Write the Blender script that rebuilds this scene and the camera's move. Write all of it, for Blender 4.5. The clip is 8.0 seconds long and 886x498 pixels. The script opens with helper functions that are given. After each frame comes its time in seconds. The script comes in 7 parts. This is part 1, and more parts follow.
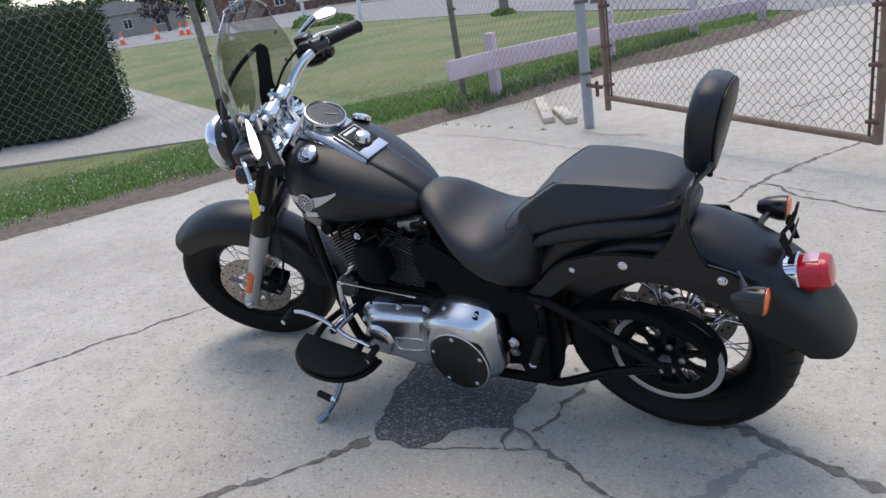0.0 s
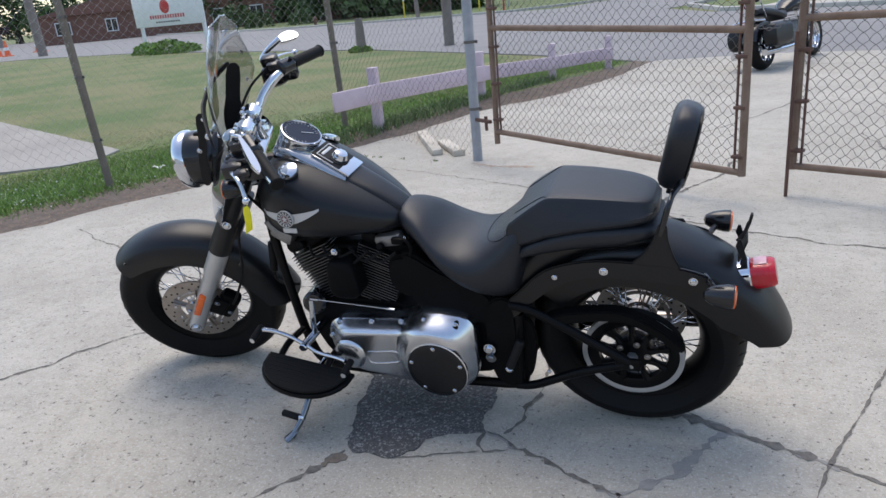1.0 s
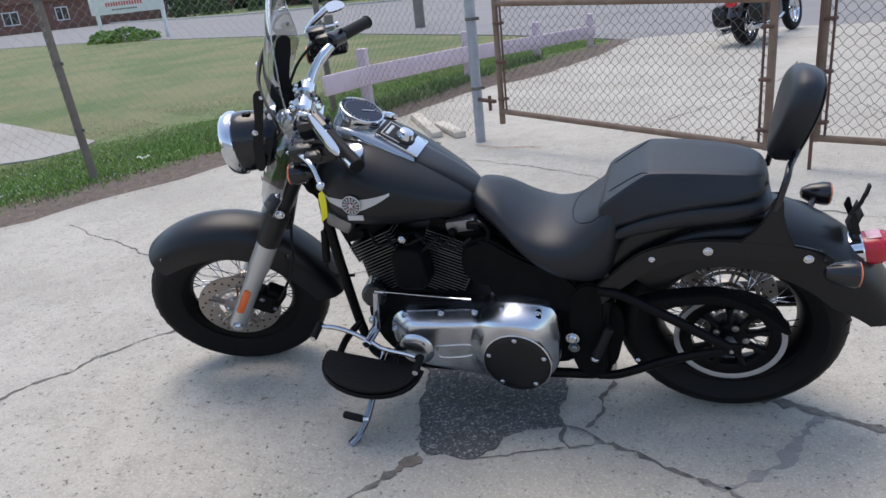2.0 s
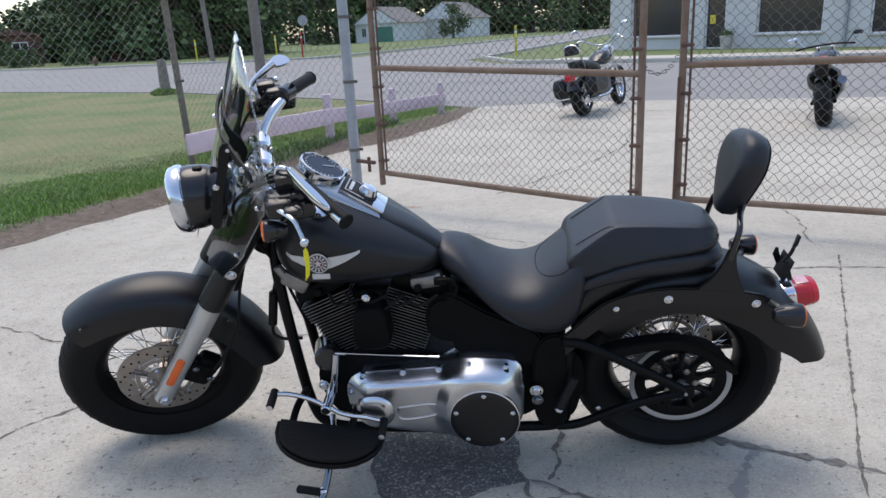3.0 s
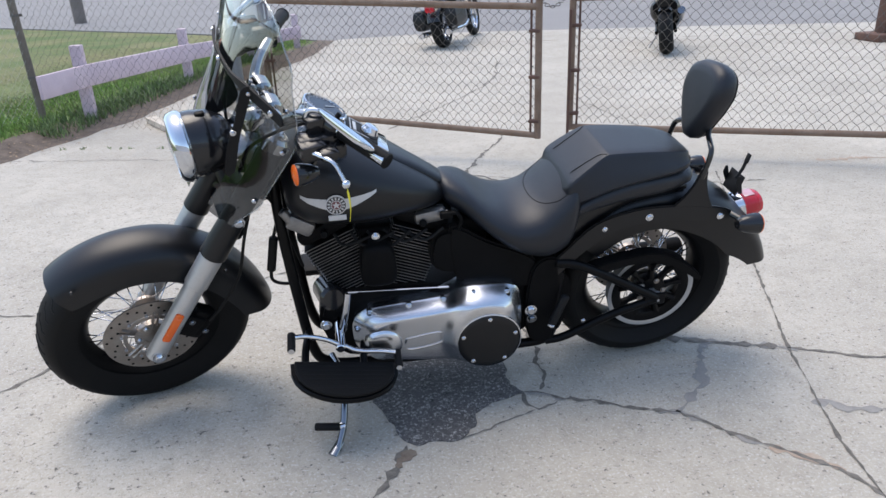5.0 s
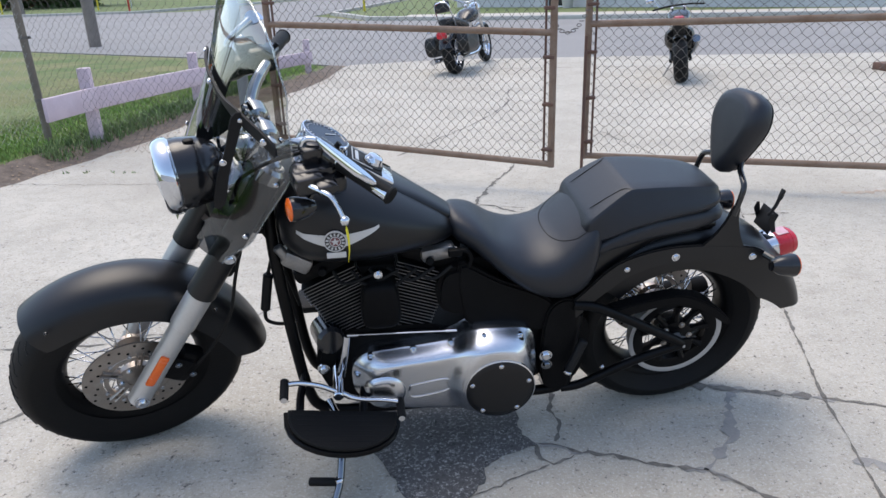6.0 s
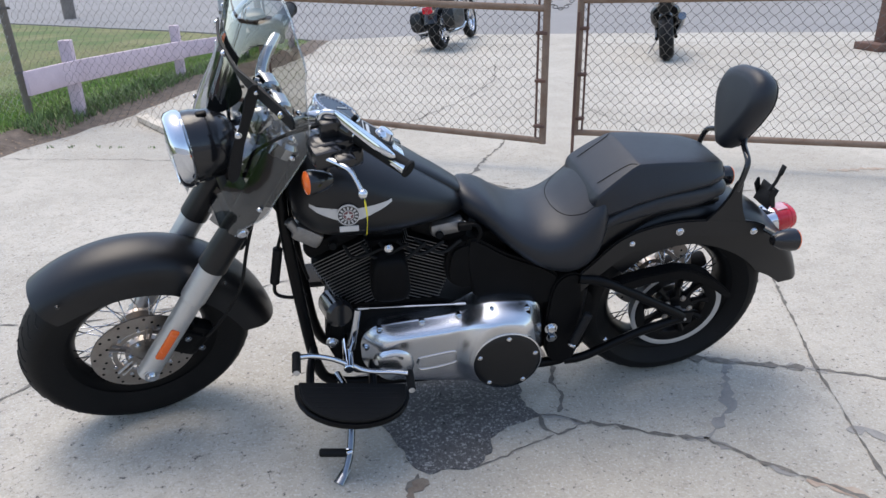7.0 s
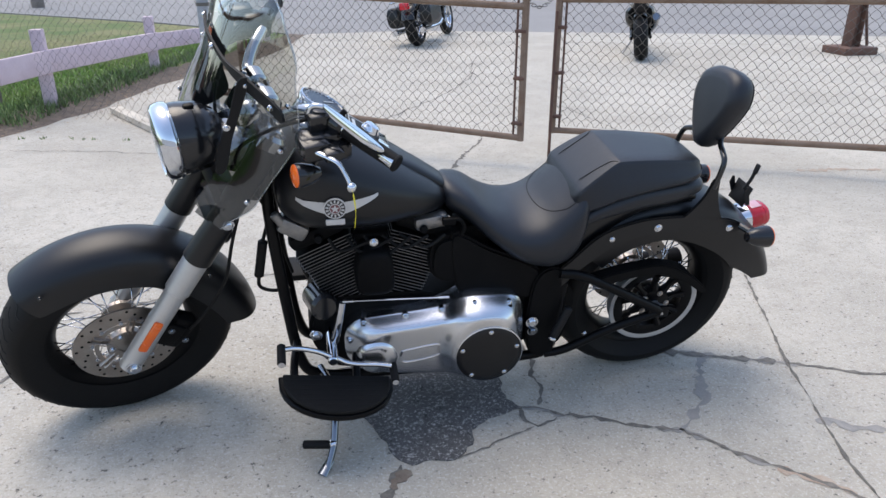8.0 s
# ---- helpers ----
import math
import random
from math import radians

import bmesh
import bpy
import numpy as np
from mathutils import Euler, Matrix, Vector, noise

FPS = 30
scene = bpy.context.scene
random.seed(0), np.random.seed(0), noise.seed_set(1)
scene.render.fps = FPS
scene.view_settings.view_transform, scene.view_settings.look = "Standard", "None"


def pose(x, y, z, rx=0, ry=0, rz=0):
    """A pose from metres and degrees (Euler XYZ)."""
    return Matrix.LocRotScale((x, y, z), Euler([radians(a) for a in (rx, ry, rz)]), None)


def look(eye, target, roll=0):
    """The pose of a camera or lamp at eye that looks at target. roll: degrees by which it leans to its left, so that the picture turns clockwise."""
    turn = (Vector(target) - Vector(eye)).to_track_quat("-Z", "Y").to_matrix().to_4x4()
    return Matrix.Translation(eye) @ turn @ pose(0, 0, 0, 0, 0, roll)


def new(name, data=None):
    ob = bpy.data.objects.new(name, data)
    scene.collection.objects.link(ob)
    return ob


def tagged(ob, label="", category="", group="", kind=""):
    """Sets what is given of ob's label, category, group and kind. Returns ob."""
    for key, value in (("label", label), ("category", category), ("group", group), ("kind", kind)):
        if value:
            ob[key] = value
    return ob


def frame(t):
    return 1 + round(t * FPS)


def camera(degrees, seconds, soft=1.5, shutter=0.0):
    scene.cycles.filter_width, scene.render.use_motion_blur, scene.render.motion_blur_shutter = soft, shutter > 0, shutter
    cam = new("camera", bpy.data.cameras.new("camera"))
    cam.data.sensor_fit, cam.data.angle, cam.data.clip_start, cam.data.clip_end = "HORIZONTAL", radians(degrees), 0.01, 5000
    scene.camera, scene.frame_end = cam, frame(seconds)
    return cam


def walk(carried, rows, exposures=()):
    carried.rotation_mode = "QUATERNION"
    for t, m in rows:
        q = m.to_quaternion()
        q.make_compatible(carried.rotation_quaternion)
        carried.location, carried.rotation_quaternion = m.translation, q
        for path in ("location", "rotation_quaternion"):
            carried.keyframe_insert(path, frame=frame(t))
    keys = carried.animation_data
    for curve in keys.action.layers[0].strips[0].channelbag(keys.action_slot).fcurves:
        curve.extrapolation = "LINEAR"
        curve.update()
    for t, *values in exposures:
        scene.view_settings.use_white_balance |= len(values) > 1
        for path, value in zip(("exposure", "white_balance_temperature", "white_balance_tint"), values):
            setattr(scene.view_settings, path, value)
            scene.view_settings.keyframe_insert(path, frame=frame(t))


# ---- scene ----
cam = camera(63.9, 8.0, soft=1.5)
PATH = [
    (0, (1.342, -1.78, 1.359), (0.242, -0.269, 0.647), -9.4),
    (0.5, (1.213, -1.98, 1.396), (0.349, -0.314, 0.706), -7.3),
    (1, (1.037, -2.082, 1.386), (0.312, -0.343, 0.715), -5.5),
    (1.2, (0.939, -2.061, 1.363), (0.233, -0.319, 0.678), -6.0),
    (2.3, (0.573, -2.043, 1.361), (0.038, -0.258, 0.634), -6.3),
    (2.5, (0.501, -2.095, 1.369), (0.115, -0.246, 0.712), -5.1),
    (3, (0.286, -2.103, 1.367), (0.104, -0.201, 0.777), -3.0),
    (3.5, (0.11, -2.014, 1.37), (-0.02, -0.11, 0.773), -5.6),
    (4, (0.001, -2.081, 1.378), (-0.067, -0.223, 0.638), -5.6),
    (4.5, (-0.153, -2.165, 1.4), (-0.039, -0.327, 0.62), -4.9),
    (4.7, (-0.199, -2.188, 1.413), (0.004, -0.363, 0.62), -3.6),
    (5.8, (-0.185, -2.026, 1.4), (0.099, -0.18, 0.685), -1.7),
    (6, (-0.171, -2.0, 1.387), (0.06, -0.146, 0.673), -1.9),
    (6.5, (-0.208, -1.992, 1.384), (0.03, -0.159, 0.622), -1.5),
    (7, (-0.257, -2.007, 1.386), (0.026, -0.184, 0.612), -1.2),
    (7.5, (-0.273, -2.011, 1.384), (0.089, -0.21, 0.594), 0.2),
    (8, (-0.292, -2.028, 1.39), (0.064, -0.223, 0.607), 0.1),
]
walk(cam, [(t, look(eye, target, roll)) for t, eye, target, roll in PATH],
     [(0, 1.04), (3.3, 1.09), (4.1, 1.26), (8, 1.29)])

# ---- daylight: bright hazy sky, soft high sun from behind the motorcycle ----
scene.view_settings.exposure = 1.17
scene.view_settings.use_white_balance = True
scene.view_settings.white_balance_temperature = 6950
world = bpy.data.worlds.new("world")
scene.world = world
world.use_nodes = True
wn, wl = world.node_tree.nodes, world.node_tree.links
sky = wn.new("ShaderNodeTexSky")
sky.sky_type, sky.sun_disc = "NISHITA", False
SUN_EL, SUN_AZ = radians(72), radians(-32)   # azimuth from +y towards +x
sky.sun_elevation, sky.sun_rotation = SUN_EL, SUN_AZ
sky.dust_density, sky.air_density, sky.ozone_density = 1.6, 1.0, 1.0
wl.new(sky.outputs[0], wn["Background"].inputs[0])
wn["Background"].inputs[1].default_value = 0.15
sun = new("sun", bpy.data.lights.new("sun", "SUN"))
sun.data.energy, sun.data.angle, sun.data.color = 0.72, radians(40), (1.0, 0.97, 0.93)
sun_from = Vector((math.sin(SUN_AZ) * math.cos(SUN_EL), math.cos(SUN_AZ) * math.cos(SUN_EL), math.sin(SUN_EL)))
sun.matrix_world = look(sun_from * 60, (0, 0, 0))
# ---- materials ----
def mat(name, color, rough=0.5, metal=0.0, second=None, scale=8.0, fine=80.0, bump=0.0, bump_scale=None,
        rough_var=0.1, island=0.0, spec=0.5, detail=6.0, coat=0.0):
    """Principled material: two colours mixed by coarse and fine noise in object space, roughness that varies, fine relief."""
    m = bpy.data.materials.new(name)
    m.use_nodes = True
    n, k = m.node_tree.nodes, m.node_tree.links
    b = n["Principled BSDF"]
    b.inputs["Metallic"].default_value = metal
    b.inputs["Specular IOR Level"].default_value = spec
    b.inputs["Coat Weight"].default_value = coat
    tc = n.new("ShaderNodeTexCoord")
    big, small = n.new("ShaderNodeTexNoise"), n.new("ShaderNodeTexNoise")
    for node, s in ((big, scale), (small, fine)):
        node.inputs["Scale"].default_value = s
        node.inputs["Detail"].default_value = detail
        k.new(tc.outputs["Object"], node.inputs["Vector"])
    add = n.new("ShaderNodeMath")
    add.operation = "MULTIPLY_ADD"
    k.new(small.outputs["Fac"], add.inputs[0])
    add.inputs[1].default_value = 0.45
    k.new(big.outputs["Fac"], add.inputs[2])
    ramp = n.new("ShaderNodeMapRange")
    ramp.inputs["From Min"].default_value, ramp.inputs["From Max"].default_value = 0.45, 1.0
    k.new(add.outputs[0], ramp.inputs["Value"])
    mix = n.new("ShaderNodeMix")
    mix.data_type = "RGBA"
    mix.inputs["A"].default_value = (*color, 1)
    mix.inputs["B"].default_value = (*(second or tuple(c * 0.8 for c in color)), 1)
    k.new(ramp.outputs[0], mix.inputs["Factor"])
    out = mix.outputs["Result"]
    if island:
        geo = n.new("ShaderNodeNewGeometry")
        hsv = n.new("ShaderNodeHueSaturation")
        mr = n.new("ShaderNodeMapRange")
        mr.inputs["To Min"].default_value, mr.inputs["To Max"].default_value = 1 - island, 1 + island
        k.new(geo.outputs["Random Per Island"], mr.inputs["Value"])
        k.new(mr.outputs[0], hsv.inputs["Value"])
        k.new(out, hsv.inputs["Color"])
        out = hsv.outputs["Color"]
    k.new(out, b.inputs["Base Color"])
    rr = n.new("ShaderNodeMapRange")
    rr.inputs["To Min"].default_value, rr.inputs["To Max"].default_value = max(0.02, rough - rough_var), min(1, rough + rough_var)
    k.new(big.outputs["Fac"], rr.inputs["Value"])
    k.new(rr.outputs[0], b.inputs["Roughness"])
    if bump:
        bm_ = n.new("ShaderNodeBump")
        bm_.inputs["Strength"].default_value = bump
        bm_.inputs["Distance"].default_value = 0.004
        src = small
        if bump_scale:
            src = n.new("ShaderNodeTexNoise")
            src.inputs["Scale"].default_value, src.inputs["Detail"].default_value = bump_scale, 4.0
            k.new(tc.outputs["Object"], src.inputs["Vector"])
        k.new(src.outputs["Fac"], bm_.inputs["Height"])
        k.new(bm_.outputs[0], b.inputs["Normal"])
    return m


def clear(name, color, rough=0.05, ior=1.45, low=None):
    """Thin tinted sheet, clear film under gloss; low: a darker tint towards the bottom."""
    m = bpy.data.materials.new(name)
    m.use_nodes = True
    n, k = m.node_tree.nodes, m.node_tree.links
    out = n["Material Output"]
    tr, gl, mx = n.new("ShaderNodeBsdfTransparent"), n.new("ShaderNodeBsdfGlossy"), n.new("ShaderNodeMixShader")
    tr.inputs["Color"].default_value = (*color, 1)
    gl.inputs["Roughness"].default_value = rough
    gl.inputs["Color"].default_value = (0.9, 0.95, 1.0, 1)
    if low:
        tc, xyz, mr, mc = n.new("ShaderNodeTexCoord"), n.new("ShaderNodeSeparateXYZ"), n.new("ShaderNodeMapRange"), n.new("ShaderNodeMix")
        mc.data_type = "RGBA"
        mr.inputs["From Min"].default_value, mr.inputs["From Max"].default_value = 0.97, 1.13
        mc.inputs["A"].default_value, mc.inputs["B"].default_value = (*low, 1), (*color, 1)
        k.new(tc.outputs["Object"], xyz.inputs[0])
        k.new(xyz.outputs["Z"], mr.inputs["Value"])
        k.new(mr.outputs[0], mc.inputs["Factor"])
        k.new(mc.outputs["Result"], tr.inputs["Color"])
    lw, pw, sch, up, dn_, ad = (n.new("ShaderNodeLayerWeight" if i == 0 else "ShaderNodeMath") for i in range(6))
    lw.inputs["Blend"].default_value = 0.5
    pw.operation, sch.operation, up.operation, dn_.operation, ad.operation = "POWER", "MULTIPLY_ADD", "MULTIPLY", "ADD", "DIVIDE"
    f0 = ((ior - 1) / (ior + 1)) ** 2
    pw.inputs[1].default_value = 5.0
    sch.inputs[1].default_value, sch.inputs[2].default_value = 1 - f0, f0
    up.inputs[1].default_value, dn_.inputs[1].default_value = 2.0, 1.0           # both faces of the sheet: 2F / (1 + F)
    k.new(lw.outputs["Facing"], pw.inputs[0])
    k.new(pw.outputs[0], sch.inputs[0])
    k.new(sch.outputs[0], up.inputs[0])
    k.new(sch.outputs[0], dn_.inputs[0])
    k.new(up.outputs[0], ad.inputs[0])
    k.new(dn_.outputs[0], ad.inputs[1])
    k.new(ad.outputs[0], mx.inputs[0])
    k.new(tr.outputs[0], mx.inputs[1])
    k.new(gl.outputs[0], mx.inputs[2])
    k.new(mx.outputs[0], out.inputs["Surface"])
    return m


def lens(name, color, rough=0.12, trans=0.55):
    m = bpy.data.materials.new(name)
    m.use_nodes = True
    b = m.node_tree.nodes["Principled BSDF"]
    b.inputs["Base Color"].default_value = (*color, 1)
    b.inputs["Roughness"].default_value = rough
    b.inputs["Transmission Weight"].default_value = trans
    b.inputs["Coat Weight"].default_value = 0.25
    return m


def ground_mat(name, base, stain, light, dark, speck=0.30, patch=(0.75, 0.37, 0.64, 0.6)):
    """Worn paving: broad stains, blotches, exposed light and dark aggregate, pitted relief."""
    m = bpy.data.materials.new(name)
    m.use_nodes = True
    n, k = m.node_tree.nodes, m.node_tree.links
    b = n["Principled BSDF"]
    tc = n.new("ShaderNodeTexCoord")

    def tex(scale, detail, rough=0.55):
        t = n.new("ShaderNodeTexNoise")
        t.inputs["Scale"].default_value, t.inputs["Detail"].default_value, t.inputs["Roughness"].default_value = scale, detail, rough
        k.new(tc.outputs["Object"], t.inputs["Vector"])
        return t.outputs["Fac"]

    def span(v, a, c, lo=0.0, hi=1.0):
        r = n.new("ShaderNodeMapRange")
        r.inputs["From Min"].default_value, r.inputs["From Max"].default_value = a, c
        r.inputs["To Min"].default_value, r.inputs["To Max"].default_value = lo, hi
        k.new(v, r.inputs["Value"])
        return r.outputs[0]

    def mix(f, a, c):
        x = n.new("ShaderNodeMix")
        x.data_type = "RGBA"
        k.new(f, x.inputs["Factor"])
        for s_, v in (("A", a), ("B", c)):
            if isinstance(v, tuple):
                x.inputs[s_].default_value = (*v, 1)
            else:
                k.new(v, x.inputs[s_])
        return x.outputs["Result"]

    col = mix(span(tex(patch[0], 8, 0.6), patch[1], patch[2], 0, patch[3]), base, stain)
    col = mix(span(tex(9.0, 8, 0.7), 0.48, 0.74, 0, 0.7), col, stain)
    col = mix(span(tex(2.6, 6, 0.65), 0.5, 0.72, 0, 0.5), col, stain)
    col = mix(span(tex(24.0, 4, 0.7), 0.50, 0.70, 0, 0.45), col, stain)
    col = mix(span(tex(105.0, 4, 0.75), 0.52, 0.66, 0, speck * 1.0), col, light)
    col = mix(span(tex(80.0, 4, 0.75), 0.56, 0.68, 0, speck * 1.4), col, stain)
    col = mix(span(tex(46.0, 5, 0.75), 0.59, 0.69, 0, speck * 1.8), col, dark)
    k.new(col, b.inputs["Base Color"])
    b.inputs["Roughness"].default_value = 0.9
    b.inputs["Specular IOR Level"].default_value = 0.3
    bu = n.new("ShaderNodeBump")
    bu.inputs["Strength"].default_value, bu.inputs["Distance"].default_value = 1.0, 0.0035
    k.new(tex(90.0, 6, 0.75), bu.inputs["Height"])
    k.new(bu.outputs[0], b.inputs["Normal"])
    return m


M = dict(
    concrete=ground_mat("concrete", (0.47, 0.435, 0.372), (0.30, 0.274, 0.228), (0.55, 0.53, 0.49), (0.085, 0.08, 0.072), 0.78),
    far_concrete=mat("far_concrete", (0.50, 0.46, 0.40), 0.9, second=(0.39, 0.36, 0.315), scale=0.6, fine=30, bump=0.3, detail=9),
    walk_concrete=mat("walk_concrete", (0.36, 0.335, 0.30), 0.9, second=(0.27, 0.25, 0.222), scale=0.9, fine=40, bump=0.35, detail=9),
    asphalt_patch=ground_mat("asphalt_patch", (0.115, 0.11, 0.107), (0.065, 0.062, 0.06), (0.46, 0.44, 0.42), (0.025, 0.025, 0.025), 0.85),
    crack=mat("crack", (0.07, 0.064, 0.056), 1.0, second=(0.20, 0.182, 0.158), scale=30, fine=160, bump=0.8),
    seam_fill=mat("seam_fill", (0.19, 0.182, 0.17), 0.95, second=(0.30, 0.285, 0.262), scale=14, fine=150, bump=0.8),
    rust_stain=mat("rust_stain", (0.30, 0.205, 0.145), 0.95, second=(0.40, 0.345, 0.28), scale=16, fine=140, bump=0.5),
    soil=mat("soil", (0.082, 0.062, 0.048), 1.0, second=(0.175, 0.135, 0.105), scale=14, fine=70, bump=1.0, bump_scale=60),
    lawn=ground_mat("lawn", (0.195, 0.180, 0.086), (0.080, 0.126, 0.036), (0.30, 0.26, 0.145), (0.05, 0.068, 0.025), 0.22, (0.5, 0.44, 0.60, 0.9)),
    verge_lawn=ground_mat("verge_lawn", (0.17, 0.18, 0.075), (0.08, 0.13, 0.036), (0.26, 0.25, 0.12), (0.05, 0.07, 0.024), 0.28, (0.6, 0.40, 0.60, 0.8)),
    grass=mat("grass", (0.14, 0.27, 0.042), 0.7, second=(0.20, 0.28, 0.075), scale=1.5, fine=20, island=0.45),
    dry_grass=mat("dry_grass", (0.33, 0.30, 0.165), 0.8, second=(0.22, 0.26, 0.10), scale=0.8, fine=9, island=0.4),
    weed=mat("weed", (0.10, 0.17, 0.05), 0.7, second=(0.16, 0.21, 0.08), scale=1.5, fine=20, island=0.45),
    clover=mat("clover", (0.7, 0.7, 0.66), 0.8),
    street=mat("street", (0.19, 0.182, 0.175), 0.9, second=(0.25, 0.24, 0.23), scale=0.5, fine=20, bump=0.4),
    kerb=mat("kerb", (0.5, 0.48, 0.45), 0.9, second=(0.4, 0.38, 0.36), scale=2, fine=30, bump=0.3),
    rust=mat("rust", (0.24, 0.17, 0.125), 0.8, second=(0.16, 0.095, 0.06), scale=9, fine=70, bump=0.4),
    old_pipe=mat("old_pipe", (0.20, 0.17, 0.135), 0.75, second=(0.13, 0.105, 0.08), scale=6, fine=60, bump=0.3),
    far_lawn=mat("far_lawn", (0.085, 0.135, 0.04), 1.0, second=(0.15, 0.165, 0.065), scale=0.25, fine=6, bump=0.6, detail=8),
    rust_dark=mat("rust_dark", (0.15, 0.075, 0.05), 0.85, second=(0.09, 0.055, 0.045), scale=9, fine=60, bump=0.4),
    galvanised=mat("galvanised", (0.36, 0.38, 0.41), 0.5, 0.35, second=(0.28, 0.295, 0.32), scale=12, fine=80, bump=0.15),
    wire=mat("wire", (0.17, 0.155, 0.14), 0.6, 0.3, second=(0.10, 0.088, 0.078), scale=3, fine=40),
    bright_wire=mat("bright_wire", (0.5, 0.5, 0.49), 0.5, 0.3, second=(0.38, 0.37, 0.36), scale=3, fine=40),
    pink_wood=mat("pink_wood", (0.62, 0.5, 0.54), 0.8, second=(0.5, 0.39, 0.43), scale=5, fine=60, bump=0.4),
    grey_wood=mat("grey_wood", (0.62, 0.56, 0.47), 0.9, second=(0.42, 0.37, 0.3), scale=7, fine=70, bump=0.6),
    pole_wood=mat("pole_wood", (0.24, 0.205, 0.18), 0.9, second=(0.16, 0.135, 0.12), scale=4, fine=50, bump=0.6),
    black_satin=mat("black_satin", (0.0028, 0.0032, 0.0042), 0.36, second=(0.0042, 0.0047, 0.006), spec=0.38, scale=5, fine=180, rough_var=0.05, bump=0.03),
    black_gloss=mat("black_gloss", (0.008, 0.008, 0.009), 0.16, second=(0.011, 0.011, 0.012), scale=5, fine=100, rough_var=0.05),
    black_frame=mat("black_frame", (0.003, 0.003, 0.0033), 0.33, second=(0.005, 0.005, 0.0054), spec=0.12, scale=9, fine=120, bump=0.06),
    engine_black=mat("engine_black", (0.004, 0.004, 0.0043), 0.5, second=(0.007, 0.0068, 0.0068), spec=0.06, scale=9, fine=260, bump=0.25),
    matte_black=mat("matte_black", (0.006, 0.006, 0.0065), 0.6, second=(0.01, 0.01, 0.0105), scale=9, fine=120, spec=0.25, bump=0.1),
    rubber=mat("rubber", (0.006, 0.006, 0.0064), 0.6, second=(0.009, 0.0087, 0.0083), spec=0.16, scale=8, fine=120, bump=0.12),
    leather=mat("leather", (0.0068, 0.0083, 0.012), 0.40, second=(0.0095, 0.0115, 0.016), spec=0.40, scale=6, fine=260, bump=0.22, bump_scale=420, rough_var=0.06),
    chrome=mat("chrome", (0.62, 0.64, 0.67), 0.06, 1.0, second=(0.54, 0.56, 0.6), scale=9, fine=90, rough_var=0.03),
    brushed=mat("brushed", (0.60, 0.615, 0.64), 0.23, 1.0, second=(0.55, 0.565, 0.59), scale=5, fine=140, rough_var=0.03, bump=0.02),
    slider=mat("slider", (0.52, 0.53, 0.54), 0.42, 0.85, second=(0.45, 0.455, 0.46), scale=8, fine=120, bump=0.05),
    steel=mat("steel", (0.44, 0.40, 0.36), 0.42, 1.0, second=(0.32, 0.28, 0.25), scale=14, fine=140, bump=0.1),
    fin_edge=mat("fin_edge", (0.21, 0.21, 0.215), 0.45, 0.9, second=(0.13, 0.13, 0.135), scale=20, fine=140),
    cast_grey=mat("cast_grey", (0.27, 0.265, 0.26), 0.45, 0.8, second=(0.19, 0.185, 0.18), scale=20, fine=160, bump=0.15),
    dark_chrome=mat("dark_chrome", (0.22, 0.24, 0.26), 0.16, 1.0, second=(0.15, 0.16, 0.18), scale=9, fine=90, rough_var=0.04),
    mirror_glass=mat("mirror_glass", (0.42, 0.47, 0.53), 0.03, 1.0, second=(0.38, 0.43, 0.49), scale=9, fine=90, rough_var=0.01),
    satin_chrome=mat("satin_chrome", (0.40, 0.41, 0.42), 0.16, 1.0, second=(0.34, 0.35, 0.36), scale=8, fine=120, rough_var=0.03),
    gauge=mat("gauge", (0.012, 0.019, 0.036), 0.08, second=(0.018, 0.025, 0.042), spec=0.14, scale=6, fine=60),
    white_paint=mat("white_paint", (0.76, 0.76, 0.76), 0.5, second=(0.66, 0.66, 0.66), scale=5, fine=50, bump=0.05),
    silver_print=mat("silver_print", (0.55, 0.55, 0.55), 0.4, 0.3, second=(0.46, 0.46, 0.46), scale=9, fine=90),
    dark_print=mat("dark_print", (0.03, 0.025, 0.025), 0.4),
    maroon=mat("maroon", (0.16, 0.05, 0.055), 0.5),
    yellow_tag=mat("yellow_tag", (0.85, 0.72, 0.02), 0.5, second=(0.75, 0.62, 0.02), scale=8, fine=60),
    amber=lens("amber", (0.9, 0.26, 0.02)),
    amber_flat=mat("amber_flat", (0.80, 0.135, 0.008), 0.25, second=(0.70, 0.10, 0.006), scale=30, fine=200, coat=0.5),
    red_lens=lens("red_lens", (0.70, 0.006, 0.026), trans=0.42),
    pale_lens=mat("pale_lens", (0.66, 0.40, 0.44), 0.15, second=(0.56, 0.30, 0.34), scale=60, fine=300, coat=0.4),
    clear_lens=lens("clear_lens", (0.85, 0.88, 0.9), 0.03, 0.9),
    smoke=clear("smoke", (0.56, 0.56, 0.53), 0.03, ior=1.49, low=(0.2, 0.2, 0.2)),
    clear_glass=clear("clear_glass", (0.93, 0.94, 0.95), 0.02),
    glass_dark=mat("glass_dark", (0.02, 0.022, 0.025), 0.08, second=(0.03, 0.03, 0.035), scale=0.7, fine=4),
    leaf=mat("leaf", (0.058, 0.105, 0.027), 0.7, second=(0.032, 0.066, 0.018), scale=0.8, fine=8, island=0.5),
    plum_leaf=mat("plum_leaf", (0.035, 0.018, 0.024), 0.7, second=(0.055, 0.035, 0.035), scale=0.8, fine=8, island=0.5),
    hedge_leaf=mat("hedge_leaf", (0.017, 0.045, 0.010), 0.65, second=(0.028, 0.064, 0.014), scale=2, fine=14, island=0.5),
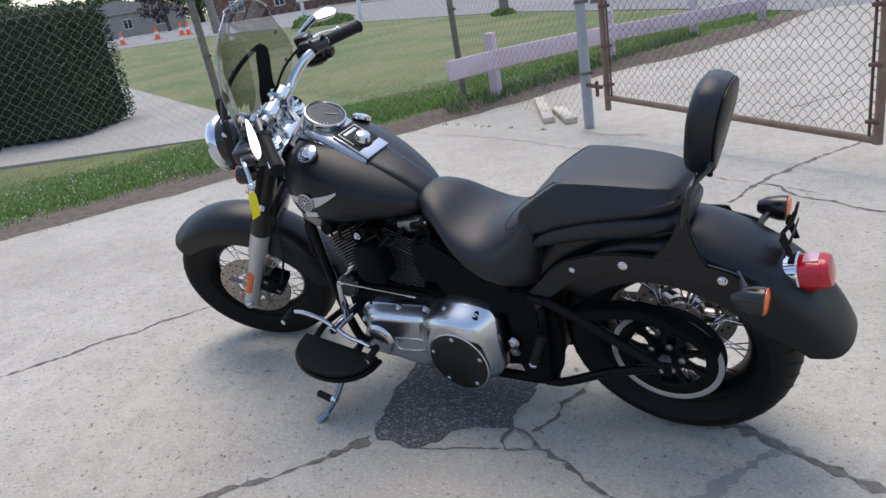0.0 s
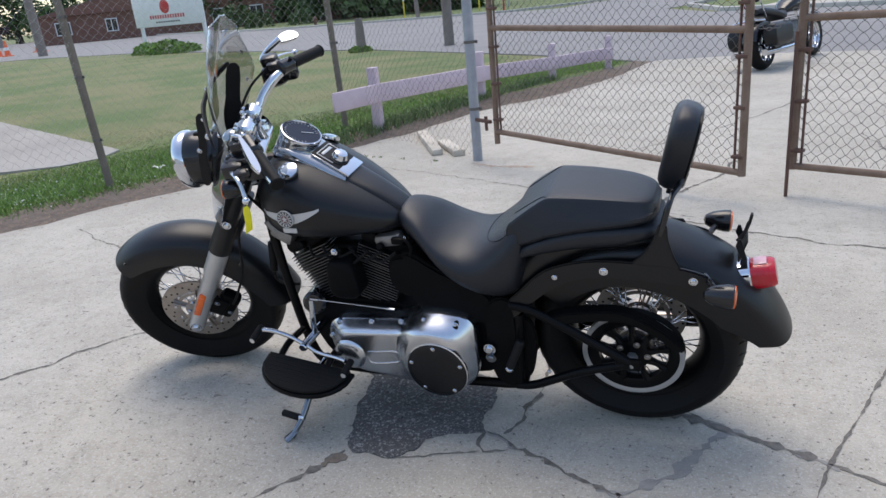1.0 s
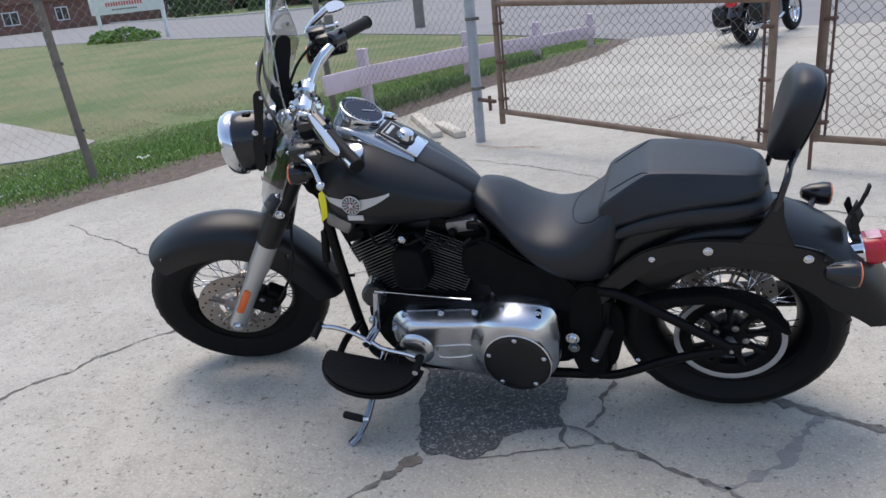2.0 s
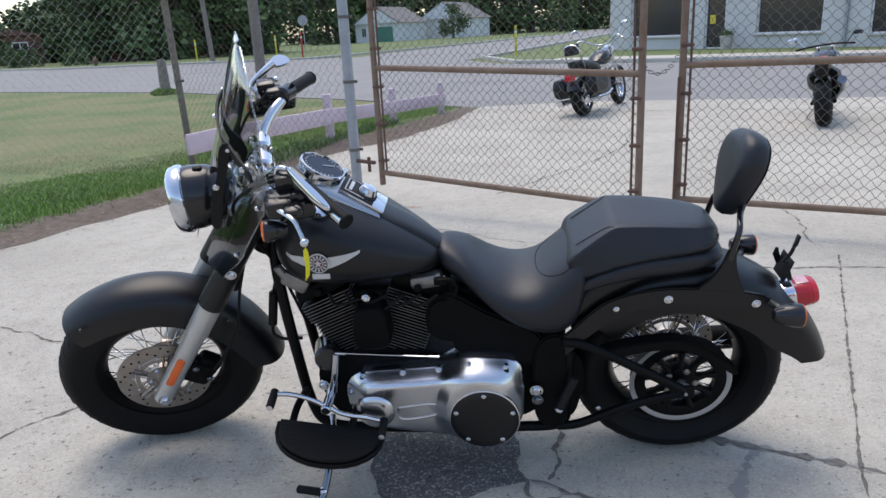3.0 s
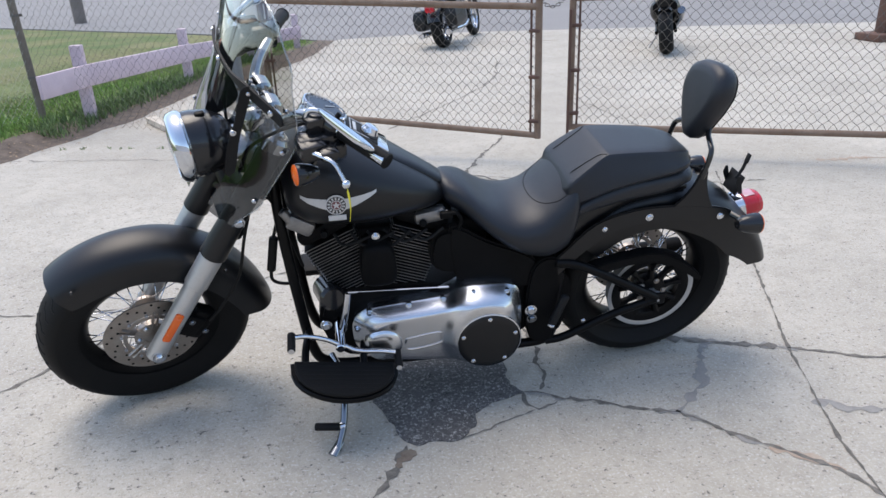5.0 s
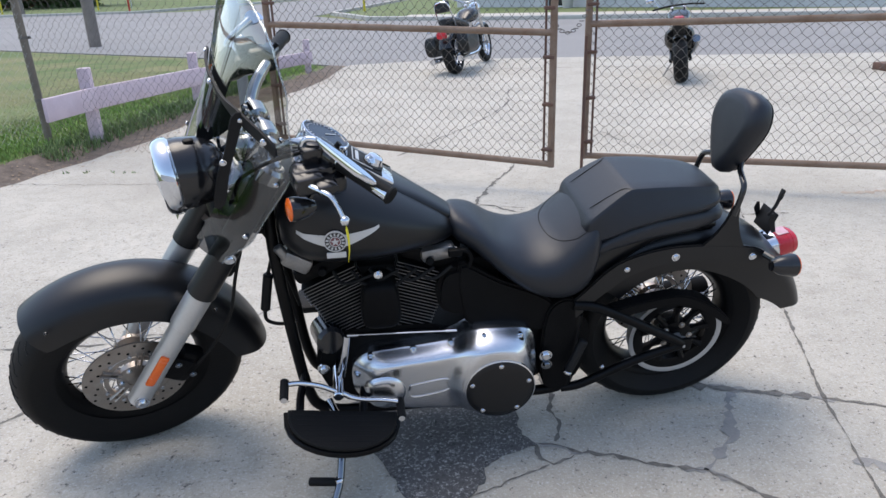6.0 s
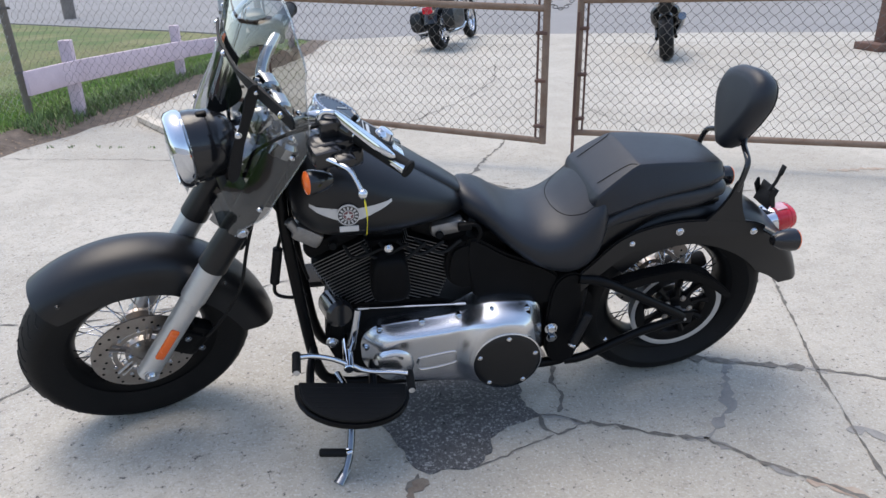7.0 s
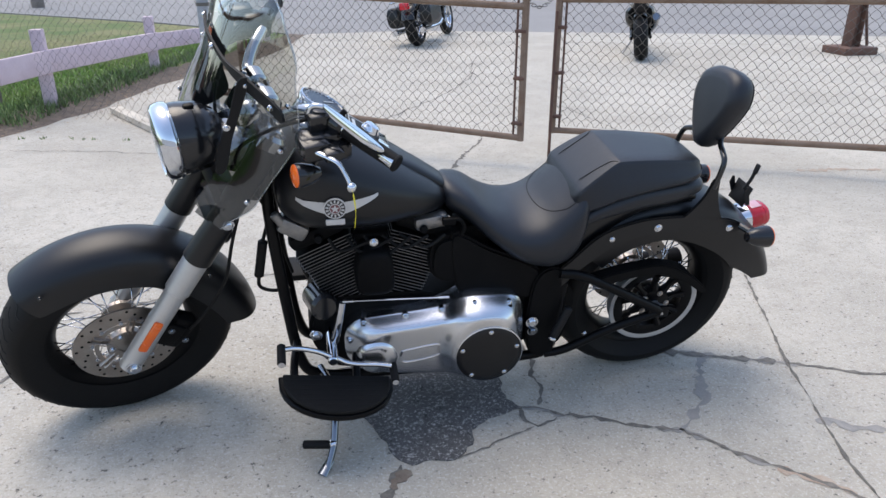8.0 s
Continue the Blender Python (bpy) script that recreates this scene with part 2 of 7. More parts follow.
    bark=mat("bark", (0.10, 0.08, 0.065), 0.95, second=(0.06, 0.05, 0.04), scale=5, fine=40, bump=0.7),
    brick_wall=mat("brick_wall", (0.2, 0.1, 0.075), 0.9, second=(0.13, 0.07, 0.055), scale=3, fine=30, bump=0.4),
    grey_panel=mat("grey_panel", (0.56, 0.56, 0.57), 0.8, second=(0.47, 0.47, 0.48), scale=1, fine=14, bump=0.2),
    tan_wall=mat("tan_wall", (0.33, 0.30, 0.275), 0.85, second=(0.27, 0.245, 0.225), scale=1, fine=12, bump=0.2),
    siding=mat("siding", (0.68, 0.69, 0.71), 0.7, second=(0.6, 0.61, 0.63), scale=1, fine=12),
    roofing=mat("roofing", (0.20, 0.19, 0.185), 0.95, second=(0.14, 0.135, 0.13), scale=2, fine=20, bump=0.5),
    roof_brown=mat("roof_brown", (0.16, 0.11, 0.09), 0.95, second=(0.12, 0.08, 0.07), scale=2, fine=20, bump=0.5),
    red_paint=mat("red_paint", (0.55, 0.03, 0.03), 0.45, second=(0.4, 0.02, 0.02), scale=6, fine=60),
    orange_cone=mat("orange_cone", (0.85, 0.16, 0.05), 0.6, second=(0.7, 0.12, 0.04), scale=6, fine=50),
    yellow_paint=mat("yellow_paint", (0.75, 0.6, 0.05), 0.5),
    green_paint=mat("green_paint", (0.05, 0.22, 0.16), 0.6),
)
# ---- mesh helpers ----
from mathutils.bvhtree import BVHTree


def part(name, bm, material, parent=None, label="", smooth=0.7):
    """Link a bmesh as one mesh object, a part of its parent if one is given. smooth: radians under which edges are rounded."""
    bmesh.ops.remove_doubles(bm, verts=bm.verts, dist=1e-6)
    bmesh.ops.recalc_face_normals(bm, faces=bm.faces)
    if smooth:
        for f in bm.faces:
            f.smooth = True
        for e in bm.edges:
            if len(e.link_faces) == 2 and e.calc_face_angle(0) > smooth:
                e.smooth = False
    me = bpy.data.meshes.new(name)
    bm.to_mesh(me)
    bm.free()
    me.materials.append(material)
    ob = new(name, me)
    if parent:
        ob.parent = parent
    if label:
        tagged(ob, label)
    return ob


def raw(name, verts, faces, material, parent=None, label="", kind=""):
    me = bpy.data.meshes.new(name)
    me.from_pydata(verts, [], faces)
    me.materials.append(material)
    ob = new(name, me)
    if parent:
        ob.parent = parent
    return tagged(ob, label, kind=kind)


def thing(name, label, category, m=None, group="", kind=""):
    ob = new(name)
    if m is not None:
        ob.matrix_world = m
    return tagged(ob, label, category, group, kind)


def shape():
    return bmesh.new()


def add_box(bm, c, s, bevel=0.0, rot=None, seg=2):
    r = bmesh.ops.create_cube(bm, size=1.0)["verts"]
    bmesh.ops.scale(bm, verts=r, vec=s)
    if bevel:
        es = list({e for v in r for e in v.link_edges})
        o = bmesh.ops.bevel(bm, geom=es, offset=bevel, segments=seg, affect="EDGES", profile=0.5)
        r = list(set(o["verts"]) | {v for v in r if v.is_valid})
        r = list({v for f in o["faces"] for v in f.verts} | {v for v in r if v.is_valid})
    m = Matrix.Translation(c) @ (rot.to_4x4() if rot is not None else Matrix())
    bmesh.ops.transform(bm, matrix=m, verts=r)
    return bm


def frame_of(d):
    d = Vector(d).normalized()
    up = Vector((0, 0, 1)) if abs(d.z) < 0.95 else Vector((1, 0, 0))
    a = d.cross(up).normalized()
    return a, a.cross(d).normalized()


def smooth_path(pts, step=6):
    """Catmull-Rom through the points."""
    p = [Vector(q) for q in pts]
    if len(p) < 3:
        return p
    p = [2 * p[0] - p[1]] + p + [2 * p[-1] - p[-2]]
    out = []
    for i in range(1, len(p) - 2):
        for j in range(step):
            t = j / step
            a, b, c, d = p[i - 1:i + 3]
            out.append(0.5 * ((2 * b) + (c - a) * t + (2 * a - 5 * b + 4 * c - d) * t * t + (3 * b - a - 3 * c + d) * t ** 3))
    return out + [p[-2]]


def add_tube(bm, pts, r, n=10, curve=True, cap=True, squash=1.0):
    """Sweep a round section along the points. r: one radius, or one at each given point."""
    base = [Vector(q) for q in pts]
    path = smooth_path(pts) if curve and len(pts) > 2 else base
    rings, a = [], None
    for i, q in enumerate(path):
        d = path[min(i + 1, len(path) - 1)] - path[max(i - 1, 0)]
        if a is None:
            a, b = frame_of(d)
        else:
            dn = d.normalized()
            a = (a - dn * a.dot(dn)).normalized()
            b = a.cross(dn).normalized()
        if isinstance(r, (tuple, list)):
            u = i / max(1, len(path) - 1) * (len(r) - 1)
            k = min(int(u), len(r) - 2)
            rad = r[k] + (r[k + 1] - r[k]) * (u - k)
        else:
            rad = r
        rings.append([bm.verts.new(q + a * math.cos(2 * math.pi * j / n) * rad + b * math.sin(2 * math.pi * j / n) * rad * squash) for j in range(n)])
    skin(bm, rings, cap)
    return bm


def skin(bm, rings, cap=True, closed=True):
    for p, q in zip(rings, rings[1:]):
        n = len(p)
        for j in range(n if closed else n - 1):
            bm.faces.new((p[j], p[(j + 1) % n], q[(j + 1) % n], q[j]))
    if cap and closed:
        bm.faces.new(rings[0][::-1])
        bm.faces.new(rings[-1])


def add_lathe(bm, prof, centre, axis=(0, 1, 0), n=32, close=False, arc=None):
    """Revolve (radius, offset along the axis) pairs. arc: start and end in radians, from the x direction."""
    ax = Vector(axis).normalized()
    if abs(ax.y) > 0.9:
        a, b = Vector((1, 0, 0)), Vector((0, 0, 1))
        a = (a - ax * a.dot(ax)).normalized()
        b = (b - ax * b.dot(ax) - a * b.dot(a)).normalized()
    else:
        a, b = frame_of(ax)
    c = Vector(centre)
    full = arc is None
    m = n if full else n + 1
    rings = []
    for i in range(m):
        th = 2 * math.pi * i / n if full else arc[0] + (arc[1] - arc[0]) * i / n
        u = a * math.cos(th) + b * math.sin(th)
        rings.append([bm.verts.new(c + u * r + ax * o) for r, o in prof])
    k = len(prof)
    for i in range(n):
        p, q = rings[i], rings[(i + 1) % m]
        for j in range(k if close else k - 1):
            bm.faces.new((p[j], p[(j + 1) % k], q[(j + 1) % k], q[j]))
    if close and not full:
        bm.faces.new(rings[0])
        bm.faces.new(rings[-1][::-1])
    return bm


def add_cyl(bm, p, q, r, n=20, bevel=0.0, r2=None):
    p, q = Vector(p), Vector(q)
    d = q - p
    h = d.length
    r2 = r if r2 is None else r2
    b = bevel
    prof = [(0.0, 0.0), (r - b, 0.0), (r, b), (r2, h - b), (r2 - b, h), (0.0, h)] if b else [(0.0, 0.0), (r, 0.0), (r2, h), (0.0, h)]
    a, c = frame_of(d)
    dn = d.normalized()
    rings = [[bm.verts.new(p + (a * math.cos(2 * math.pi * i / n) + c * math.sin(2 * math.pi * i / n)) * max(rr, 1e-5) + dn * o) for i in range(n)] for rr, o in prof]
    skin(bm, rings, True)
    return bm


def add_plate(bm, outline, y0, y1, bevel=0.0):
    """Extrude an outline in (x, h) from y0 to y1."""
    vs = [bm.verts.new((x, y0, h)) for x, h in outline]
    f = bm.faces.new(vs)
    r = bmesh.ops.extrude_face_region(bm, geom=[f])
    nv = [v for v in r["geom"] if isinstance(v, bmesh.types.BMVert)]
    bmesh.ops.translate(bm, verts=nv, vec=(0, y1 - y0, 0))
    if bevel:
        es = [e for e in bm.edges if e.verts[0] in set(nv) | set(vs) and e.verts[1] in set(nv) | set(vs)
              and abs(e.verts[0].co.y - e.verts[1].co.y) < 1e-6]
        bmesh.ops.bevel(bm, geom=es, offset=bevel, segments=2, affect="EDGES")
    return bm


def sec(x, w, top, bot, n=24, e=2.6, y=0.0, e2=None):
    """A rounded cross-section across the bike at x: half width w, from bot to top; e is the squareness."""
    mid, hh = (top + bot) / 2, (top - bot) / 2
    out = []
    for i in range(n):
        th = 2 * math.pi * i / n
        c, s = math.cos(th), math.sin(th)
        ee = e2 if (e2 and s < 0) else e
        out.append(Vector((x, y + w * math.copysign(abs(c) ** (2 / ee), c), mid + hh * math.copysign(abs(s) ** (2 / ee), s))))
    return out


def add_loft(bm, sections, steps=4, cap=True):
    """Skin sections of equal size, eased between with Catmull-Rom."""
    lines = [smooth_path([s[i] for s in sections], steps) for i in range(len(sections[0]))]
    rings = [[bm.verts.new(lines[i][k]) for i in range(len(lines))] for k in range(len(lines[0]))]
    skin(bm, rings, cap)
    return bm


def outline(pts, step=6):
    """A smooth closed outline through 2D points."""
    p = [Vector((a, b, 0)) for a, b in pts]
    n = len(p)
    out = []
    for i in range(n):
        a, b, c, d = p[i - 1], p[i], p[(i + 1) % n], p[(i + 2) % n]
        for j in range(step):
            t = j / step
            q = 0.5 * ((2 * b) + (c - a) * t + (2 * a - 5 * b + 4 * c - d) * t * t + (3 * b - a - 3 * c + d) * t ** 3)
            out.append((q.x, q.y))
    return out
# ---- setting ----
rng = random.Random(7)


def ease(t):
    t = max(0.0, min(1.0, t))
    return t * t * (3 - 2 * t)


def rise(x, y):
    """The paving swells a little under the front wheel."""
    return 0.037 * ease((-x - 0.2) / 0.65) * ease((2.6 - y) / 1.6) * ease((x + 3.6) / 1.6) * ease((y + 4) / 2.5)


def slab(name, pts, z, depth, material, label, category, kind="structure", swell=False):
    bm = shape()
    top = [bm.verts.new((x, y, z)) for x, y in pts]
    low = [bm.verts.new((x, y, z - depth)) for x, y in pts]
    bm.faces.new(top)
    bm.faces.new(low[::-1])
    n = len(pts)
    for i in range(n):
        bm.faces.new((top[i], low[i], low[(i + 1) % n], top[(i + 1) % n]))
    bmesh.ops.triangulate(bm, faces=[f for f in bm.faces if len(f.verts) > 4])
    if swell:
        for i in range(28):
            for co, no in (((-3.7 + 0.13 * i, 0, 0), (1, 0, 0)), ((0, -4.1 + 0.25 * i, 0), (0, 1, 0))):
                bmesh.ops.bisect_plane(bm, geom=bm.verts[:] + bm.edges[:] + bm.faces[:], plane_co=co, plane_no=no)
        for v in bm.verts:
            v.co.z += rise(v.co.x, v.co.y)
    return tagged(part(name, bm, material, smooth=0.4 if swell else 0), label, category, kind=kind)


def wobble(pts, amp, step, seed):
    """Break a polyline into short legs that stray from it."""
    r = random.Random(seed)
    out = []
    for a, b in zip(pts, pts[1:]):
        a, b = Vector(a), Vector(b)
        d = b - a
        k = max(1, int(d.length / step))
        nrm = Vector((-d.y, d.x)).normalized()
        for i in range(k):
            q = a + d * i / k + nrm * (r.uniform(-amp, amp) if i else 0)
            out.append((q.x, q.y))
    return out + [tuple(pts[-1])]


bm = shape()
bmesh.ops.create_grid(bm, x_segments=40, y_segments=40, size=1500)
ground = tagged(part("ground", bm, M["lawn"], smooth=0), "dry summer lawn, yellowish with greener patches, reaching to the horizon", "lawn", kind="structure")
ground.location.z = -0.035

EDGE = [(-6.2, -3.2), (-4.75, -0.2), (-4.25, 0.9), (-3.75, 1.9), (-3.2, 2.95), (-2.75, 3.75), (-2.42, 4.4), (-2.1, 5.1), (-1.9, 5.9), (-1.65, 6.5), (-0.97, 7.6), (-0.55, 8.9), (-0.1, 10.9)]
edge_line = wobble(EDGE, 0.05, 0.22, 3)
yard = edge_line + [(1.7, 11.1), (6.6, 9.75), (30, 2.0), (30, -25), (-16, -25)]
slab("pavement", yard, 0.0, 0.2, M["concrete"], "weathered pale concrete yard and driveway, cracked and stained", "pavement", swell=True)


def off_edge(x, y):
    """How far a spot lies off the concrete's edge."""
    q, best = Vector((x, y)), 99.0
    for a, b in zip(EDGE, EDGE[1:]):
        a, d = Vector(a), Vector(b) - Vector(a)
        t = max(0.0, min(1.0, (q - a).dot(d) / d.length_squared))
        best = min(best, (q - a - d * t).length)
    return best


def bank(x, y, o=None):
    """The earth bank under the rail fence: height over the lawn's level."""
    o = off_edge(x, y) if o is None else o
    return -0.03 + (0.025 + 0.07 * ease((y - 2.8) / 1.6) * ease((10.6 - y) / 2.0)) * ease(o / 0.42) * (1 - ease((o - 1.3) / 1.9))


def verge(name, o0, o1, material, label, category, lift=0.0, seed=1):
    """A graded strip between two offsets from the concrete's edge, with a ragged rim."""
    r = random.Random(seed)
    line = wobble(EDGE, 0.0, 0.16, 3)
    bm = shape()
    rows = []
    for i, (x, y) in enumerate(line):
        a, b = Vector(line[max(0, i - 1)]), Vector(line[min(len(line) - 1, i + 1)])
        d = (b - a).normalized()
        n_ = Vector((-d.y, d.x))
        w = o1 * r.uniform(0.85, 1.15) * (1 - 0.45 * ease((y - 2.3) / 1.6)) if o1 < 1 else o1
        row = []
        for k in range(13):
            q = Vector((x, y)) + n_ * (o0 + (w - o0) * k / 12)
            row.append(bm.verts.new((q.x, q.y, bank(q.x, q.y) + lift + 0.012 * noise.noise((q.x * 5, q.y * 5, 0)) + (0.0 if k else -0.03))))
        rows.append(row)
    for r0, r1 in zip(rows, rows[1:]):
        for k in range(12):
            bm.faces.new((r0[k], r0[k + 1], r1[k + 1], r1[k]))
    bmesh.ops.recalc_face_normals(bm, faces=bm.faces[:])
    if sum(f.normal.z for f in bm.faces) < 0:
        bmesh.ops.reverse_faces(bm, faces=bm.faces[:])
    tagged(part(name, bm, material, smooth=1.0), label, category, kind="structure")


verge("grass_bank", 0.0, 3.3, M["verge_lawn"], "low grassy earth bank along the yard's edge", "bank")
verge("soil_strip", -0.03, 0.7, M["soil"], "bare brown soil strip beside the concrete edge", "soil", 0.012, 2)

# streets: near and far edges run side by side
slab("road", [(-160, 20), (-70, 26), (-47, 29.6), (-38, 30.4), (-27, 27.6), (-9.4, 18.6), (-3.0, 13.6), (-0.2, 10.9), (1.7, 11.1), (6.6, 9.75), (30, 2.0), (90, -30), (90, -25), (30, 10.5), (11.6, 19.4), (4.3, 22.8), (0.5, 25.6), (-1.5, 31.0), (-8.5, 43), (-12, 43), (-32, 47.5), (-120, 104)], -0.012, 0.2, M["street"], "pale grey worn asphalt street", "road")
slab("road", [(-1.5, 31.0), (-0.6, 33.5), (13.0, 84), (60, 260), (44, 262), (5.5, 86), (-7.5, 49), (-8.5, 43)], -0.013, 0.2, M["street"], "pale grey asphalt side street", "road")


def kerb(pts, name="kerb"):
    bm = shape()
    for a, b in zip(pts, pts[1:]):
        a, b = Vector((*a, 0.02)), Vector((*b, 0.02))
        d = b - a
        add_box(bm, (a + b) / 2, (d.length + 0.05, 0.18, 0.2), 0.02, Euler((0, 0, math.atan2(d.y, d.x))).to_matrix(), 1)
    return tagged(part(name, bm, M["kerb"]), "low worn concrete kerb along the street", "kerb", kind="structure")


kerb([(-120, 104.3), (-32, 47.8), (-12, 43.3), (-8.6, 49.3), (5.4, 86.3)])
kerb([(30, 10.8), (11.6, 19.7), (4.3, 23.1), (0.8, 25.9), (-0.6, 31.7), (13.3, 84)])
slab("sidewalk", [(2.0, 26.4), (11.8, 21.6), (30, 12.8), (30.6, 14.2), (12.4, 23.0), (2.6, 27.9)], 0.03, 0.1, M["far_concrete"], "pale concrete pavement along the far kerb", "pavement")
slab("walkway", wobble([(-5.55, 3.9), (-5.7, 4.35), (-10.65, 6.7), (-20, 11.1), (-20, 8.6), (-8.2, 2.3)], 0.01, 0.5, 4) + [(-5.75, 3.55)], 0.0, 0.12, M["walk_concrete"], "pale concrete walkway slab ending in the grass", "walkway")


def crack(pts, w, seed, amp=0.022, step=0.045, fill="crack", lift=0.0024, label="dark dirt-filled crack in the concrete"):
    """A jagged sunken seam, filled with dirt."""
    line = wobble(wobble(pts, amp, max(step, 0.09), seed), min(amp * 0.4, 0.006), 0.02 if step < 0.1 else 0.06, seed + 100)
    r = random.Random(seed)
    vs, fs = [], []
    for i, (x, y) in enumerate(line):
        a, b = line[max(0, i - 1)], line[min(len(line) - 1, i + 1)]
        d = Vector((b[0] - a[0], b[1] - a[1])).normalized()
        k = w * 0.52 * (0.12 if r.random() < 0.14 else r.uniform(0.25, 1.6)) * (0.3 if i in (0, len(line) - 1) else 1) / 2
        k2 = k * r.uniform(0.3, 1.5)
        vs += [(x - d.y * k, y + d.x * k, lift + rise(x, y)), (x + d.y * k2, y - d.x * k2, lift + rise(x, y))]
    for i in range(len(line) - 1):
        fs.append((2 * i, 2 * i + 1, 2 * i + 3, 2 * i + 2))
    return tagged(raw("crack", vs, fs, M[fill]), label, "crack", "cracks", "structure")


crack([(-2.864, -1.16), (-1.936, -0.697), (-1.556, 0.003), (-1.352, 0.266), (-1.157, 0.529)], 0.026, 11)
crack([(-3.397, 1.597), (-1.994, 0.899), (-1.576, 0.743), (-1.157, 0.724), (-0.299, 1.045), (0.6, 1.35)], 0.018, 12)
crack([(-0.75, -1.2), (-0.35, -0.77), (-0.2, -0.58), (-0.09, -0.38)], 0.052, 13)
crack([(0.332, -0.17), (0.327, -0.248), (0.358, -0.283), (0.456, -0.244), (0.399, -0.193), (0.332, -0.17)], 0.024, 14, 0.012)
crack([(0.456, -0.244), (0.631, -0.326), (0.798, -0.387), (0.889, -0.502), (0.968, -0.583), (1.052, -0.662), (1.117, -0.727), (1.25, -0.95)], 0.028, 15)
crack([(0.078, -0.386), (0.138, -0.364), (0.24, -0.32), (0.347, -0.28)], 0.014, 16)
crack([(0.394, -0.172), (0.436, -0.084), (0.423, -0.002), (0.458, 0.088), (0.44, 0.3), (0.6, 0.7)], 0.026, 17)
crack([(0.84, 0.085), (0.965, 0.058), (1.03, 0.03), (1.082, 0.008), (1.332, -0.075)], 0.066, 18, 0.012)
SEAM = "grey asphalt seam filler smeared over a crack"
crack([(1.082, -0.008), (1.037, -0.05), (0.99, -0.15), (0.957, -0.24), (0.88, -0.307), (0.83, -0.36), (0.79, -0.385)], 0.075, 19, 0.014, 0.045, "seam_fill", 0.0019, SEAM)
crack([(0.46, -0.25), (0.40, -0.20), (0.335, -0.178), (0.30, -0.15)], 0.055, 31, 0.008, 0.045, "seam_fill", 0.0019, SEAM)
crack([(0.72, -0.36), (0.80, -0.39), (0.86, -0.46), (0.93, -0.55), (0.97, -0.585)], 0.05, 32, 0.01, 0.045, "seam_fill", 0.0019, SEAM)
crack([(1.235, -0.425), (1.294, -0.43), (1.325, -0.48), (1.407, -0.496), (1.52, -0.53)], 0.07, 33, 0.01, 0.045, "seam_fill", 0.0019, SEAM)
crack([(1.27, -0.06), (1.33, -0.085), (1.365, -0.10), (1.38, -0.13)], 0.085, 34, 0.01, 0.045, "seam_fill", 0.0019, SEAM)
crack([(1.02, 0.05), (1.08, 0.012), (1.14, -0.01)], 0.065, 35, 0.01, 0.045, "seam_fill", 0.0019, SEAM)
crack([(0.98, -0.60), (1.052, -0.662), (1.10, -0.70), (1.13, -0.74)], 0.06, 36, 0.014, 0.03, "rust_stain", 0.0021, "rusty brown stain along a crack")
crack([(-0.98, 3.58), (-0.80, 3.50), (-0.62, 3.46), (-0.40, 3.46)], 0.13, 38, 0.03, 0.06, "rust_stain", 0.0021, "rusty brown stain round the gate post")
crack([(2.95, 2.06), (3.1, 2.02), (3.3, 2.02), (3.55, 1.96)], 0.10, 37, 0.02, 0.06, "rust_stain", 0.0021, "rusty brown stain on the concrete")
crack([(1.04, 0.04), (0.6, 0.25)], 0.012, 28, 0.012)
crack([(1.05, -1.6), (1.2, -0.62), (1.36, -0.11), (1.65, 0.62), (2.2, 2.0)], 0.020, 20, 0.003, 0.09)
crack([(1.36, -0.1), (1.6, -0.22), (2.2, -0.3)], 0.03, 29, 0.012)
crack([(0.5, 2.0), (0.64, 2.5), (0.8, 2.8), (1.04, 3.24), (1.1, 3.6)], 0.042, 21)
crack([(0.62, 2.35), (0.9, 2.1), (1.6, 1.8), (2.4, 1.75)], 0.026, 22)
crack([(2.15, 2.2), (2.28, 2.85), (2.2, 3.6), (2.1, 4.6)], 0.022, 23)
crack([(-3.0, 3.75), (-1.5, 3.35), (-0.4, 2.9), (0.4, 2.4), (0.9, 2.2)], 0.014, 24)
crack([(0.2, 3.85), (0.326, 4.01), (0.6, 4.38), (0.897, 4.786), (1.336, 5.468), (1.654, 6.148), (1.9, 7.2)], 0.034, 25, 0.02, 0.1)
crack([(1.9, 7.2), (2.2, 6.2), (2.6, 5.0)], 0.012, 26)
crack([(-1.0, 10.2), (2.5, 9.3), (6.5, 8.3), (12, 6.4)], 0.05, 27, 0.02, 0.4)

patch_pts = wobble([(-0.28, 0.14), (-0.206, 0.077), (-0.178, -0.13), (-0.105, -0.335), (-0.058, -0.388), (0.0, -0.375), (0.07, -0.387), (0.11, -0.355), (0.145, -0.31), (0.15, -0.26), (0.21, -0.217), (0.27, -0.20), (0.335, -0.18), (0.30, -0.125), (0.296, -0.08), (0.309, 0.02), (0.28, 0.16), (0.0, 0.25), (-0.28, 0.14)], 0.009, 0.05, 5)
patch_pts = wobble(patch_pts, 0.006, 0.018, 8)[:-1]
slab("asphalt_patch", patch_pts, 0.0045, 0.01, M["asphalt_patch"], "dark asphalt repair patch under the motorcycle", "patch")
rust_pts = wobble([(-0.10, -0.405), (-0.065, -0.412), (-0.085, -0.45), (-0.125, -0.48), (-0.135, -0.465), (-0.10, -0.405)], 0.014, 0.012, 6)[:-1]
slab("rusty_dirt", rust_pts, 0.0036, 0.01, mat("rusty_soil", (0.12, 0.085, 0.06), 1.0, second=(0.22, 0.185, 0.15), scale=20, fine=120, bump=0.8), "rusty brown dirt in a crack beside the patch", "dirt")


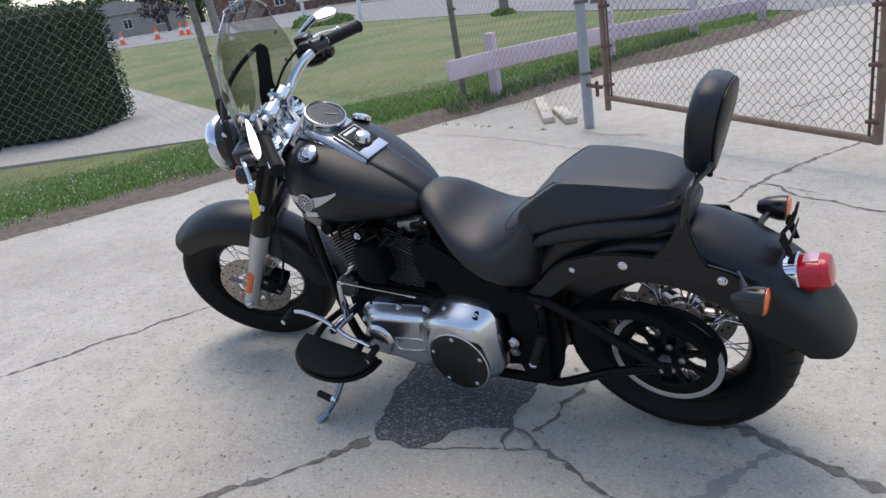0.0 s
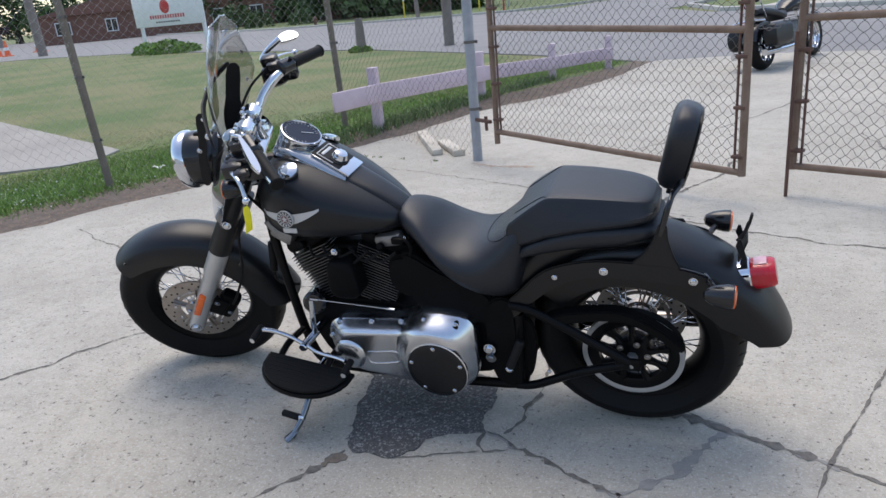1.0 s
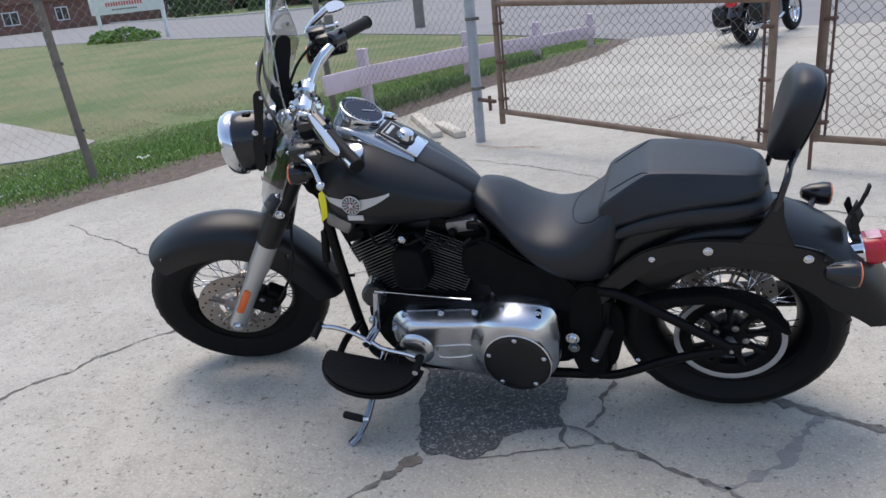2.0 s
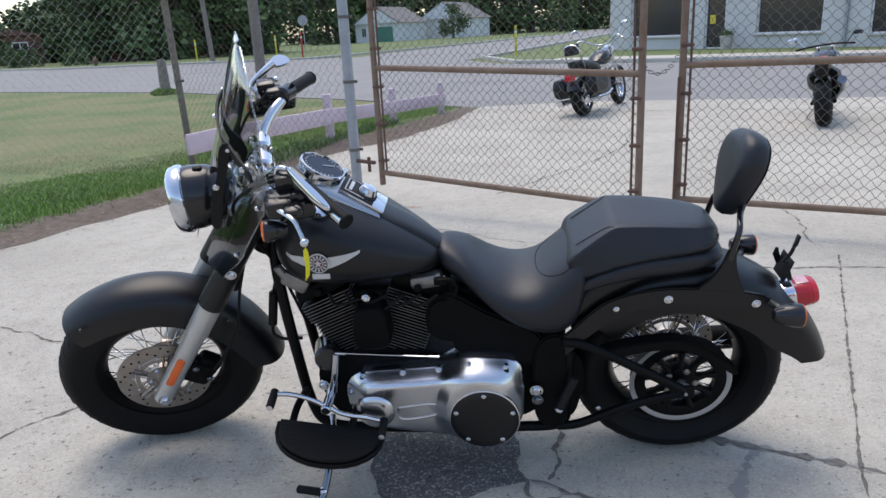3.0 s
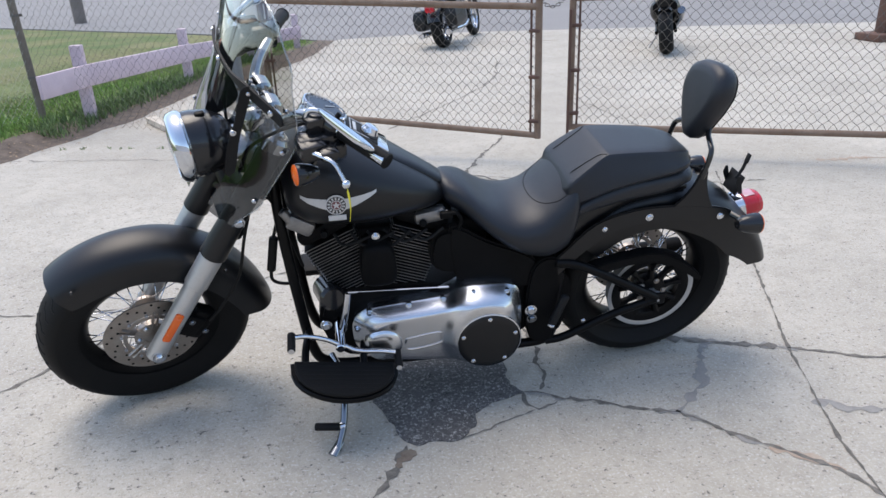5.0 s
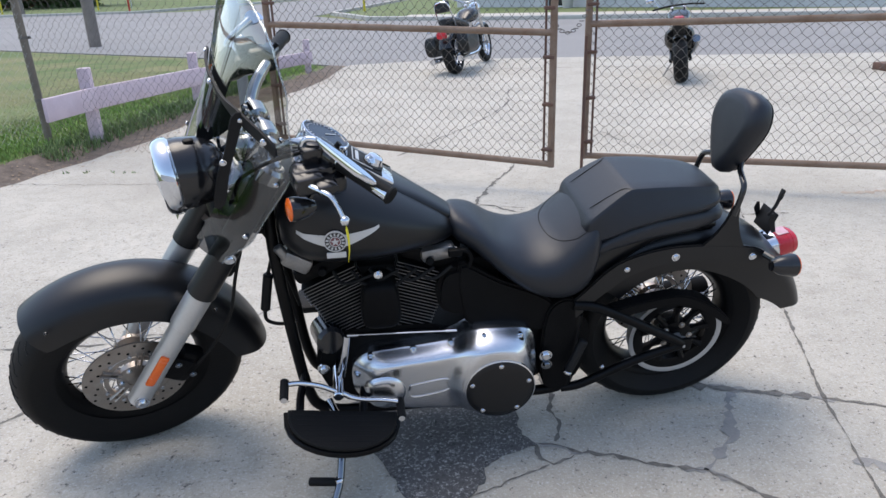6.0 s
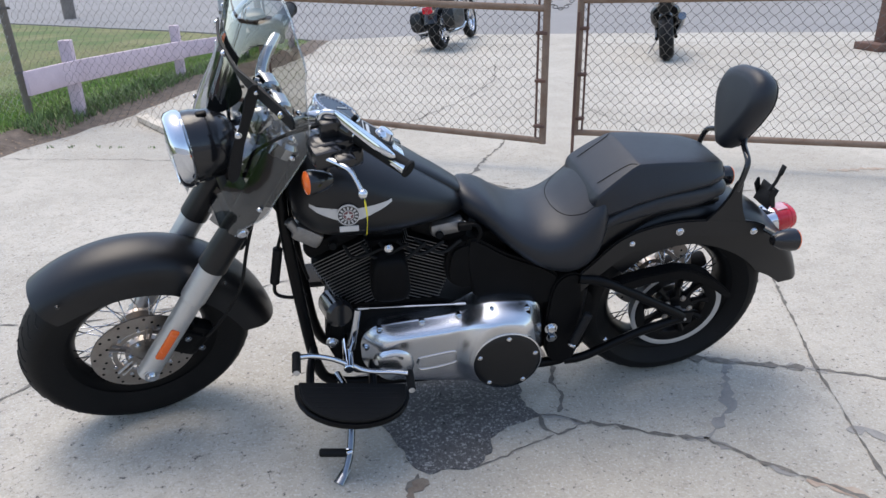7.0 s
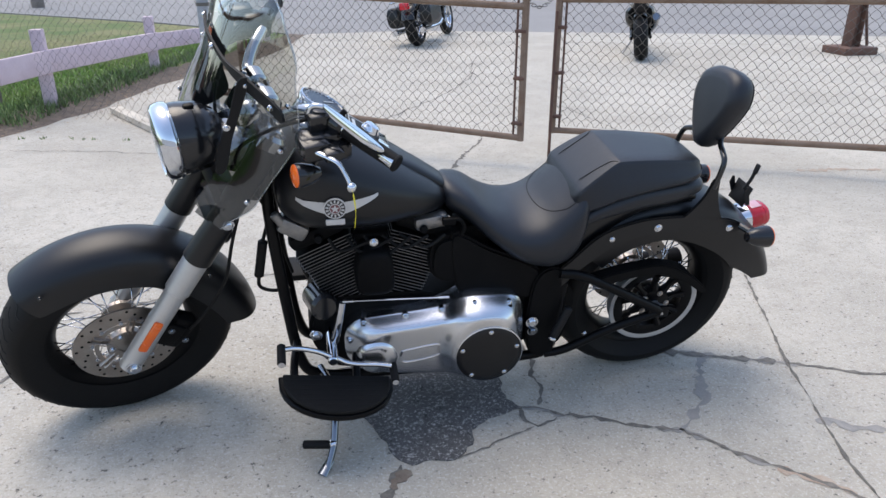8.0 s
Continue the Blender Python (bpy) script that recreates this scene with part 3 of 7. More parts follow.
slab("far_verge", [(-150, 125), (-32, 48.1), (-12, 43.6), (-8.8, 49.5), (5.2, 86.5), (30, 180), (-150, 240)], 0.0, 0.1, M["far_lawn"], "green mown lawn over the street", "lawn")
slab("corner_verge", [(1.1, 26.2), (2.0, 26.0), (11.6, 20.0), (30, 11.2), (90, -22), (120, 60), (60, 255), (13.6, 84), (-0.3, 32.0)], 0.0, 0.1, M["far_lawn"], "green verge round the grey building", "lawn")

# ---- chain-link fence and gates ----
def link_mesh(p0, p1, z0, z1, cell=0.07, r=0.0013):
    """Diagonal wires both ways in the upright plane from p0 to p1, between bottoms z0 and tops z1 at the two ends."""
    p0, p1 = Vector(p0), Vector(p1)
    L = (p1 - p0).length
    u = (p1 - p0) / L
    nrm = Vector((-u.y, u.x))
    vs, fs = [], []

    def lim(s, k):
        lo, hi = (z0, z1)[k]
        return lo + (hi - lo) * s / L

    H = max(z1) - min(z0)
    zb = min(z0)
    for sgn in (1, -1):
        for i in range(-int(H / cell) - 1, int(L / cell) + int(H / cell) + 2):
            s0 = i * cell
            pts = []
            steps = int(H / cell * 2) + 1
            for j in range(steps + 1):
                h = H * j / steps
                s = s0 + sgn * h + 0.004 * math.sin(7.1 * s0 + 3 * h) + sgn * 0.09 * cell * (1 if j % 2 else -1)
                z = zb + h
                if 0 <= s <= L and lim(s, 0) <= z <= lim(s, 1):
                    bow = 0.012 * math.sin(3.0 * s + 1.3) * math.sin(2.2 * z) + sgn * 0.0016 * (1 if j % 2 else -1)
                    q = p0 + u * s + nrm * bow
                    pts.append(Vector((q.x, q.y, z)))
            if len(pts) < 2:
                continue
            a = Vector((nrm.x, nrm.y, 0)) * r
            b = (Vector((u.x, u.y, 0)) * sgn * -0.7 + Vector((0, 0, 0.7))) * r
            base = len(vs)
            for q in pts:
                vs += [tuple(q + a + b), tuple(q - a + b), tuple(q - b * 1.3)]
            for j in range(len(pts) - 1):
                for k in range(3):
                    c, d = base + 3 * j, base + 3 * j + 3
                    fs.append((c + k, c + (k + 1) % 3, d + (k + 1) % 3, d + k))
    return vs, fs


def fence_panel(p0, p1, top=1.8, name="chain_link_fence", label="chain-link fence panel with a rusty top rail", r=0.0008):
    e = thing(name, label, "fence", Matrix.Translation((*p0, 0)), group="chain-link fence panels")
    q = (p1[0] - p0[0], p1[1] - p0[1])
    bm = add_tube(shape(), [(0, 0, top), (*q, top)], 0.021, 12, False)
    part("top_rail", bm, M["rust"], e, "rusty top rail")
    vs, fs = link_mesh((0, 0), q, (0.04, 0.04), (top, top), 0.085, r)
    raw("chain_link_mesh", vs, fs, M["wire"] if r > 0.0007 else M["bright_wire"], e, "grey wire diamond mesh", "stuff")
    return e


def fence_post(p, h, r, material, label, lean=(0, 0)):
    e = thing("fence_post", label, "post", Matrix.Translation((*p, 0)), group="fence posts")
    part("pipe", add_cyl(shape(), (0, 0, -0.05), (lean[0], lean[1], h), r, 18, 0.004), material, e)
    bm = add_lathe(shape(), [(0.0, r * 1.1), (r * 0.8, r * 0.7), (r * 1.12, 0), (r * 1.12, -0.03)], (lean[0], lean[1], h), (0, 0, 1), 16)
    part("cap", bm, material, e)
    for z in (0.45, 1.0, 1.5):
        bm = add_lathe(shape(), [(r + 0.001, -0.012), (r + 0.005, -0.012), (r + 0.005, 0.012), (r + 0.001, 0.012)], (lean[0] * z / h, lean[1] * z / h, z), (0, 0, 1), 16, True)
        add_box(bm, (lean[0] * z / h + r + 0.015, lean[1] * z / h, z), (0.03, 0.006, 0.024), 0.002)
        part("tension_band", bm, M["wire"], e)
    return e


P_GATE, P_CORNER, P_SIDE = (-0.965, 3.71), (-2.98, 5.04), (-4.16, 2.68)
P_SIDE2 = (-5.5, 0.1)
fence_post(P_GATE, 2.3, 0.042, M["galvanised"], "grey galvanised steel gate post standing in the concrete")
fence_post(P_CORNER, 1.9, 0.034, M["old_pipe"], "leaning rusty fence corner post in the grass", (-0.05, 0.02))
fence_post(P_SIDE, 1.9, 0.034, M["old_pipe"], "leaning rusty fence post at the grass edge", (-0.06, -0.02))
fence_post(P_SIDE2, 1.9, 0.034, M["old_pipe"], "rusty fence post at the grass edge")
fence_panel(P_CORNER, P_GATE)
fence_panel(P_SIDE, P_CORNER, r=0.0006)
fence_panel(P_SIDE2, P_SIDE, r=0.0006)


def gate(name, p0, p1, zb, mid, top, label, foot=0.0):
    """A framed chain-link leaf from p0 to p1. zb, mid, top: rail heights at both ends."""
    e = thing(name, label, "gate", Matrix.Translation((*p0, 0)), group="gate leaves")
    q = Vector((p1[0] - p0[0], p1[1] - p0[1]))
    u = q.normalized()
    for k, s in ((0, Vector((0, 0))), (1, q)):
        part("stile", add_tube(shape(), [(s.x, s.y, zb[k] - (foot if k == 0 else 0.02)), (s.x, s.y, top[k] + 0.02)], 0.024, 12, False), M["rust"], e, "rust-brown pipe stile")
        t = s + u * (0.05 if k == 0 else -0.05)
        bm = add_tube(shape(), [(t.x, t.y, zb[k] + 0.02), (t.x, t.y, top[k] - 0.02)], 0.008, 8, False)
        part("tension_bar", bm, M["rust_dark"], e)
        for i in range(6):
            z = zb[k] + 0.1 + i * (top[k] - zb[k] - 0.2) / 5
            m_ = (s + t) / 2
            bm = add_box(shape(), (m_.x, m_.y, z), (0.075, 0.056, 0.022), 0.006, Euler((0, 0, math.atan2(u.y, u.x))).to_matrix())
            part("clamp", bm, M["rust_dark"], e)
    for nm, zz in (("bottom_rail", zb), ("middle_rail", mid), ("top_rail", top)):
        part(nm, add_tube(shape(), [(0, 0, zz[0]), (q.x, q.y, zz[1])], 0.022, 12, False), M["rust"], e, "rust-brown pipe rail")
    vs, fs = link_mesh((0.0, 0.0), (q.x, q.y), zb, top, 0.066, 0.0012)
    raw("chain_link_mesh", vs, fs, M["wire"], e, "grey wire diamond mesh", "stuff")
    return e


gl = gate("gate_leaf", (-0.71, 3.50), (1.145, 2.54), (0.29, 0.19), (1.11, 1.04), (1.93, 1.89), "rusty pipe-framed chain-link gate leaf standing ajar", 0.1)
gr = gate("gate_leaf", (1.44, 2.74), (4.3, 1.33), (0.185, 0.21), (1.07, 1.11), (1.9, 1.94), "rusty pipe-framed chain-link gate leaf with a drop rod", 0.02)
rod = part("drop_rod", add_cyl(shape(), (-0.03, -0.05, 0.0), (-0.03, -0.05, 1.0), 0.011, 12), M["rust_dark"], gr, "dark steel drop rod resting on the concrete")
# hinge between post and leaf
bm = add_box(shape(), (-0.86, 3.62, 0.36), (0.22, 0.03, 0.03), 0.006, Euler((0, 0, -0.65)).to_matrix())
add_cyl(bm, (-0.83, 3.6, 0.28), (-0.83, 3.6, 0.4), 0.014, 10)
bmesh.ops.translate(bm, verts=bm.verts, vec=(0.71, -3.50, 0))
part("gate_hinge", bm, M["rust_dark"], gl, "rusty hinge bolted to the post")
# chain between the leaves
chain = thing("gate_chain", "steel chain hanging between the gate leaves", "chain", Matrix.Translation((1.16, 2.54, 1.08)))
for i in range(13):
    t = i / 12
    a = Vector((0, 0, 0)).lerp(Vector((0.28, 0.18, 0.12)), t) - Vector((0, 0, 0.1 * 4 * t * (1 - t)))
    ang = 0 if i % 2 else math.pi / 2
    ring = [a + Vector((0.016 * math.cos(k * math.pi / 4), 0.009 * math.sin(k * math.pi / 4) * math.cos(ang), 0.009 * math.sin(k * math.pi / 4) * math.sin(ang))) for k in range(9)]
    part("link", add_tube(shape(), ring, 0.0028, 6, False), M["wire"], chain)


# ---- pink rail fence ----
def pink_fence():
    e = thing("rail_fence", "low pink-painted wooden rail fence with short posts", "fence", Matrix.Translation((-2.53, 4.98, 0)))
    P = [Vector((-0.2, -0.65, 0.455)), Vector((0, 0, 0.452)), Vector((0.58, 1.92, 0.388)), Vector((1.16, 3.55, 0.305)), Vector((1.75, 5.05, 0.255))]
    for p in P[1:]:
        top = p.z + 0.27
        part("post", add_box(shape(), (p.x, p.y, top / 2 - 0.03), (0.10, 0.10, top + 0.06), 0.008), M["pink_wood"], e)
    for a, b in zip(P, P[1:]):
        d = b - a
        c = (a + b) / 2 + Vector((d.y, -d.x, 0)).normalized() * 0.07
        turn = Euler((0, -math.asin(d.z / d.length), math.atan2(d.y, d.x))).to_matrix()
        part("rail", add_box(shape(), c, (d.length + 0.02, 0.035, 0.195 if a.z > 0.44 else 0.18), 0.006, turn), M["pink_wood"], e)


pink_fence()


def timber(a, b, w, h):
    a, b = Vector(a), Vector(b)
    d = b - a
    bm = add_box(shape(), (0, 0, h / 2), (d.length, w, h), 0.008)
    for v in bm.verts:
        v.co += Vector((rng.uniform(-1, 1), rng.uniform(-1, 1), 0)) * 0.006
    ob = part("timber_offcut", bm, M["grey_wood"])
    ob.matrix_world = Matrix.Translation(((a + b) / 2).to_3d()) @ Euler((0, 0, math.atan2(d.y, d.x))).to_matrix().to_4x4()
    return tagged(ob, "weathered grey timber offcut lying on the concrete", "timber", "timber offcuts")


timber((-1.96, 4.84), (-1.42, 3.90), 0.10, 0.055)
timber((-1.54, 4.36), (-1.19, 3.87), 0.10, 0.055)


# ---- grass, hedge, trees ----
def blades(name, spots, h, w, material, label, category, seed):
    """Grass blades as bent slivers at the spots given."""
    r = random.Random(seed)
    vs, fs = [], []
    for x, y, z in spots:
        o = off_edge(x, y)
        z += max(0.0, bank(x, y, o) + 0.03)
        a = r.uniform(0, 2 * math.pi)
        hh = h * r.uniform(0.4, 1.3) * (1 - 0.8 * ease((o - 0.7) / 2.2))
        dx, dy = math.cos(a) * w, math.sin(a) * w
        lx, ly = r.gauss(0, 0.45) * hh, r.gauss(0, 0.45) * hh
        k = len(vs)
        vs += [(x - dx, y - dy, z), (x + dx, y + dy, z), (x + dx * 0.6 + lx * 0.4, y + dy * 0.6 + ly * 0.4, z + hh * 0.6), (x - dx * 0.6 + lx * 0.4, y - dy * 0.6 + ly * 0.4, z + hh * 0.6), (x + lx, y + ly, z + hh)]
        fs += [(k, k + 1, k + 2, k + 3), (k + 3, k + 2, k + 4)]
    return tagged(raw(name, vs, fs, material), label, category, kind="stuff")


def strip(line, side0, side1, n, seed, z=-0.03):
    """Random spots along a line, between two offsets to its left, thicker where a slow noise is high."""
    r = random.Random(seed)
    segs = [(Vector(a), Vector(b)) for a, b in zip(line, line[1:])]
    tot = sum((b - a).length for a, b in segs)
    out = []
    while len(out) < n:
        s = r.uniform(0, tot)
        for a, b in segs:
            L = (b - a).length
            if s <= L:
                break
            s -= L
        i = segs.index((a, b))
        d = b - a
        d0, d1 = (segs[max(0, i - 1)][1] - segs[max(0, i - 1)][0]).normalized(), (segs[min(len(segs) - 1, i + 1)][1] - segs[min(len(segs) - 1, i + 1)][0]).normalized()
        d = d.normalized()
        e = ((d0 + d).lerp(d + d1, s / L)).normalized()
        o = r.uniform(side0, side1)
        q = a + d * s + Vector((-e.y, e.x)) * o
        k = (o - side0) / (side1 - side0)
        if r.random() < ease(k / 0.18) * (1 - ease((k - 0.3) / 0.7)) * (0.75 + 0.7 * noise.noise((q.x * 1.3, q.y * 1.3, seed))):
            out.append((q.x, q.y, z))
    return out


blades("grass", strip(EDGE[:7], 0.30, 3.3, 80000, 31), 0.05, 0.0045, M["grass"], "green grass strip with weeds along the soil", "grass", 1)
blades("grass", strip(EDGE[:6], 1.0, 5.5, 50000, 32), 0.03, 0.0045, M["dry_grass"], "short lawn grass behind the fence", "grass", 2)
blades("grass", strip(EDGE[6:], 0.42, 2.3, 17000, 33), 0.042, 0.005, M["grass"], "taller rough grass along the driveway edge", "grass", 3)
blades("grass", strip(EDGE[6:], 0.9, 5.5, 40000, 34), 0.03, 0.0045, M["dry_grass"], "short lawn grass beyond the rail fence", "grass", 4)
blades("weeds", strip([(-2.73, 4.33), (-2.53, 4.98), (-1.95, 6.9), (-1.37, 8.53)], -0.16, 0.35, 3600, 41), 0.085, 0.007, M["weed"], "tall dark weeds under the rail fence", "weeds", 6)
r_ = random.Random(15)
tufts = []
for i in range(8):
    t = r_.random()
    x, y = -2.45 + 1.2 * t, 3.70 - 0.24 * t
    tufts += [(x + r_.gauss(0, 0.012), y + r_.gauss(0, 0.012), 0.0) for _ in range(r_.randint(4, 14))]
blades("weeds", tufts, 0.022, 0.004, M["weed"], "small weeds growing in a joint of the concrete", "weeds", 7)
r_ = random.Random(5)
vs, fs = [], []
for x, y, z in strip(EDGE[:6], 0.4, 2.2, 1000, 35):
    s, h, k = r_.uniform(0.006, 0.011), r_.uniform(0.03, 0.06), len(vs)
    vs += [(x - s, y, z + h), (x, y - s, z + h), (x + s, y, z + h), (x, y + s, z + h), (x, y, z + h + s), (x, y, z + h - s)]
    for i in range(4):
        fs += [(k + i, k + (i + 1) % 4, k + 4), (k + (i + 1) % 4, k + i, k + 5)]
tagged(raw("clover_flowers", vs, fs, M["clover"]), "small white clover flowers in the grass", "flowers", kind="stuff")


def leaf_cloud(points, size, seed):
    r = random.Random(seed)
    vs, fs = [], []
    for p in points:
        a, t = r.uniform(0, 6.28), r.uniform(-1.0, 1.0)
        u = Vector((math.cos(a), math.sin(a), 0)) * size * r.uniform(0.6, 1.3)
        v = Vector((-math.sin(a) * math.sin(t), math.cos(a) * math.sin(t), math.cos(t))) * size * r.uniform(0.5, 1.0)
        k = len(vs)
        p = Vector(p)
        vs += [tuple(p - u), tuple(p - v * 0.6), tuple(p + u), tuple(p + v)]
        fs.append((k, k + 1, k + 2, k + 3))
    return vs, fs


r_ = random.Random(77)
litter = []
for x, y, z in strip(EDGE, -0.25, 1.0, 3200, 36):
    litter.append((x, y, max(0.004 + rise(x, y), bank(x, y) + 0.016) if off_edge(x, y) > 0.02 else 0.006 + rise(x, y)))
vs, fs = [], []
for x, y, z in litter:
    a, k, q = r_.uniform(0, 6.28), len(vs), r_.uniform(0.006, 0.018)
    u, v = Vector((math.cos(a), math.sin(a), r_.uniform(-0.3, 0.3))) * q, Vector((-math.sin(a), math.cos(a), r_.uniform(-0.3, 0.3))) * q * 0.45
    p = Vector((x, y, z + 0.004))
    vs += [tuple(p - u), tuple(p - v), tuple(p + u), tuple(p + v)]
    fs.append((k, k + 1, k + 2, k + 3))
tagged(raw("leaf_litter", vs, fs, mat("litter", (0.28, 0.2, 0.12), 0.9, second=(0.14, 0.09, 0.06), scale=3, fine=20, island=0.5)), "dry brown leaf litter on the soil", "litter", kind="stuff")


def hedge():
    e = thing("hedge", "tall clipped dark green box hedge beside the walkway", "hedge", Matrix.Translation((-8.62, 3.72, 0)) @ Euler((0, 0, math.atan2(-0.46, -0.89))).to_matrix().to_4x4())
    L, W, H = 9.0, 1.6, 1.78
    r = random.Random(9)
    pts = []
    for i in range(52000):
        f = r.random()
        x, y, z = r.uniform(0, L), r.uniform(-W, 0), r.uniform(0.05, H)
        if f < 0.42:
            y = 0
        elif f < 0.55:
            x = 0
        elif f < 0.8:
            z = H
        elif f < 0.9:
            y = -W
        c = 0.1
        q = Vector((x, y, z))
        q += Vector((r.gauss(0, 0.025), r.gauss(0, 0.035), r.gauss(0, 0.025)))
        q.z -= 0.06 * max(0, 1 - x / 0.3) ** 2 * (1 if z > H - 0.2 else 0)
        q.y -= 0.14 * max(0, 1 - x / 0.4) ** 2 * (1 if y > -0.2 else 0)
        q += Vector((0, 1, 0.5)) * 0.05 * noise.noise(q * 1.5)
        pts.append(q)
    vs, fs = leaf_cloud(pts, 0.02, 10)
    raw("leaves", vs, fs, M["hedge_leaf"], e, kind="stuff")
    # solid core: the shade deep in the hedge, put into a near-black green
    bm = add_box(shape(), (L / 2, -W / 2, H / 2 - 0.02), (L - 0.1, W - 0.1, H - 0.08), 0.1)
    part("shade_core", bm, mat("hedge_shade", (0.012, 0.018, 0.008), 0.9, second=(0.02, 0.03, 0.012), scale=6, fine=40, bump=0.8), e, "solid core with the hedge's inner shade in its dark colour")


hedge()


def tree(x, y, h, rad, seed, n=2600, low=0.15, leaves=None, label="leafy dark green tree on the far side of the street"):
    e = thing("tree", label, "tree", Matrix.Translation((x, y, -0.03)), "street trees")
    r = random.Random(seed)
    bm = add_tube(shape(), [(0, 0, 0), (r.uniform(-0.1, 0.1), r.uniform(-0.1, 0.1), h * 0.3), (r.uniform(-0.4, 0.4), 0, h * 0.75)], (rad * 0.09, rad * 0.065, rad * 0.02), 9)
    for i in range(5):
        a = r.uniform(0, 6.28)
        z = h * r.uniform(0.25, 0.5)
        add_tube(bm, [(0, 0, z), (math.cos(a) * rad * 0.4, math.sin(a) * rad * 0.4, z + h * 0.12), (math.cos(a) * rad * 0.7, math.sin(a) * rad * 0.7, z + h * 0.3)], (rad * 0.04, rad * 0.025, rad * 0.01), 6)
    part("trunk", bm, M["bark"], e)
    clumps = []
    for i in range(34):
        a, u = r.uniform(0, 6.28), r.uniform(low, 1)
        k = rad * math.sin(math.pi * min(1, 0.12 + 0.86 * u)) ** 0.6 * r.uniform(0.3, 1.0)
        clumps.append((Vector((math.cos(a) * k, math.sin(a) * k, h * u)), rad * r.uniform(0.22, 0.42)))
    pts = []
    for i in range(n):
        c, s = clumps[r.randrange(len(clumps))]
        v = Vector((r.gauss(0, 1), r.gauss(0, 1), r.gauss(0, 0.8))).normalized() * s * r.uniform(0.5, 1.05)
        pts.append(c + v)
    vs, fs = leaf_cloud(pts, rad * 0.075, seed + 1)
    raw("crown", vs, fs, leaves or M["leaf"], e, kind="stuff")
    return e


tr = random.Random(21)
for i in range(15):
    x = -92 + i * 6.2 + tr.uniform(-1.5, 1.5)
    y = 66 - 0.45 * (x + 30) * 0.7 + tr.uniform(-4, 6)
    if x > -19:
        continue
    tree(x, y, tr.uniform(7, 9.5) * (0.62 if x < -38 else 1.0), tr.uniform(4.0, 5.6) * (0.75 if x < -38 else 1.0), 40 + i, 4200, low=0.0 if i % 3 else 0.1)
for i in range(9):
    a = radians(-69 + i * 3.0)
    tree(math.sin(a) * 150, math.cos(a) * 150, tr.uniform(7, 9), tr.uniform(4.5, 6), 160 + i, 1500, 0.05)
for x, y, h, rad in ((-46, 82, 7, 4.6), (-54, 81, 6.5, 4.4), (-40, 84, 8, 4.6), (-27, 112, 11, 5.5), (-21, 127, 12, 6.0)):
    tree(x, y, h, rad, int(300 - x), 3200, 0.0)
tree(-84, 62, 6.5, 3.0, 190, 2200, 0.3, M["plum_leaf"], "purple-leaved plum tree beside the street")
for i in range(17):
    x = -40 + i * 5.2 + tr.uniform(-1.2, 1.2)
    tree(x, 136 + 0.12 * x + tr.uniform(-3, 5), tr.uniform(11, 16), tr.uniform(5, 6.5), 120 + i, 1700, 0.0)
for x, y, h, rad in ((-2, 150, 12, 6), (6, 165, 14, 7), (16, 150, 12, 6), (26, 160, 13, 7), (-30, 170, 14, 8), (38, 150, 12, 7), (-7, 108, 4.5, 2.4), (9.5, 118, 6, 3)):
    tree(x, y, h, rad, int(70 + x), 1500, 0.05)


def bush(x, y, r0, h, seed, label="low green bush"):
    e = thing("bush", label, "bush", Matrix.Translation((x, y, -0.03)), "bushes")
    r = random.Random(seed)
    pts = []
    for i in range(900):
        v = Vector((r.gauss(0, 1), r.gauss(0, 1), abs(r.gauss(0, 1)))).normalized()
        v = Vector((v.x * r0, v.y * r0, v.z * h)) * (1 + 0.3 * noise.noise(v * 2.5 + Vector((seed, 0, 0)))) * r.uniform(0.75, 1)
        pts.append(v)
    vs, fs = leaf_cloud(pts, r0 * 0.09, seed)
    raw("leaves", vs, fs, M["leaf"] if h > 1 else M["grass"], e, kind="stuff")


for x, y, r0, h in ((-25.2, 26.3, 0.8, 0.5), (-23.8, 26.0, 1.0, 0.6), (-22.4, 25.6, 0.7, 0.45), (-9.45, 18.1, 0.35, 0.2)):
    bush(x, y, r0, h, int(-x * 10), "low leafy plants round the post")
for x, y, r0, h in ((-46, 62, 2.2, 2.4), (-42, 60, 1.4, 1.5), (-36, 58, 1.2, 1.3)):
    bush(x, y, r0, h, int(-x * 10), "rounded dark shrub in front of the brick house")


# a scrap of paper at the grass edge
bm = shape()
for i in range(4):
    for j in range(3):
        bm.verts.new((0.03 * i - 0.045, 0.03 * j - 0.03, 0.03 + 0.012 * math.sin(2.1 * i + 1.7 * j)))
bm.verts.ensure_lookup_table()
for i in range(3):
    for j in range(2):
        bm.faces.new([bm.verts[a] for a in (i * 3 + j, i * 3 + j + 1, i * 3 + j + 4, i * 3 + j + 3)])
bmesh.ops.solidify(bm, geom=bm.faces[:], thickness=0.001)
scrap = tagged(part("paper_scrap", bm, M["white_paint"]), "crumpled white paper scrap on the grass edge", "paper")
scrap.location = (-4.18, 3.34, 0.0)
scrap.scale = (1.3, 1.3, 1.3)
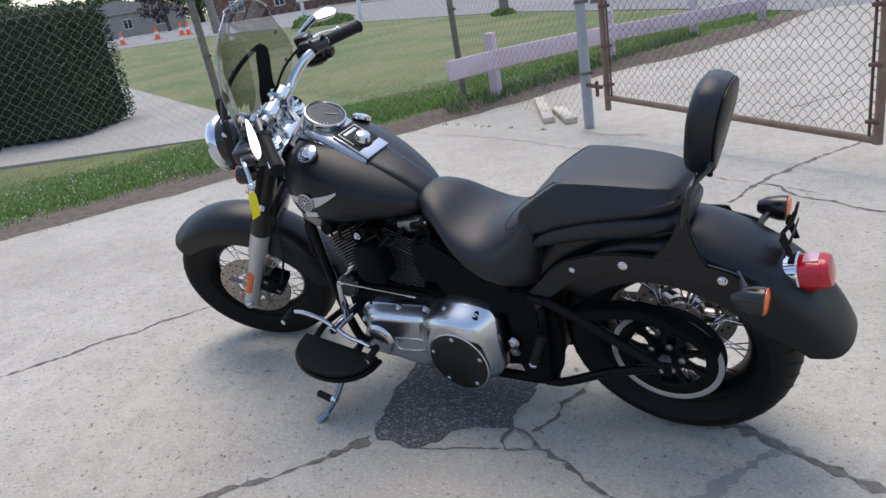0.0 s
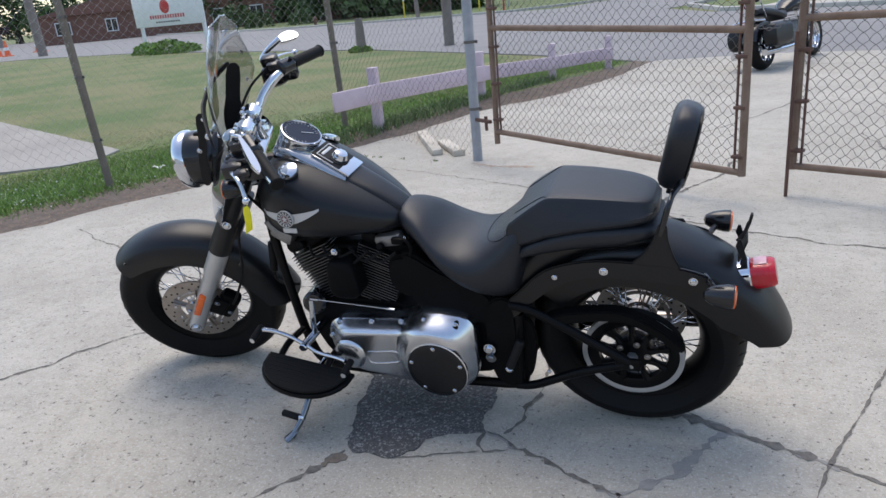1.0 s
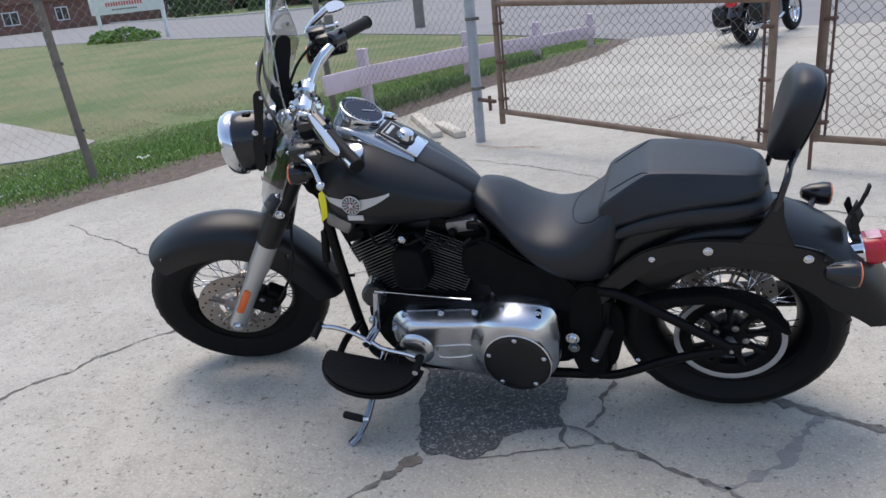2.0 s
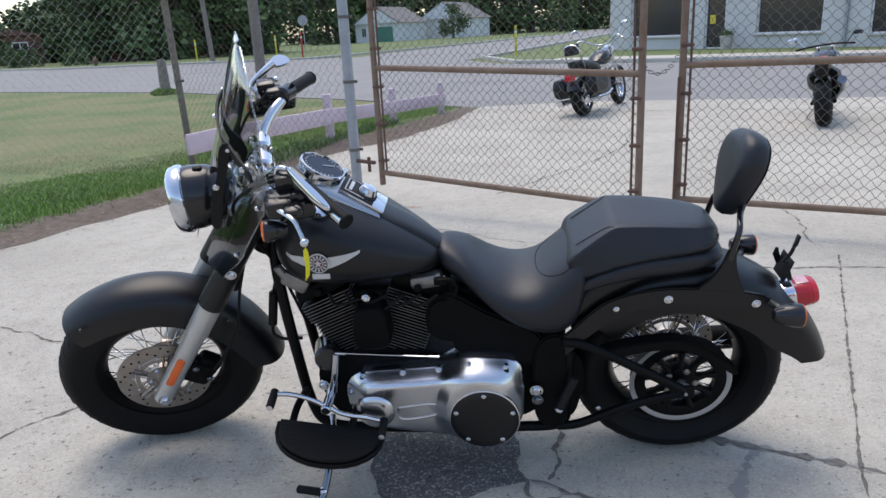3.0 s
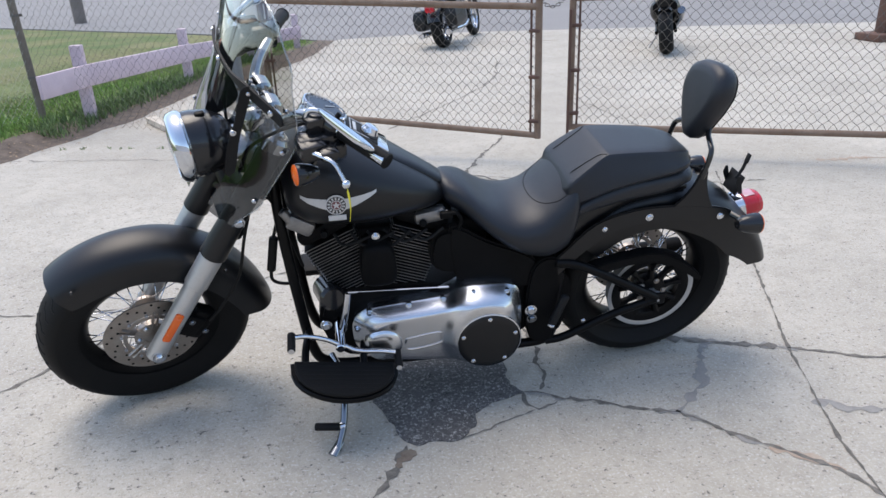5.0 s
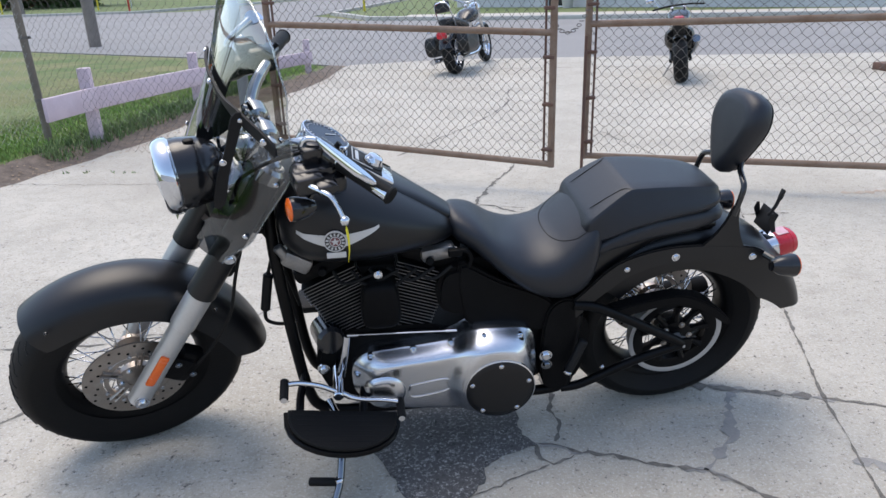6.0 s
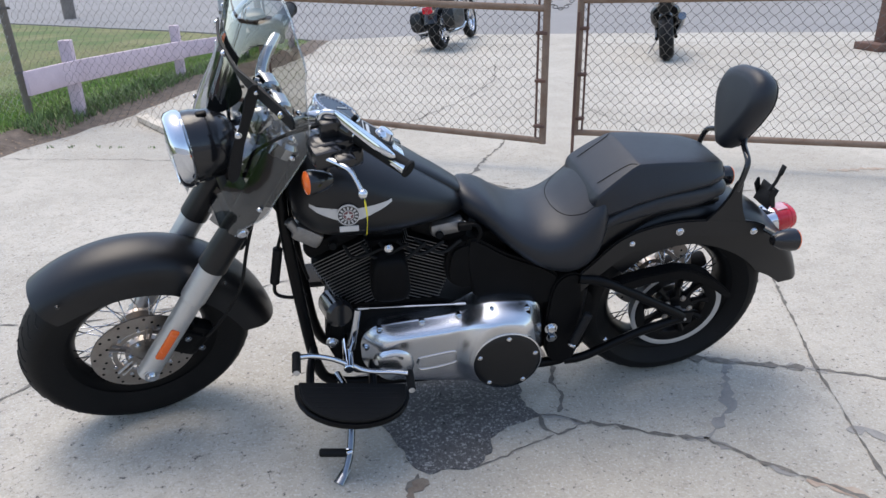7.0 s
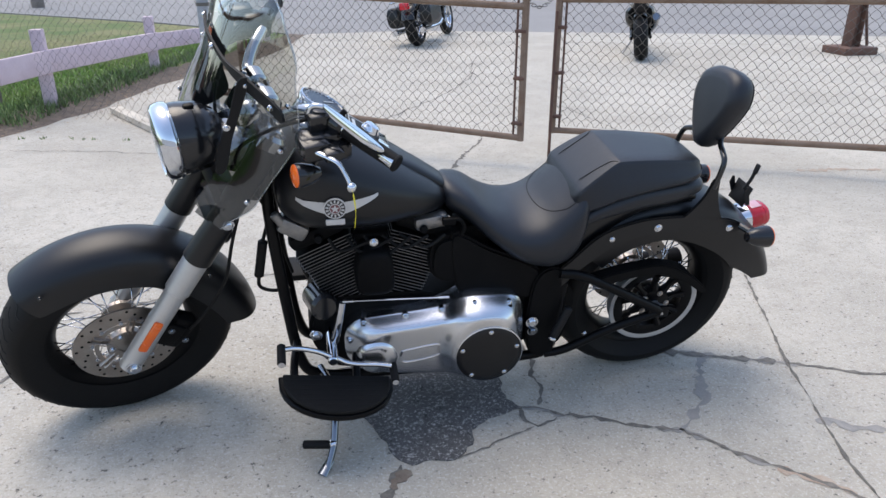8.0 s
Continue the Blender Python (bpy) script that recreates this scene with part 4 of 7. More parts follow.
# ---- the motorcycle: x towards its tail, y to its right, z up along its own upright; leaned on its side stand ----
LEAN = radians(9.3)
bike = thing("motorcycle", "matte black cruiser motorcycle with windshield leaning on its side stand", "motorcycle",
             Matrix.Translation((0, 0.05, 0)) @ Euler((LEAN, 0, 0)).to_matrix().to_4x4())
HEAD, RAKE, STEER = Vector((-0.40, 0, 0.87)), radians(31), radians(20)
TRIM = Matrix.Translation((0, 0.041, -0.002)) @ Matrix.Rotation(radians(2.7), 4, "X")     # the running gear's own upright
AX = Vector((math.sin(RAKE), 0, math.cos(RAKE)))
S = TRIM @ Matrix.Translation(HEAD + Vector((0, 0, 0.01))) @ Matrix.Rotation(STEER, 4, AX) @ Matrix.Translation(-HEAD)
RW, FW = Vector((0.802, 0, 0.327)), Vector((-0.872, 0.012, 0.345))


def bp(name, bm, material, label="", parent=None, smooth=0.7):
    return part(name, bm, material, parent or bike, label, smooth)


def fp(name, bm, material, label="", parent=None, smooth=0.7):
    """A part that turns with the handlebar."""
    bmesh.ops.transform(bm, matrix=S, verts=bm.verts)
    return part(name, bm, material, parent or bike, label, smooth)


def mirrored(bm):
    """The same shape on the other side of the bike."""
    bmesh.ops.scale(bm, vec=(1, -1, 1), verts=bm.verts)
    return bm


def bolt(bm, p, d, r=0.009, h=0.007):
    p, d = Vector(p), Vector(d).normalized()
    add_cyl(bm, p, p + d * h, r, 12, r * 0.25)
    add_cyl(bm, p, p + d * h * 0.4, r * 1.45, 12)
    return bm


# ---- wheels ----
def wheel(c, R, W, rim_r, rim_w, m, label):
    e = new("wheel")
    e.parent = bike
    e.matrix_local = m @ Matrix.Translation(c)
    tagged(e, label)
    hw = W / 2
    prof = []
    for i in range(17):          # rounded carcass, crown to bead
        t = -1 + i / 8
        a = t * math.pi * 0.62
        prof.append((R - hw * 0.62 * (1 - math.cos(a)) * 0.92, hw * math.sin(a) / math.sin(math.pi * 0.5) * 0.98))
    prof = [(rim_r, -rim_w * 0.48)] + prof[1:-1] + [(rim_r, rim_w * 0.48)]
    bm = add_lathe(shape(), prof, (0, 0, 0), (0, 1, 0), 72)
    part("tyre", bm, M["rubber"], e, "black rubber tyre with moulded tread")
    # tread blocks: slanted bars proud of the crown
    bm = shape()
    n = 44
    for i in range(n):
        th = 2 * math.pi * i / n
        for s in (-1, 1):
            pts = []
            for k in range(5):
                y = s * hw * (0.10 + 0.17 * k)
                a = math.asin(max(-1, min(1, y / (hw * 0.98))))
                rr = R - hw * 0.62 * (1 - math.cos(a)) * 0.92 - 0.0006
                tt = th + 0.034 * k + (0.022 if k % 2 else 0.0) + (0.06 if s > 0 else 0)
                pts.append(Vector((math.cos(tt) * rr, y, math.sin(tt) * rr)))
            add_tube(bm, pts, 0.0030, 6, False, squash=0.5)
    part("tread", bm, M["rubber"], e)
    rw = rim_w / 2
    prof = [(rim_r + 0.012, -rw), (rim_r + 0.012, -rw + 0.006), (rim_r - 0.004, -rw + 0.014), (rim_r - 0.018, -rw * 0.45), (rim_r - 0.026, 0), (rim_r - 0.018, rw * 0.45), (rim_r - 0.004, rw - 0.014), (rim_r + 0.012, rw - 0.006), (rim_r + 0.012, rw)]
    inner = [(r - 0.008, o) for r, o in prof[::-1]]
    part("rim", add_lathe(shape(), prof + inner, (0, 0, 0), (0, 1, 0), 64, True), M["black_frame"], e, "black laced wheel rim")
    bm = add_lathe(shape(), [(0.0, -0.07), (0.03, -0.07), (0.052, -0.062), (0.052, -0.05), (0.03, -0.04), (0.028, 0.04), (0.052, 0.05), (0.052, 0.062), (0.03, 0.07), (0.0, 0.07)], (0, 0, 0), (0, 1, 0), 32)
    part("hub", bm, M["steel"], e, "metal hub")
    L = rim_r - 0.022
    bm = add_tube(shape(), [(0.01, -0.054, 0.048), (0.09, -0.014, math.sqrt(max(0, L * L - 0.0081)))], 0.0019, 6, False)
    bm.normal_update()
    sp = bpy.data.meshes.new("spoke")
    bm.to_mesh(sp)
    bm.free()
    for p in sp.polygons:
        p.use_smooth = True
    sp.materials.append(M["chrome"])
    for i in range(10):
        for k, (mx, my) in enumerate(((1, 1), (-1, 1), (1, -1), (-1, -1))):
            ob = new("spoke", sp)
            ob.parent = e
            ob.matrix_local = Matrix.Rotation(2 * math.pi * (i + 0.25 * k) / 10, 4, "Y") @ Matrix.Diagonal((mx, my, 1, 1))
    return e


rear = wheel(RW, 0.326, 0.20, 0.222, 0.13, TRIM, "rear wheel with wire spokes and a wide tyre")
front = wheel(FW, 0.32, 0.145, 0.212, 0.09, S, "front wheel with wire spokes, turned to the side")


def disc(e, y, r0, r1, holes):
    bm = shape()
    n = 48
    rows = [r0, r0 + (r1 - r0) * 0.36, r0 + (r1 - r0) * 0.64, r1]
    add_lathe(bm, [(r0, y - 0.0025), (r1, y - 0.0025), (r1, y + 0.0025), (r0, y + 0.0025)], (0, 0, 0), (0, 1, 0), n, True)
    d = part("brake_disc", bm, M["steel"], e, "drilled steel brake disc")
    # holes aren't cut: black plugs hold their dark depth as colour
    bm = shape()
    for i in range(holes):
        th = 2 * math.pi * i / holes
        rr = r0 + (r1 - r0) * (0.3, 0.55, 0.8)[i % 3]
        p = Vector((math.cos(th) * rr, y - 0.0032, math.sin(th) * rr))
        add_cyl(bm, p, p + Vector((0, 0.0064, 0)), 0.0042, 10)
    tagged(part("hole_shade", bm, M["engine_black"], d), kind="stuff")
    bm = shape()
    for i in range(5):
        th = 2 * math.pi * i / 5
        for w in (-0.16, 0.16):
            part("carrier_arm", add_tube(shape(), [(math.cos(th + w) * 0.045, y + 0.004, math.sin(th + w) * 0.045), (math.cos(th + w * 0.5) * (r0 + 0.012), y, math.sin(th + w * 0.5) * (r0 + 0.012))], 0.0125, 8, False, squash=0.3), M["steel"], d)
    add_lathe(bm, [(0.03, y - 0.006), (0.056, y - 0.006), (0.056, y + 0.01), (0.03, y + 0.01)], (0, 0, 0), (0, 1, 0), 28, True)
    add_lathe(bm, [(r0 - 0.016, y - 0.004), (r0 - 0.003, y - 0.004), (r0 - 0.003, y + 0.004), (r0 - 0.016, y + 0.004)], (0, 0, 0), (0, 1, 0), 40, True)
    part("carrier", bm, M["steel"], d, "spoked disc carrier")
    for i in range(10):
        th = 2 * math.pi * (i + 0.5) / 10
        part("disc_rivet", add_cyl(shape(), (math.cos(th) * (r0 + 0.002), y - 0.006, math.sin(th) * (r0 + 0.002)), (math.cos(th) * (r0 + 0.002), y - 0.002, math.sin(th) * (r0 + 0.002)), 0.006, 10), M["chrome"], d)
    for i in range(5):
        th = 2 * math.pi * (i + 0.5) / 5
        part("disc_bolt", bolt(shape(), (math.cos(th) * 0.043, y - 0.006, math.sin(th) * 0.043), (0, -1, 0), 0.006), M["chrome"], d)


disc(front, -0.066, 0.092, 0.146, 36)
disc(rear, 0.085, 0.10, 0.146, 36)
# belt pulley on the left of the rear wheel
bm = add_lathe(shape(), [(0.138, -0.119), (0.148, -0.122), (0.153, -0.122), (0.153, -0.116), (0.146, -0.112), (0.146, -0.082), (0.138, -0.082)], (0, 0, 0), (0, 1, 0), 64, True)
pulley = part("pulley", bm, M["slider"], rear, "belt pulley with a bare silver rim")
bm = add_lathe(shape(), [(0.0, -0.128), (0.03, -0.128), (0.052, -0.122), (0.056, -0.108), (0.056, -0.09), (0.0, -0.09)], (0, 0, 0), (0, 1, 0), 32)
add_lathe(bm, [(0.104, -0.114), (0.110, -0.118), (0.138, -0.119), (0.138, -0.092), (0.104, -0.092)], (0, 0, 0), (0, 1, 0), 56, True)
for i in range(9):
    th = 2 * math.pi * (i + 0.3) / 9
    part("web_spoke", add_tube(shape(), [(math.cos(th) * 0.05, -0.108, math.sin(th) * 0.05), (math.cos(th) * 0.078, -0.106, math.sin(th) * 0.078), (math.cos(th) * 0.11, -0.106, math.sin(th) * 0.11)], (0.017, 0.0115, 0.0185), 8, True, squash=0.8), M["black_frame"], pulley)
part("pulley_web", bm, M["black_frame"], pulley, "black spoked pulley web")
for i in range(5):
    th = 2 * math.pi * i / 5
    part("pulley_bolt", bolt(shape(), (math.cos(th) * 0.044, -0.124, math.sin(th) * 0.044), (0, -1, 0), 0.007), M["steel"], pulley)
bm = shape()
add_cyl(bm, (0, -0.175, 0), (0, -0.128, 0), 0.017, 6)
add_cyl(bm, (0, -0.166, 0), (0, -0.156, 0), 0.026, 20)
add_cyl(bm, (0, -0.18, 0), (0, 0.16, 0), 0.009, 12)
part("axle", bm, M["slider"], rear, "steel axle nut")
bm = add_lathe(shape(), [(0.148, -0.113), (0.153, -0.113), (0.153, -0.085), (0.148, -0.085)], (0, 0, 0), (0, 1, 0), 40, True, (radians(-80), radians(100)))
part("drive_belt", bm, M["rubber"], pulley)

# ---- rear fender ----
def fender(c, prof_at, a0, a1, n, t=0.004, drop=0.055):
    """A U-shaped shell round the axle: prof_at(u) gives crown radius, half width, side depth."""
    bm = shape()
    rings = []
    for i in range(n + 1):
        u = i / n
        th = radians(a0 + (a1 - a0) * u)
        R, w, d = prof_at(u)
        out, inn = [], []
        for k in range(29):
            s = -1 + k / 14
            if abs(s) < 0.8:
                a = s / 0.8 * math.pi / 2
                y = w * math.copysign(abs(math.sin(a)) ** 0.9, s)
                rr = R - drop * (1 - math.cos(a) ** 0.85)
            else:
                y = math.copysign(w, s)
                rr = R - drop - d * (abs(s) - 0.8) / 0.2
            out.append((rr, y))
            inn.append((rr - t * (1 - (s / 0.8) ** 2 if abs(s) < 0.8 else 0), y - t * (s / 0.8 if abs(s) < 0.8 else math.copysign(1, s))))
        loop = out + inn[::-1]
        rings.append([bm.verts.new(c + Vector((math.cos(th) * rr, y, math.sin(th) * rr))) for rr, y in loop])
    skin(bm, rings, True)
    return bm


def rear_prof(u):
    R = 0.392 + 0.055 * max(0, 1 - u / 0.42) ** 1.6
    return R, 0.118 - 0.012 * max(0, 1 - u / 0.25) ** 2, 0.035 + 0.055 * min(1, u / 0.12) - 0.03 * max(0, u - 0.5)


rf = fender(RW, rear_prof, 9, 142, 48)
bmesh.ops.transform(rf, matrix=TRIM, verts=rf.verts)
bp("rear_fender", rf, M["black_satin"], "matte black rear fender with a flared tail", smooth=0.9)


def front_prof(u):
    return 0.361 + 0.033 * max(0, 1 - u / 0.3) ** 2 + 0.004 * max(0, (u - 0.75) / 0.25) ** 2, 0.092, 0.034 * math.sin(math.pi * min(1, 0.25 + u * 0.75)) ** 0.5 + 0.008


fp("front_fender", fender(FW, front_prof, -3, 128, 48, drop=0.072), M["black_satin"], "matte black front fender", smooth=0.9)
bm = shape()
for a in (40, 118):
    th = radians(a)
    bolt(bm, FW + Vector((math.cos(th) * 0.335, -0.094, math.sin(th) * 0.335)), (0, -1, 0), 0.004)
fp("fender_rivet", bm, M["black_gloss"])

# fender rails and bolts on both sides
rail = outline([(0.40, 0.47), (0.47, 0.545), (0.56, 0.63), (0.68, 0.668), (0.80, 0.672), (0.93, 0.66), (1.01, 0.635), (1.005, 0.60), (0.92, 0.605), (0.80, 0.615), (0.70, 0.612), (0.60, 0.58), (0.50, 0.50), (0.44, 0.44)], 4)
for s in (-1, 1):
    bp("fender_rail", add_plate(shape(), rail, s * 0.124, s * 0.138, 0.004), M["black_satin"], "black fender support rail")
bm = shape()
for x, h, r in ((0.733, 0.64, 0.0088), (0.974, 0.622, 0.0085), (0.59, 0.611, 0.006), (0.456, 0.497, 0.0068)):
    b1 = bolt(shape(), (x, -0.138, h), (0, -1, 0), r)
    bp("rail_bolt", b1, M["chrome"], "chrome bolt")
# covered frame above the tyre, under the seat
bm = add_loft(shape(), [sec(0.47, 0.12, 0.66, 0.5, e=3), sec(0.56, 0.118, 0.72, 0.58, e=3), sec(0.68, 0.112, 0.755, 0.66, e=3), sec(0.8, 0.1, 0.74, 0.68, e=3), sec(0.87, 0.085, 0.725, 0.69, e=3)])
bp("seat_pan", bm, M["black_satin"])
bm = add_loft(shape(), [sec(x, w, t, b, e=2.8) for x, w, t, b in ((0.47, 0.152, 0.70, 0.655), (0.55, 0.158, 0.752, 0.672), (0.66, 0.15, 0.782, 0.69), (0.78, 0.135, 0.786, 0.70), (0.86, 0.11, 0.774, 0.72), (0.885, 0.08, 0.765, 0.73))])
bp("seat_skirt", bm, M["leather"], "lower padded skirt of the passenger seat")

# ---- seats ----
bm = add_loft(shape(), [sec(x, w, t, b, 32, e, e2=2.2) for x, w, t, b, e in (
    (0.075, 0.05, 0.775, 0.735, 2.2), (0.10, 0.085, 0.788, 0.70, 2.4), (0.16, 0.125, 0.765, 0.66, 2.5), (0.23, 0.165, 0.712, 0.60, 2.5),
    (0.30, 0.185, 0.688, 0.545, 2.5), (0.37, 0.19, 0.70, 0.51, 2.6), (0.43, 0.185, 0.745, 0.50, 2.8), (0.475, 0.175, 0.785, 0.53, 3.0), (0.50, 0.15, 0.79, 0.60, 3.0))], 5)
seat = bp("rider_seat", bm, M["leather"], "black leather scooped rider seat")
bvh = BVHTree.FromPolygons([v.co for v in seat.data.vertices], [tuple(p.vertices) for p in seat.data.polygons])


def on_seat(x, y):
    return bvh.ray_cast(Vector((x, y, 1.2)), Vector((0, 0, -1)))[0] + Vector((0, 0, 0.0004))


oval = [(0.458, -0.138), (0.43, -0.134), (0.40, -0.113), (0.378, -0.078), (0.368, -0.036), (0.366, 0.0), (0.368, 0.036), (0.378, 0.078), (0.40, 0.113), (0.43, 0.134), (0.458, 0.138)]
part("seam", add_tube(shape(), [on_seat(q.x, q.y) for q in smooth_path([Vector((x, y, 0)) for x, y in oval], 4)], 0.0011, 6, False), M["rubber"], seat)


def slab_sec(x, wt, wm, top, bot):
    """A padded section: flat top panel, a welted edge, firm sides that lean out a little."""
    half = [(0.0, top), (wt * 0.6, top), (wt * 0.9, top - 0.001), (wt - 0.004, top - 0.0025), (wt, top - 0.007), (wt + 0.003, top - 0.013), (wt + (wm - wt) * 0.55, top + (bot - top) * 0.5), (wm - 0.002, bot + 0.022), (wm, bot + 0.012), (wm - 0.006, bot + 0.002), (wm - 0.02, bot), (wm * 0.5, bot - 0.002)]
    pts = half + [(0.0, bot - 0.002)] + [(-y, z) for y, z in half[:0:-1]]
    return [Vector((x, y, z)) for y, z in pts]


bm = add_loft(shape(), [slab_sec(*q) for q in ((0.448, 0.11, 0.12, 0.75, 0.70), (0.458, 0.136, 0.142, 0.77, 0.70), (0.472, 0.140, 0.150, 0.788, 0.705), (0.515, 0.134, 0.157, 0.82, 0.722), (0.555, 0.126, 0.160, 0.846, 0.738),
    (0.575, 0.122, 0.160, 0.856, 0.747), (0.595, 0.120, 0.159, 0.859, 0.751), (0.68, 0.116, 0.151, 0.856, 0.766), (0.78, 0.106, 0.137, 0.846, 0.775), (0.835, 0.092, 0.118, 0.836, 0.778), (0.862, 0.075, 0.095, 0.826, 0.781), (0.876, 0.045, 0.06, 0.812, 0.786))], 4)
pillion = bp("passenger_seat", bm, M["leather"], "black leather passenger pillion pad", smooth=0.55)
for s in (-1, 1):
    bm = add_tube(shape(), [(0.476, s * 0.09, 0.7945), (0.53, s * 0.093, 0.8305), (0.562, s * 0.098, 0.8505), (0.578, s * 0.112, 0.856)], 0.001, 6)
    part("seam", bm, M["rubber"], pillion)
# backrest pad on its bars
pad_out = outline([(-0.024, -0.008), (-0.070, 0.045), (-0.110, 0.105), (-0.128, 0.155), (-0.108, 0.205), (-0.056, 0.228), (0.0, 0.232), (0.056, 0.228), (0.108, 0.205), (0.128, 0.155), (0.110, 0.105), (0.070, 0.045), (0.024, -0.008), (0.0, -0.014)], 3)
tilt = Matrix.Translation((0.908, 0.014, 0.852)) @ Matrix.Rotation(radians(13), 4, "Y") @ Matrix.Translation((0, 0, 0.18)) @ Matrix.Rotation(radians(-6), 4, "X") @ Matrix.Translation((0, 0, -0.18)) @ Matrix.Diagonal((0.95, 0.84, 0.98, 1))
bm = shape()
rings = []
for d, k in ((-0.046, 0.68), (-0.0435, 0.83), (-0.035, 0.94), (-0.018, 1.0), (0.012, 0.98), (0.024, 0.93), (0.026, 0.6)):
    rings.append([bm.verts.new(tilt @ Vector((d, y * k, 0.11 + (z - 0.11) * k))) for y, z in pad_out])
skin(bm, rings)
backrest = bp("backrest", bm, M["leather"], "black leather passenger backrest pad")
bm = shape()
rings = []
for d, k in ((0.02, 0.9), (0.03, 0.92), (0.034, 0.85)):
    rings.append([bm.verts.new(tilt @ Vector((d, y * k, 0.11 + (z - 0.11) * k))) for y, z in pad_out])
skin(bm, rings)
part("backing_plate", bm, M["black_frame"], backrest)
for s in (-1, 1):
    bm = add_tube(shape(), [(0.888, s * 0.134, 0.76), (0.90, s * 0.132, 0.815), (0.908, s * 0.122, 0.845), (0.916, s * 0.09, 0.86), (0.93, s * 0.05, 0.868), (0.945, s * 0.03, 0.895)], 0.0085, 10)
    bp("sissy_bar", bm, M["black_gloss"], "black backrest bar")
    up = outline([(0.79, 0.645), (0.84, 0.70), (0.868, 0.745), (0.883, 0.79), (0.903, 0.79), (0.908, 0.745), (0.925, 0.69), (0.945, 0.645), (0.93, 0.63), (0.82, 0.63)], 3)
    if s > 0:
        up = [(x, min(z, 0.675)) for x, z in up]
    bp("side_plate", add_plate(shape(), up, s * 0.127, s * 0.1375, 0.003), M["black_satin"], "black backrest side plate")
# ---- tail light, rear signals, plate bracket ----
th = radians(33)
out_dir = Vector((math.cos(th), 0, math.sin(th)))
base = RW + Vector((math.cos(radians(38)), 0, math.sin(radians(38)))) * 0.394
tl = Matrix.Translation(base) @ Matrix.Rotation(radians(90 - 12), 4, "Y")
def tail_ring(bm, spec, m):
    rings = []
    for z, w, h in spec:
        ring = []
        for i in range(28):
            a = 2 * math.pi * i / 28
            c, s_ = math.cos(a), math.sin(a)
            ring.append(bm.verts.new(m @ Vector((h * math.copysign(abs(c) ** 0.8, c), w * math.copysign(abs(s_) ** 0.8, s_), z))))
        rings.append(ring)
    skin(bm, rings)
    return bm
light = bp("tail_light", tail_ring(shape(), [(-0.05, 0.045, 0.042), (0.0, 0.052, 0.046), (0.008, 0.054, 0.047), (0.012, 0.051, 0.044)], tl), M["chrome"], "chrome tail light housing")
part("tail_lens", tail_ring(shape(), [(0.010, 0.049, 0.042), (0.035, 0.048, 0.041), (0.068, 0.045, 0.038), (0.077, 0.040, 0.033), (0.079, 0.026, 0.021)], tl), M["red_lens"], light, "ribbed red tail light lens")
for k in range(4):
    z = 0.022 + 0.013 * k
    part("lens_rib", tail_ring(shape(), [(z - 0.002, 0.0455, 0.0385), (z - 0.001, 0.0489 - 0.0008 * k, 0.0419 - 0.0008 * k), (z + 0.001, 0.0488 - 0.0008 * k, 0.0418 - 0.0008 * k), (z + 0.002, 0.0455, 0.0385)], tl), M["red_lens"], light)
bm = add_box(shape(), (0, 0, 0), (0.002, 0.042, 0.034), 0.0007)
bmesh.ops.transform(bm, matrix=tl @ Matrix.Translation((-0.0405, 0, 0.040)), verts=bm.verts)
part("number_window", bm, M["pale_lens"], light, "clear upper window")


def signal(name, c, d, mount, fr=False, L=0.075, r=0.034):
    c, d = Vector(c), Vector(d).normalized()
    bm = add_lathe(shape(), [(0.0, -L), (r * 0.45, -L * 0.93), (r * 0.8, -L * 0.65), (r, -L * 0.2), (r, 0.0), (r * 0.9, 0.004), (0.0, 0.004)], c, d, 24)
    add_tube(bm, [Vector(mount), c - d * L * 0.4], 0.0095, 8, False)
    if fr:
        bmesh.ops.transform(bm, matrix=S, verts=bm.verts)
    ob = bp(name, bm, M["black_gloss"], "black bullet turn signal")
    bm = add_lathe(shape(), [(r * 0.93, 0.002), (r * 0.93, 0.005), (r * 0.7, 0.0085), (0.0, 0.010)], c, d, 24)
    if fr:
        bmesh.ops.transform(bm, matrix=S, verts=bm.verts)
    part("signal_lens", bm, M["amber_flat"], ob, "amber signal lens")


for s in (-1, 1):
    signal("rear_signal", (1.075 if s < 0 else 1.062, s * 0.19, 0.612 if s < 0 else 0.64), (0.99, 0, -0.05), (1.0, s * 0.11, 0.625))
    signal("front_signal", (-0.415 if s < 0 else -0.43, -0.31 if s < 0 else 0.375, 1.04 if s < 0 else 1.035), (-0.98, 0, 0.1), (-0.36, -0.285 if s < 0 else 0.33, 1.05 if s < 0 else 1.07), True, 0.06 if s < 0 else 0.08, 0.029 if s < 0 else 0.033)
bm = add_plate(shape(), [(1.046, 0.690), (1.052, 0.712), (1.059, 0.712), (1.078, 0.648), (1.066, 0.645)], -0.045, -0.041)
bracket = bp("plate_bracket", bm, M["matte_black"], "empty black number plate bracket")
part("side_cheek", add_plate(shape(), [(1.046, 0.690), (1.052, 0.712), (1.059, 0.712), (1.078, 0.648), (1.066, 0.645)], 0.041, 0.045), M["matte_black"], bracket)
part("cross_plate", add_box(shape(), (1.066, 0, 0.672), (0.004, 0.084, 0.07), 0.001, Euler((0, 0.3, 0)).to_matrix()), M["matte_black"], bracket)
part("stalk", add_tube(shape(), [(1.05, -0.03, 0.70), (1.068, -0.028, 0.728), (1.078, -0.026, 0.758)], 0.0055, 8), M["matte_black"], bracket)
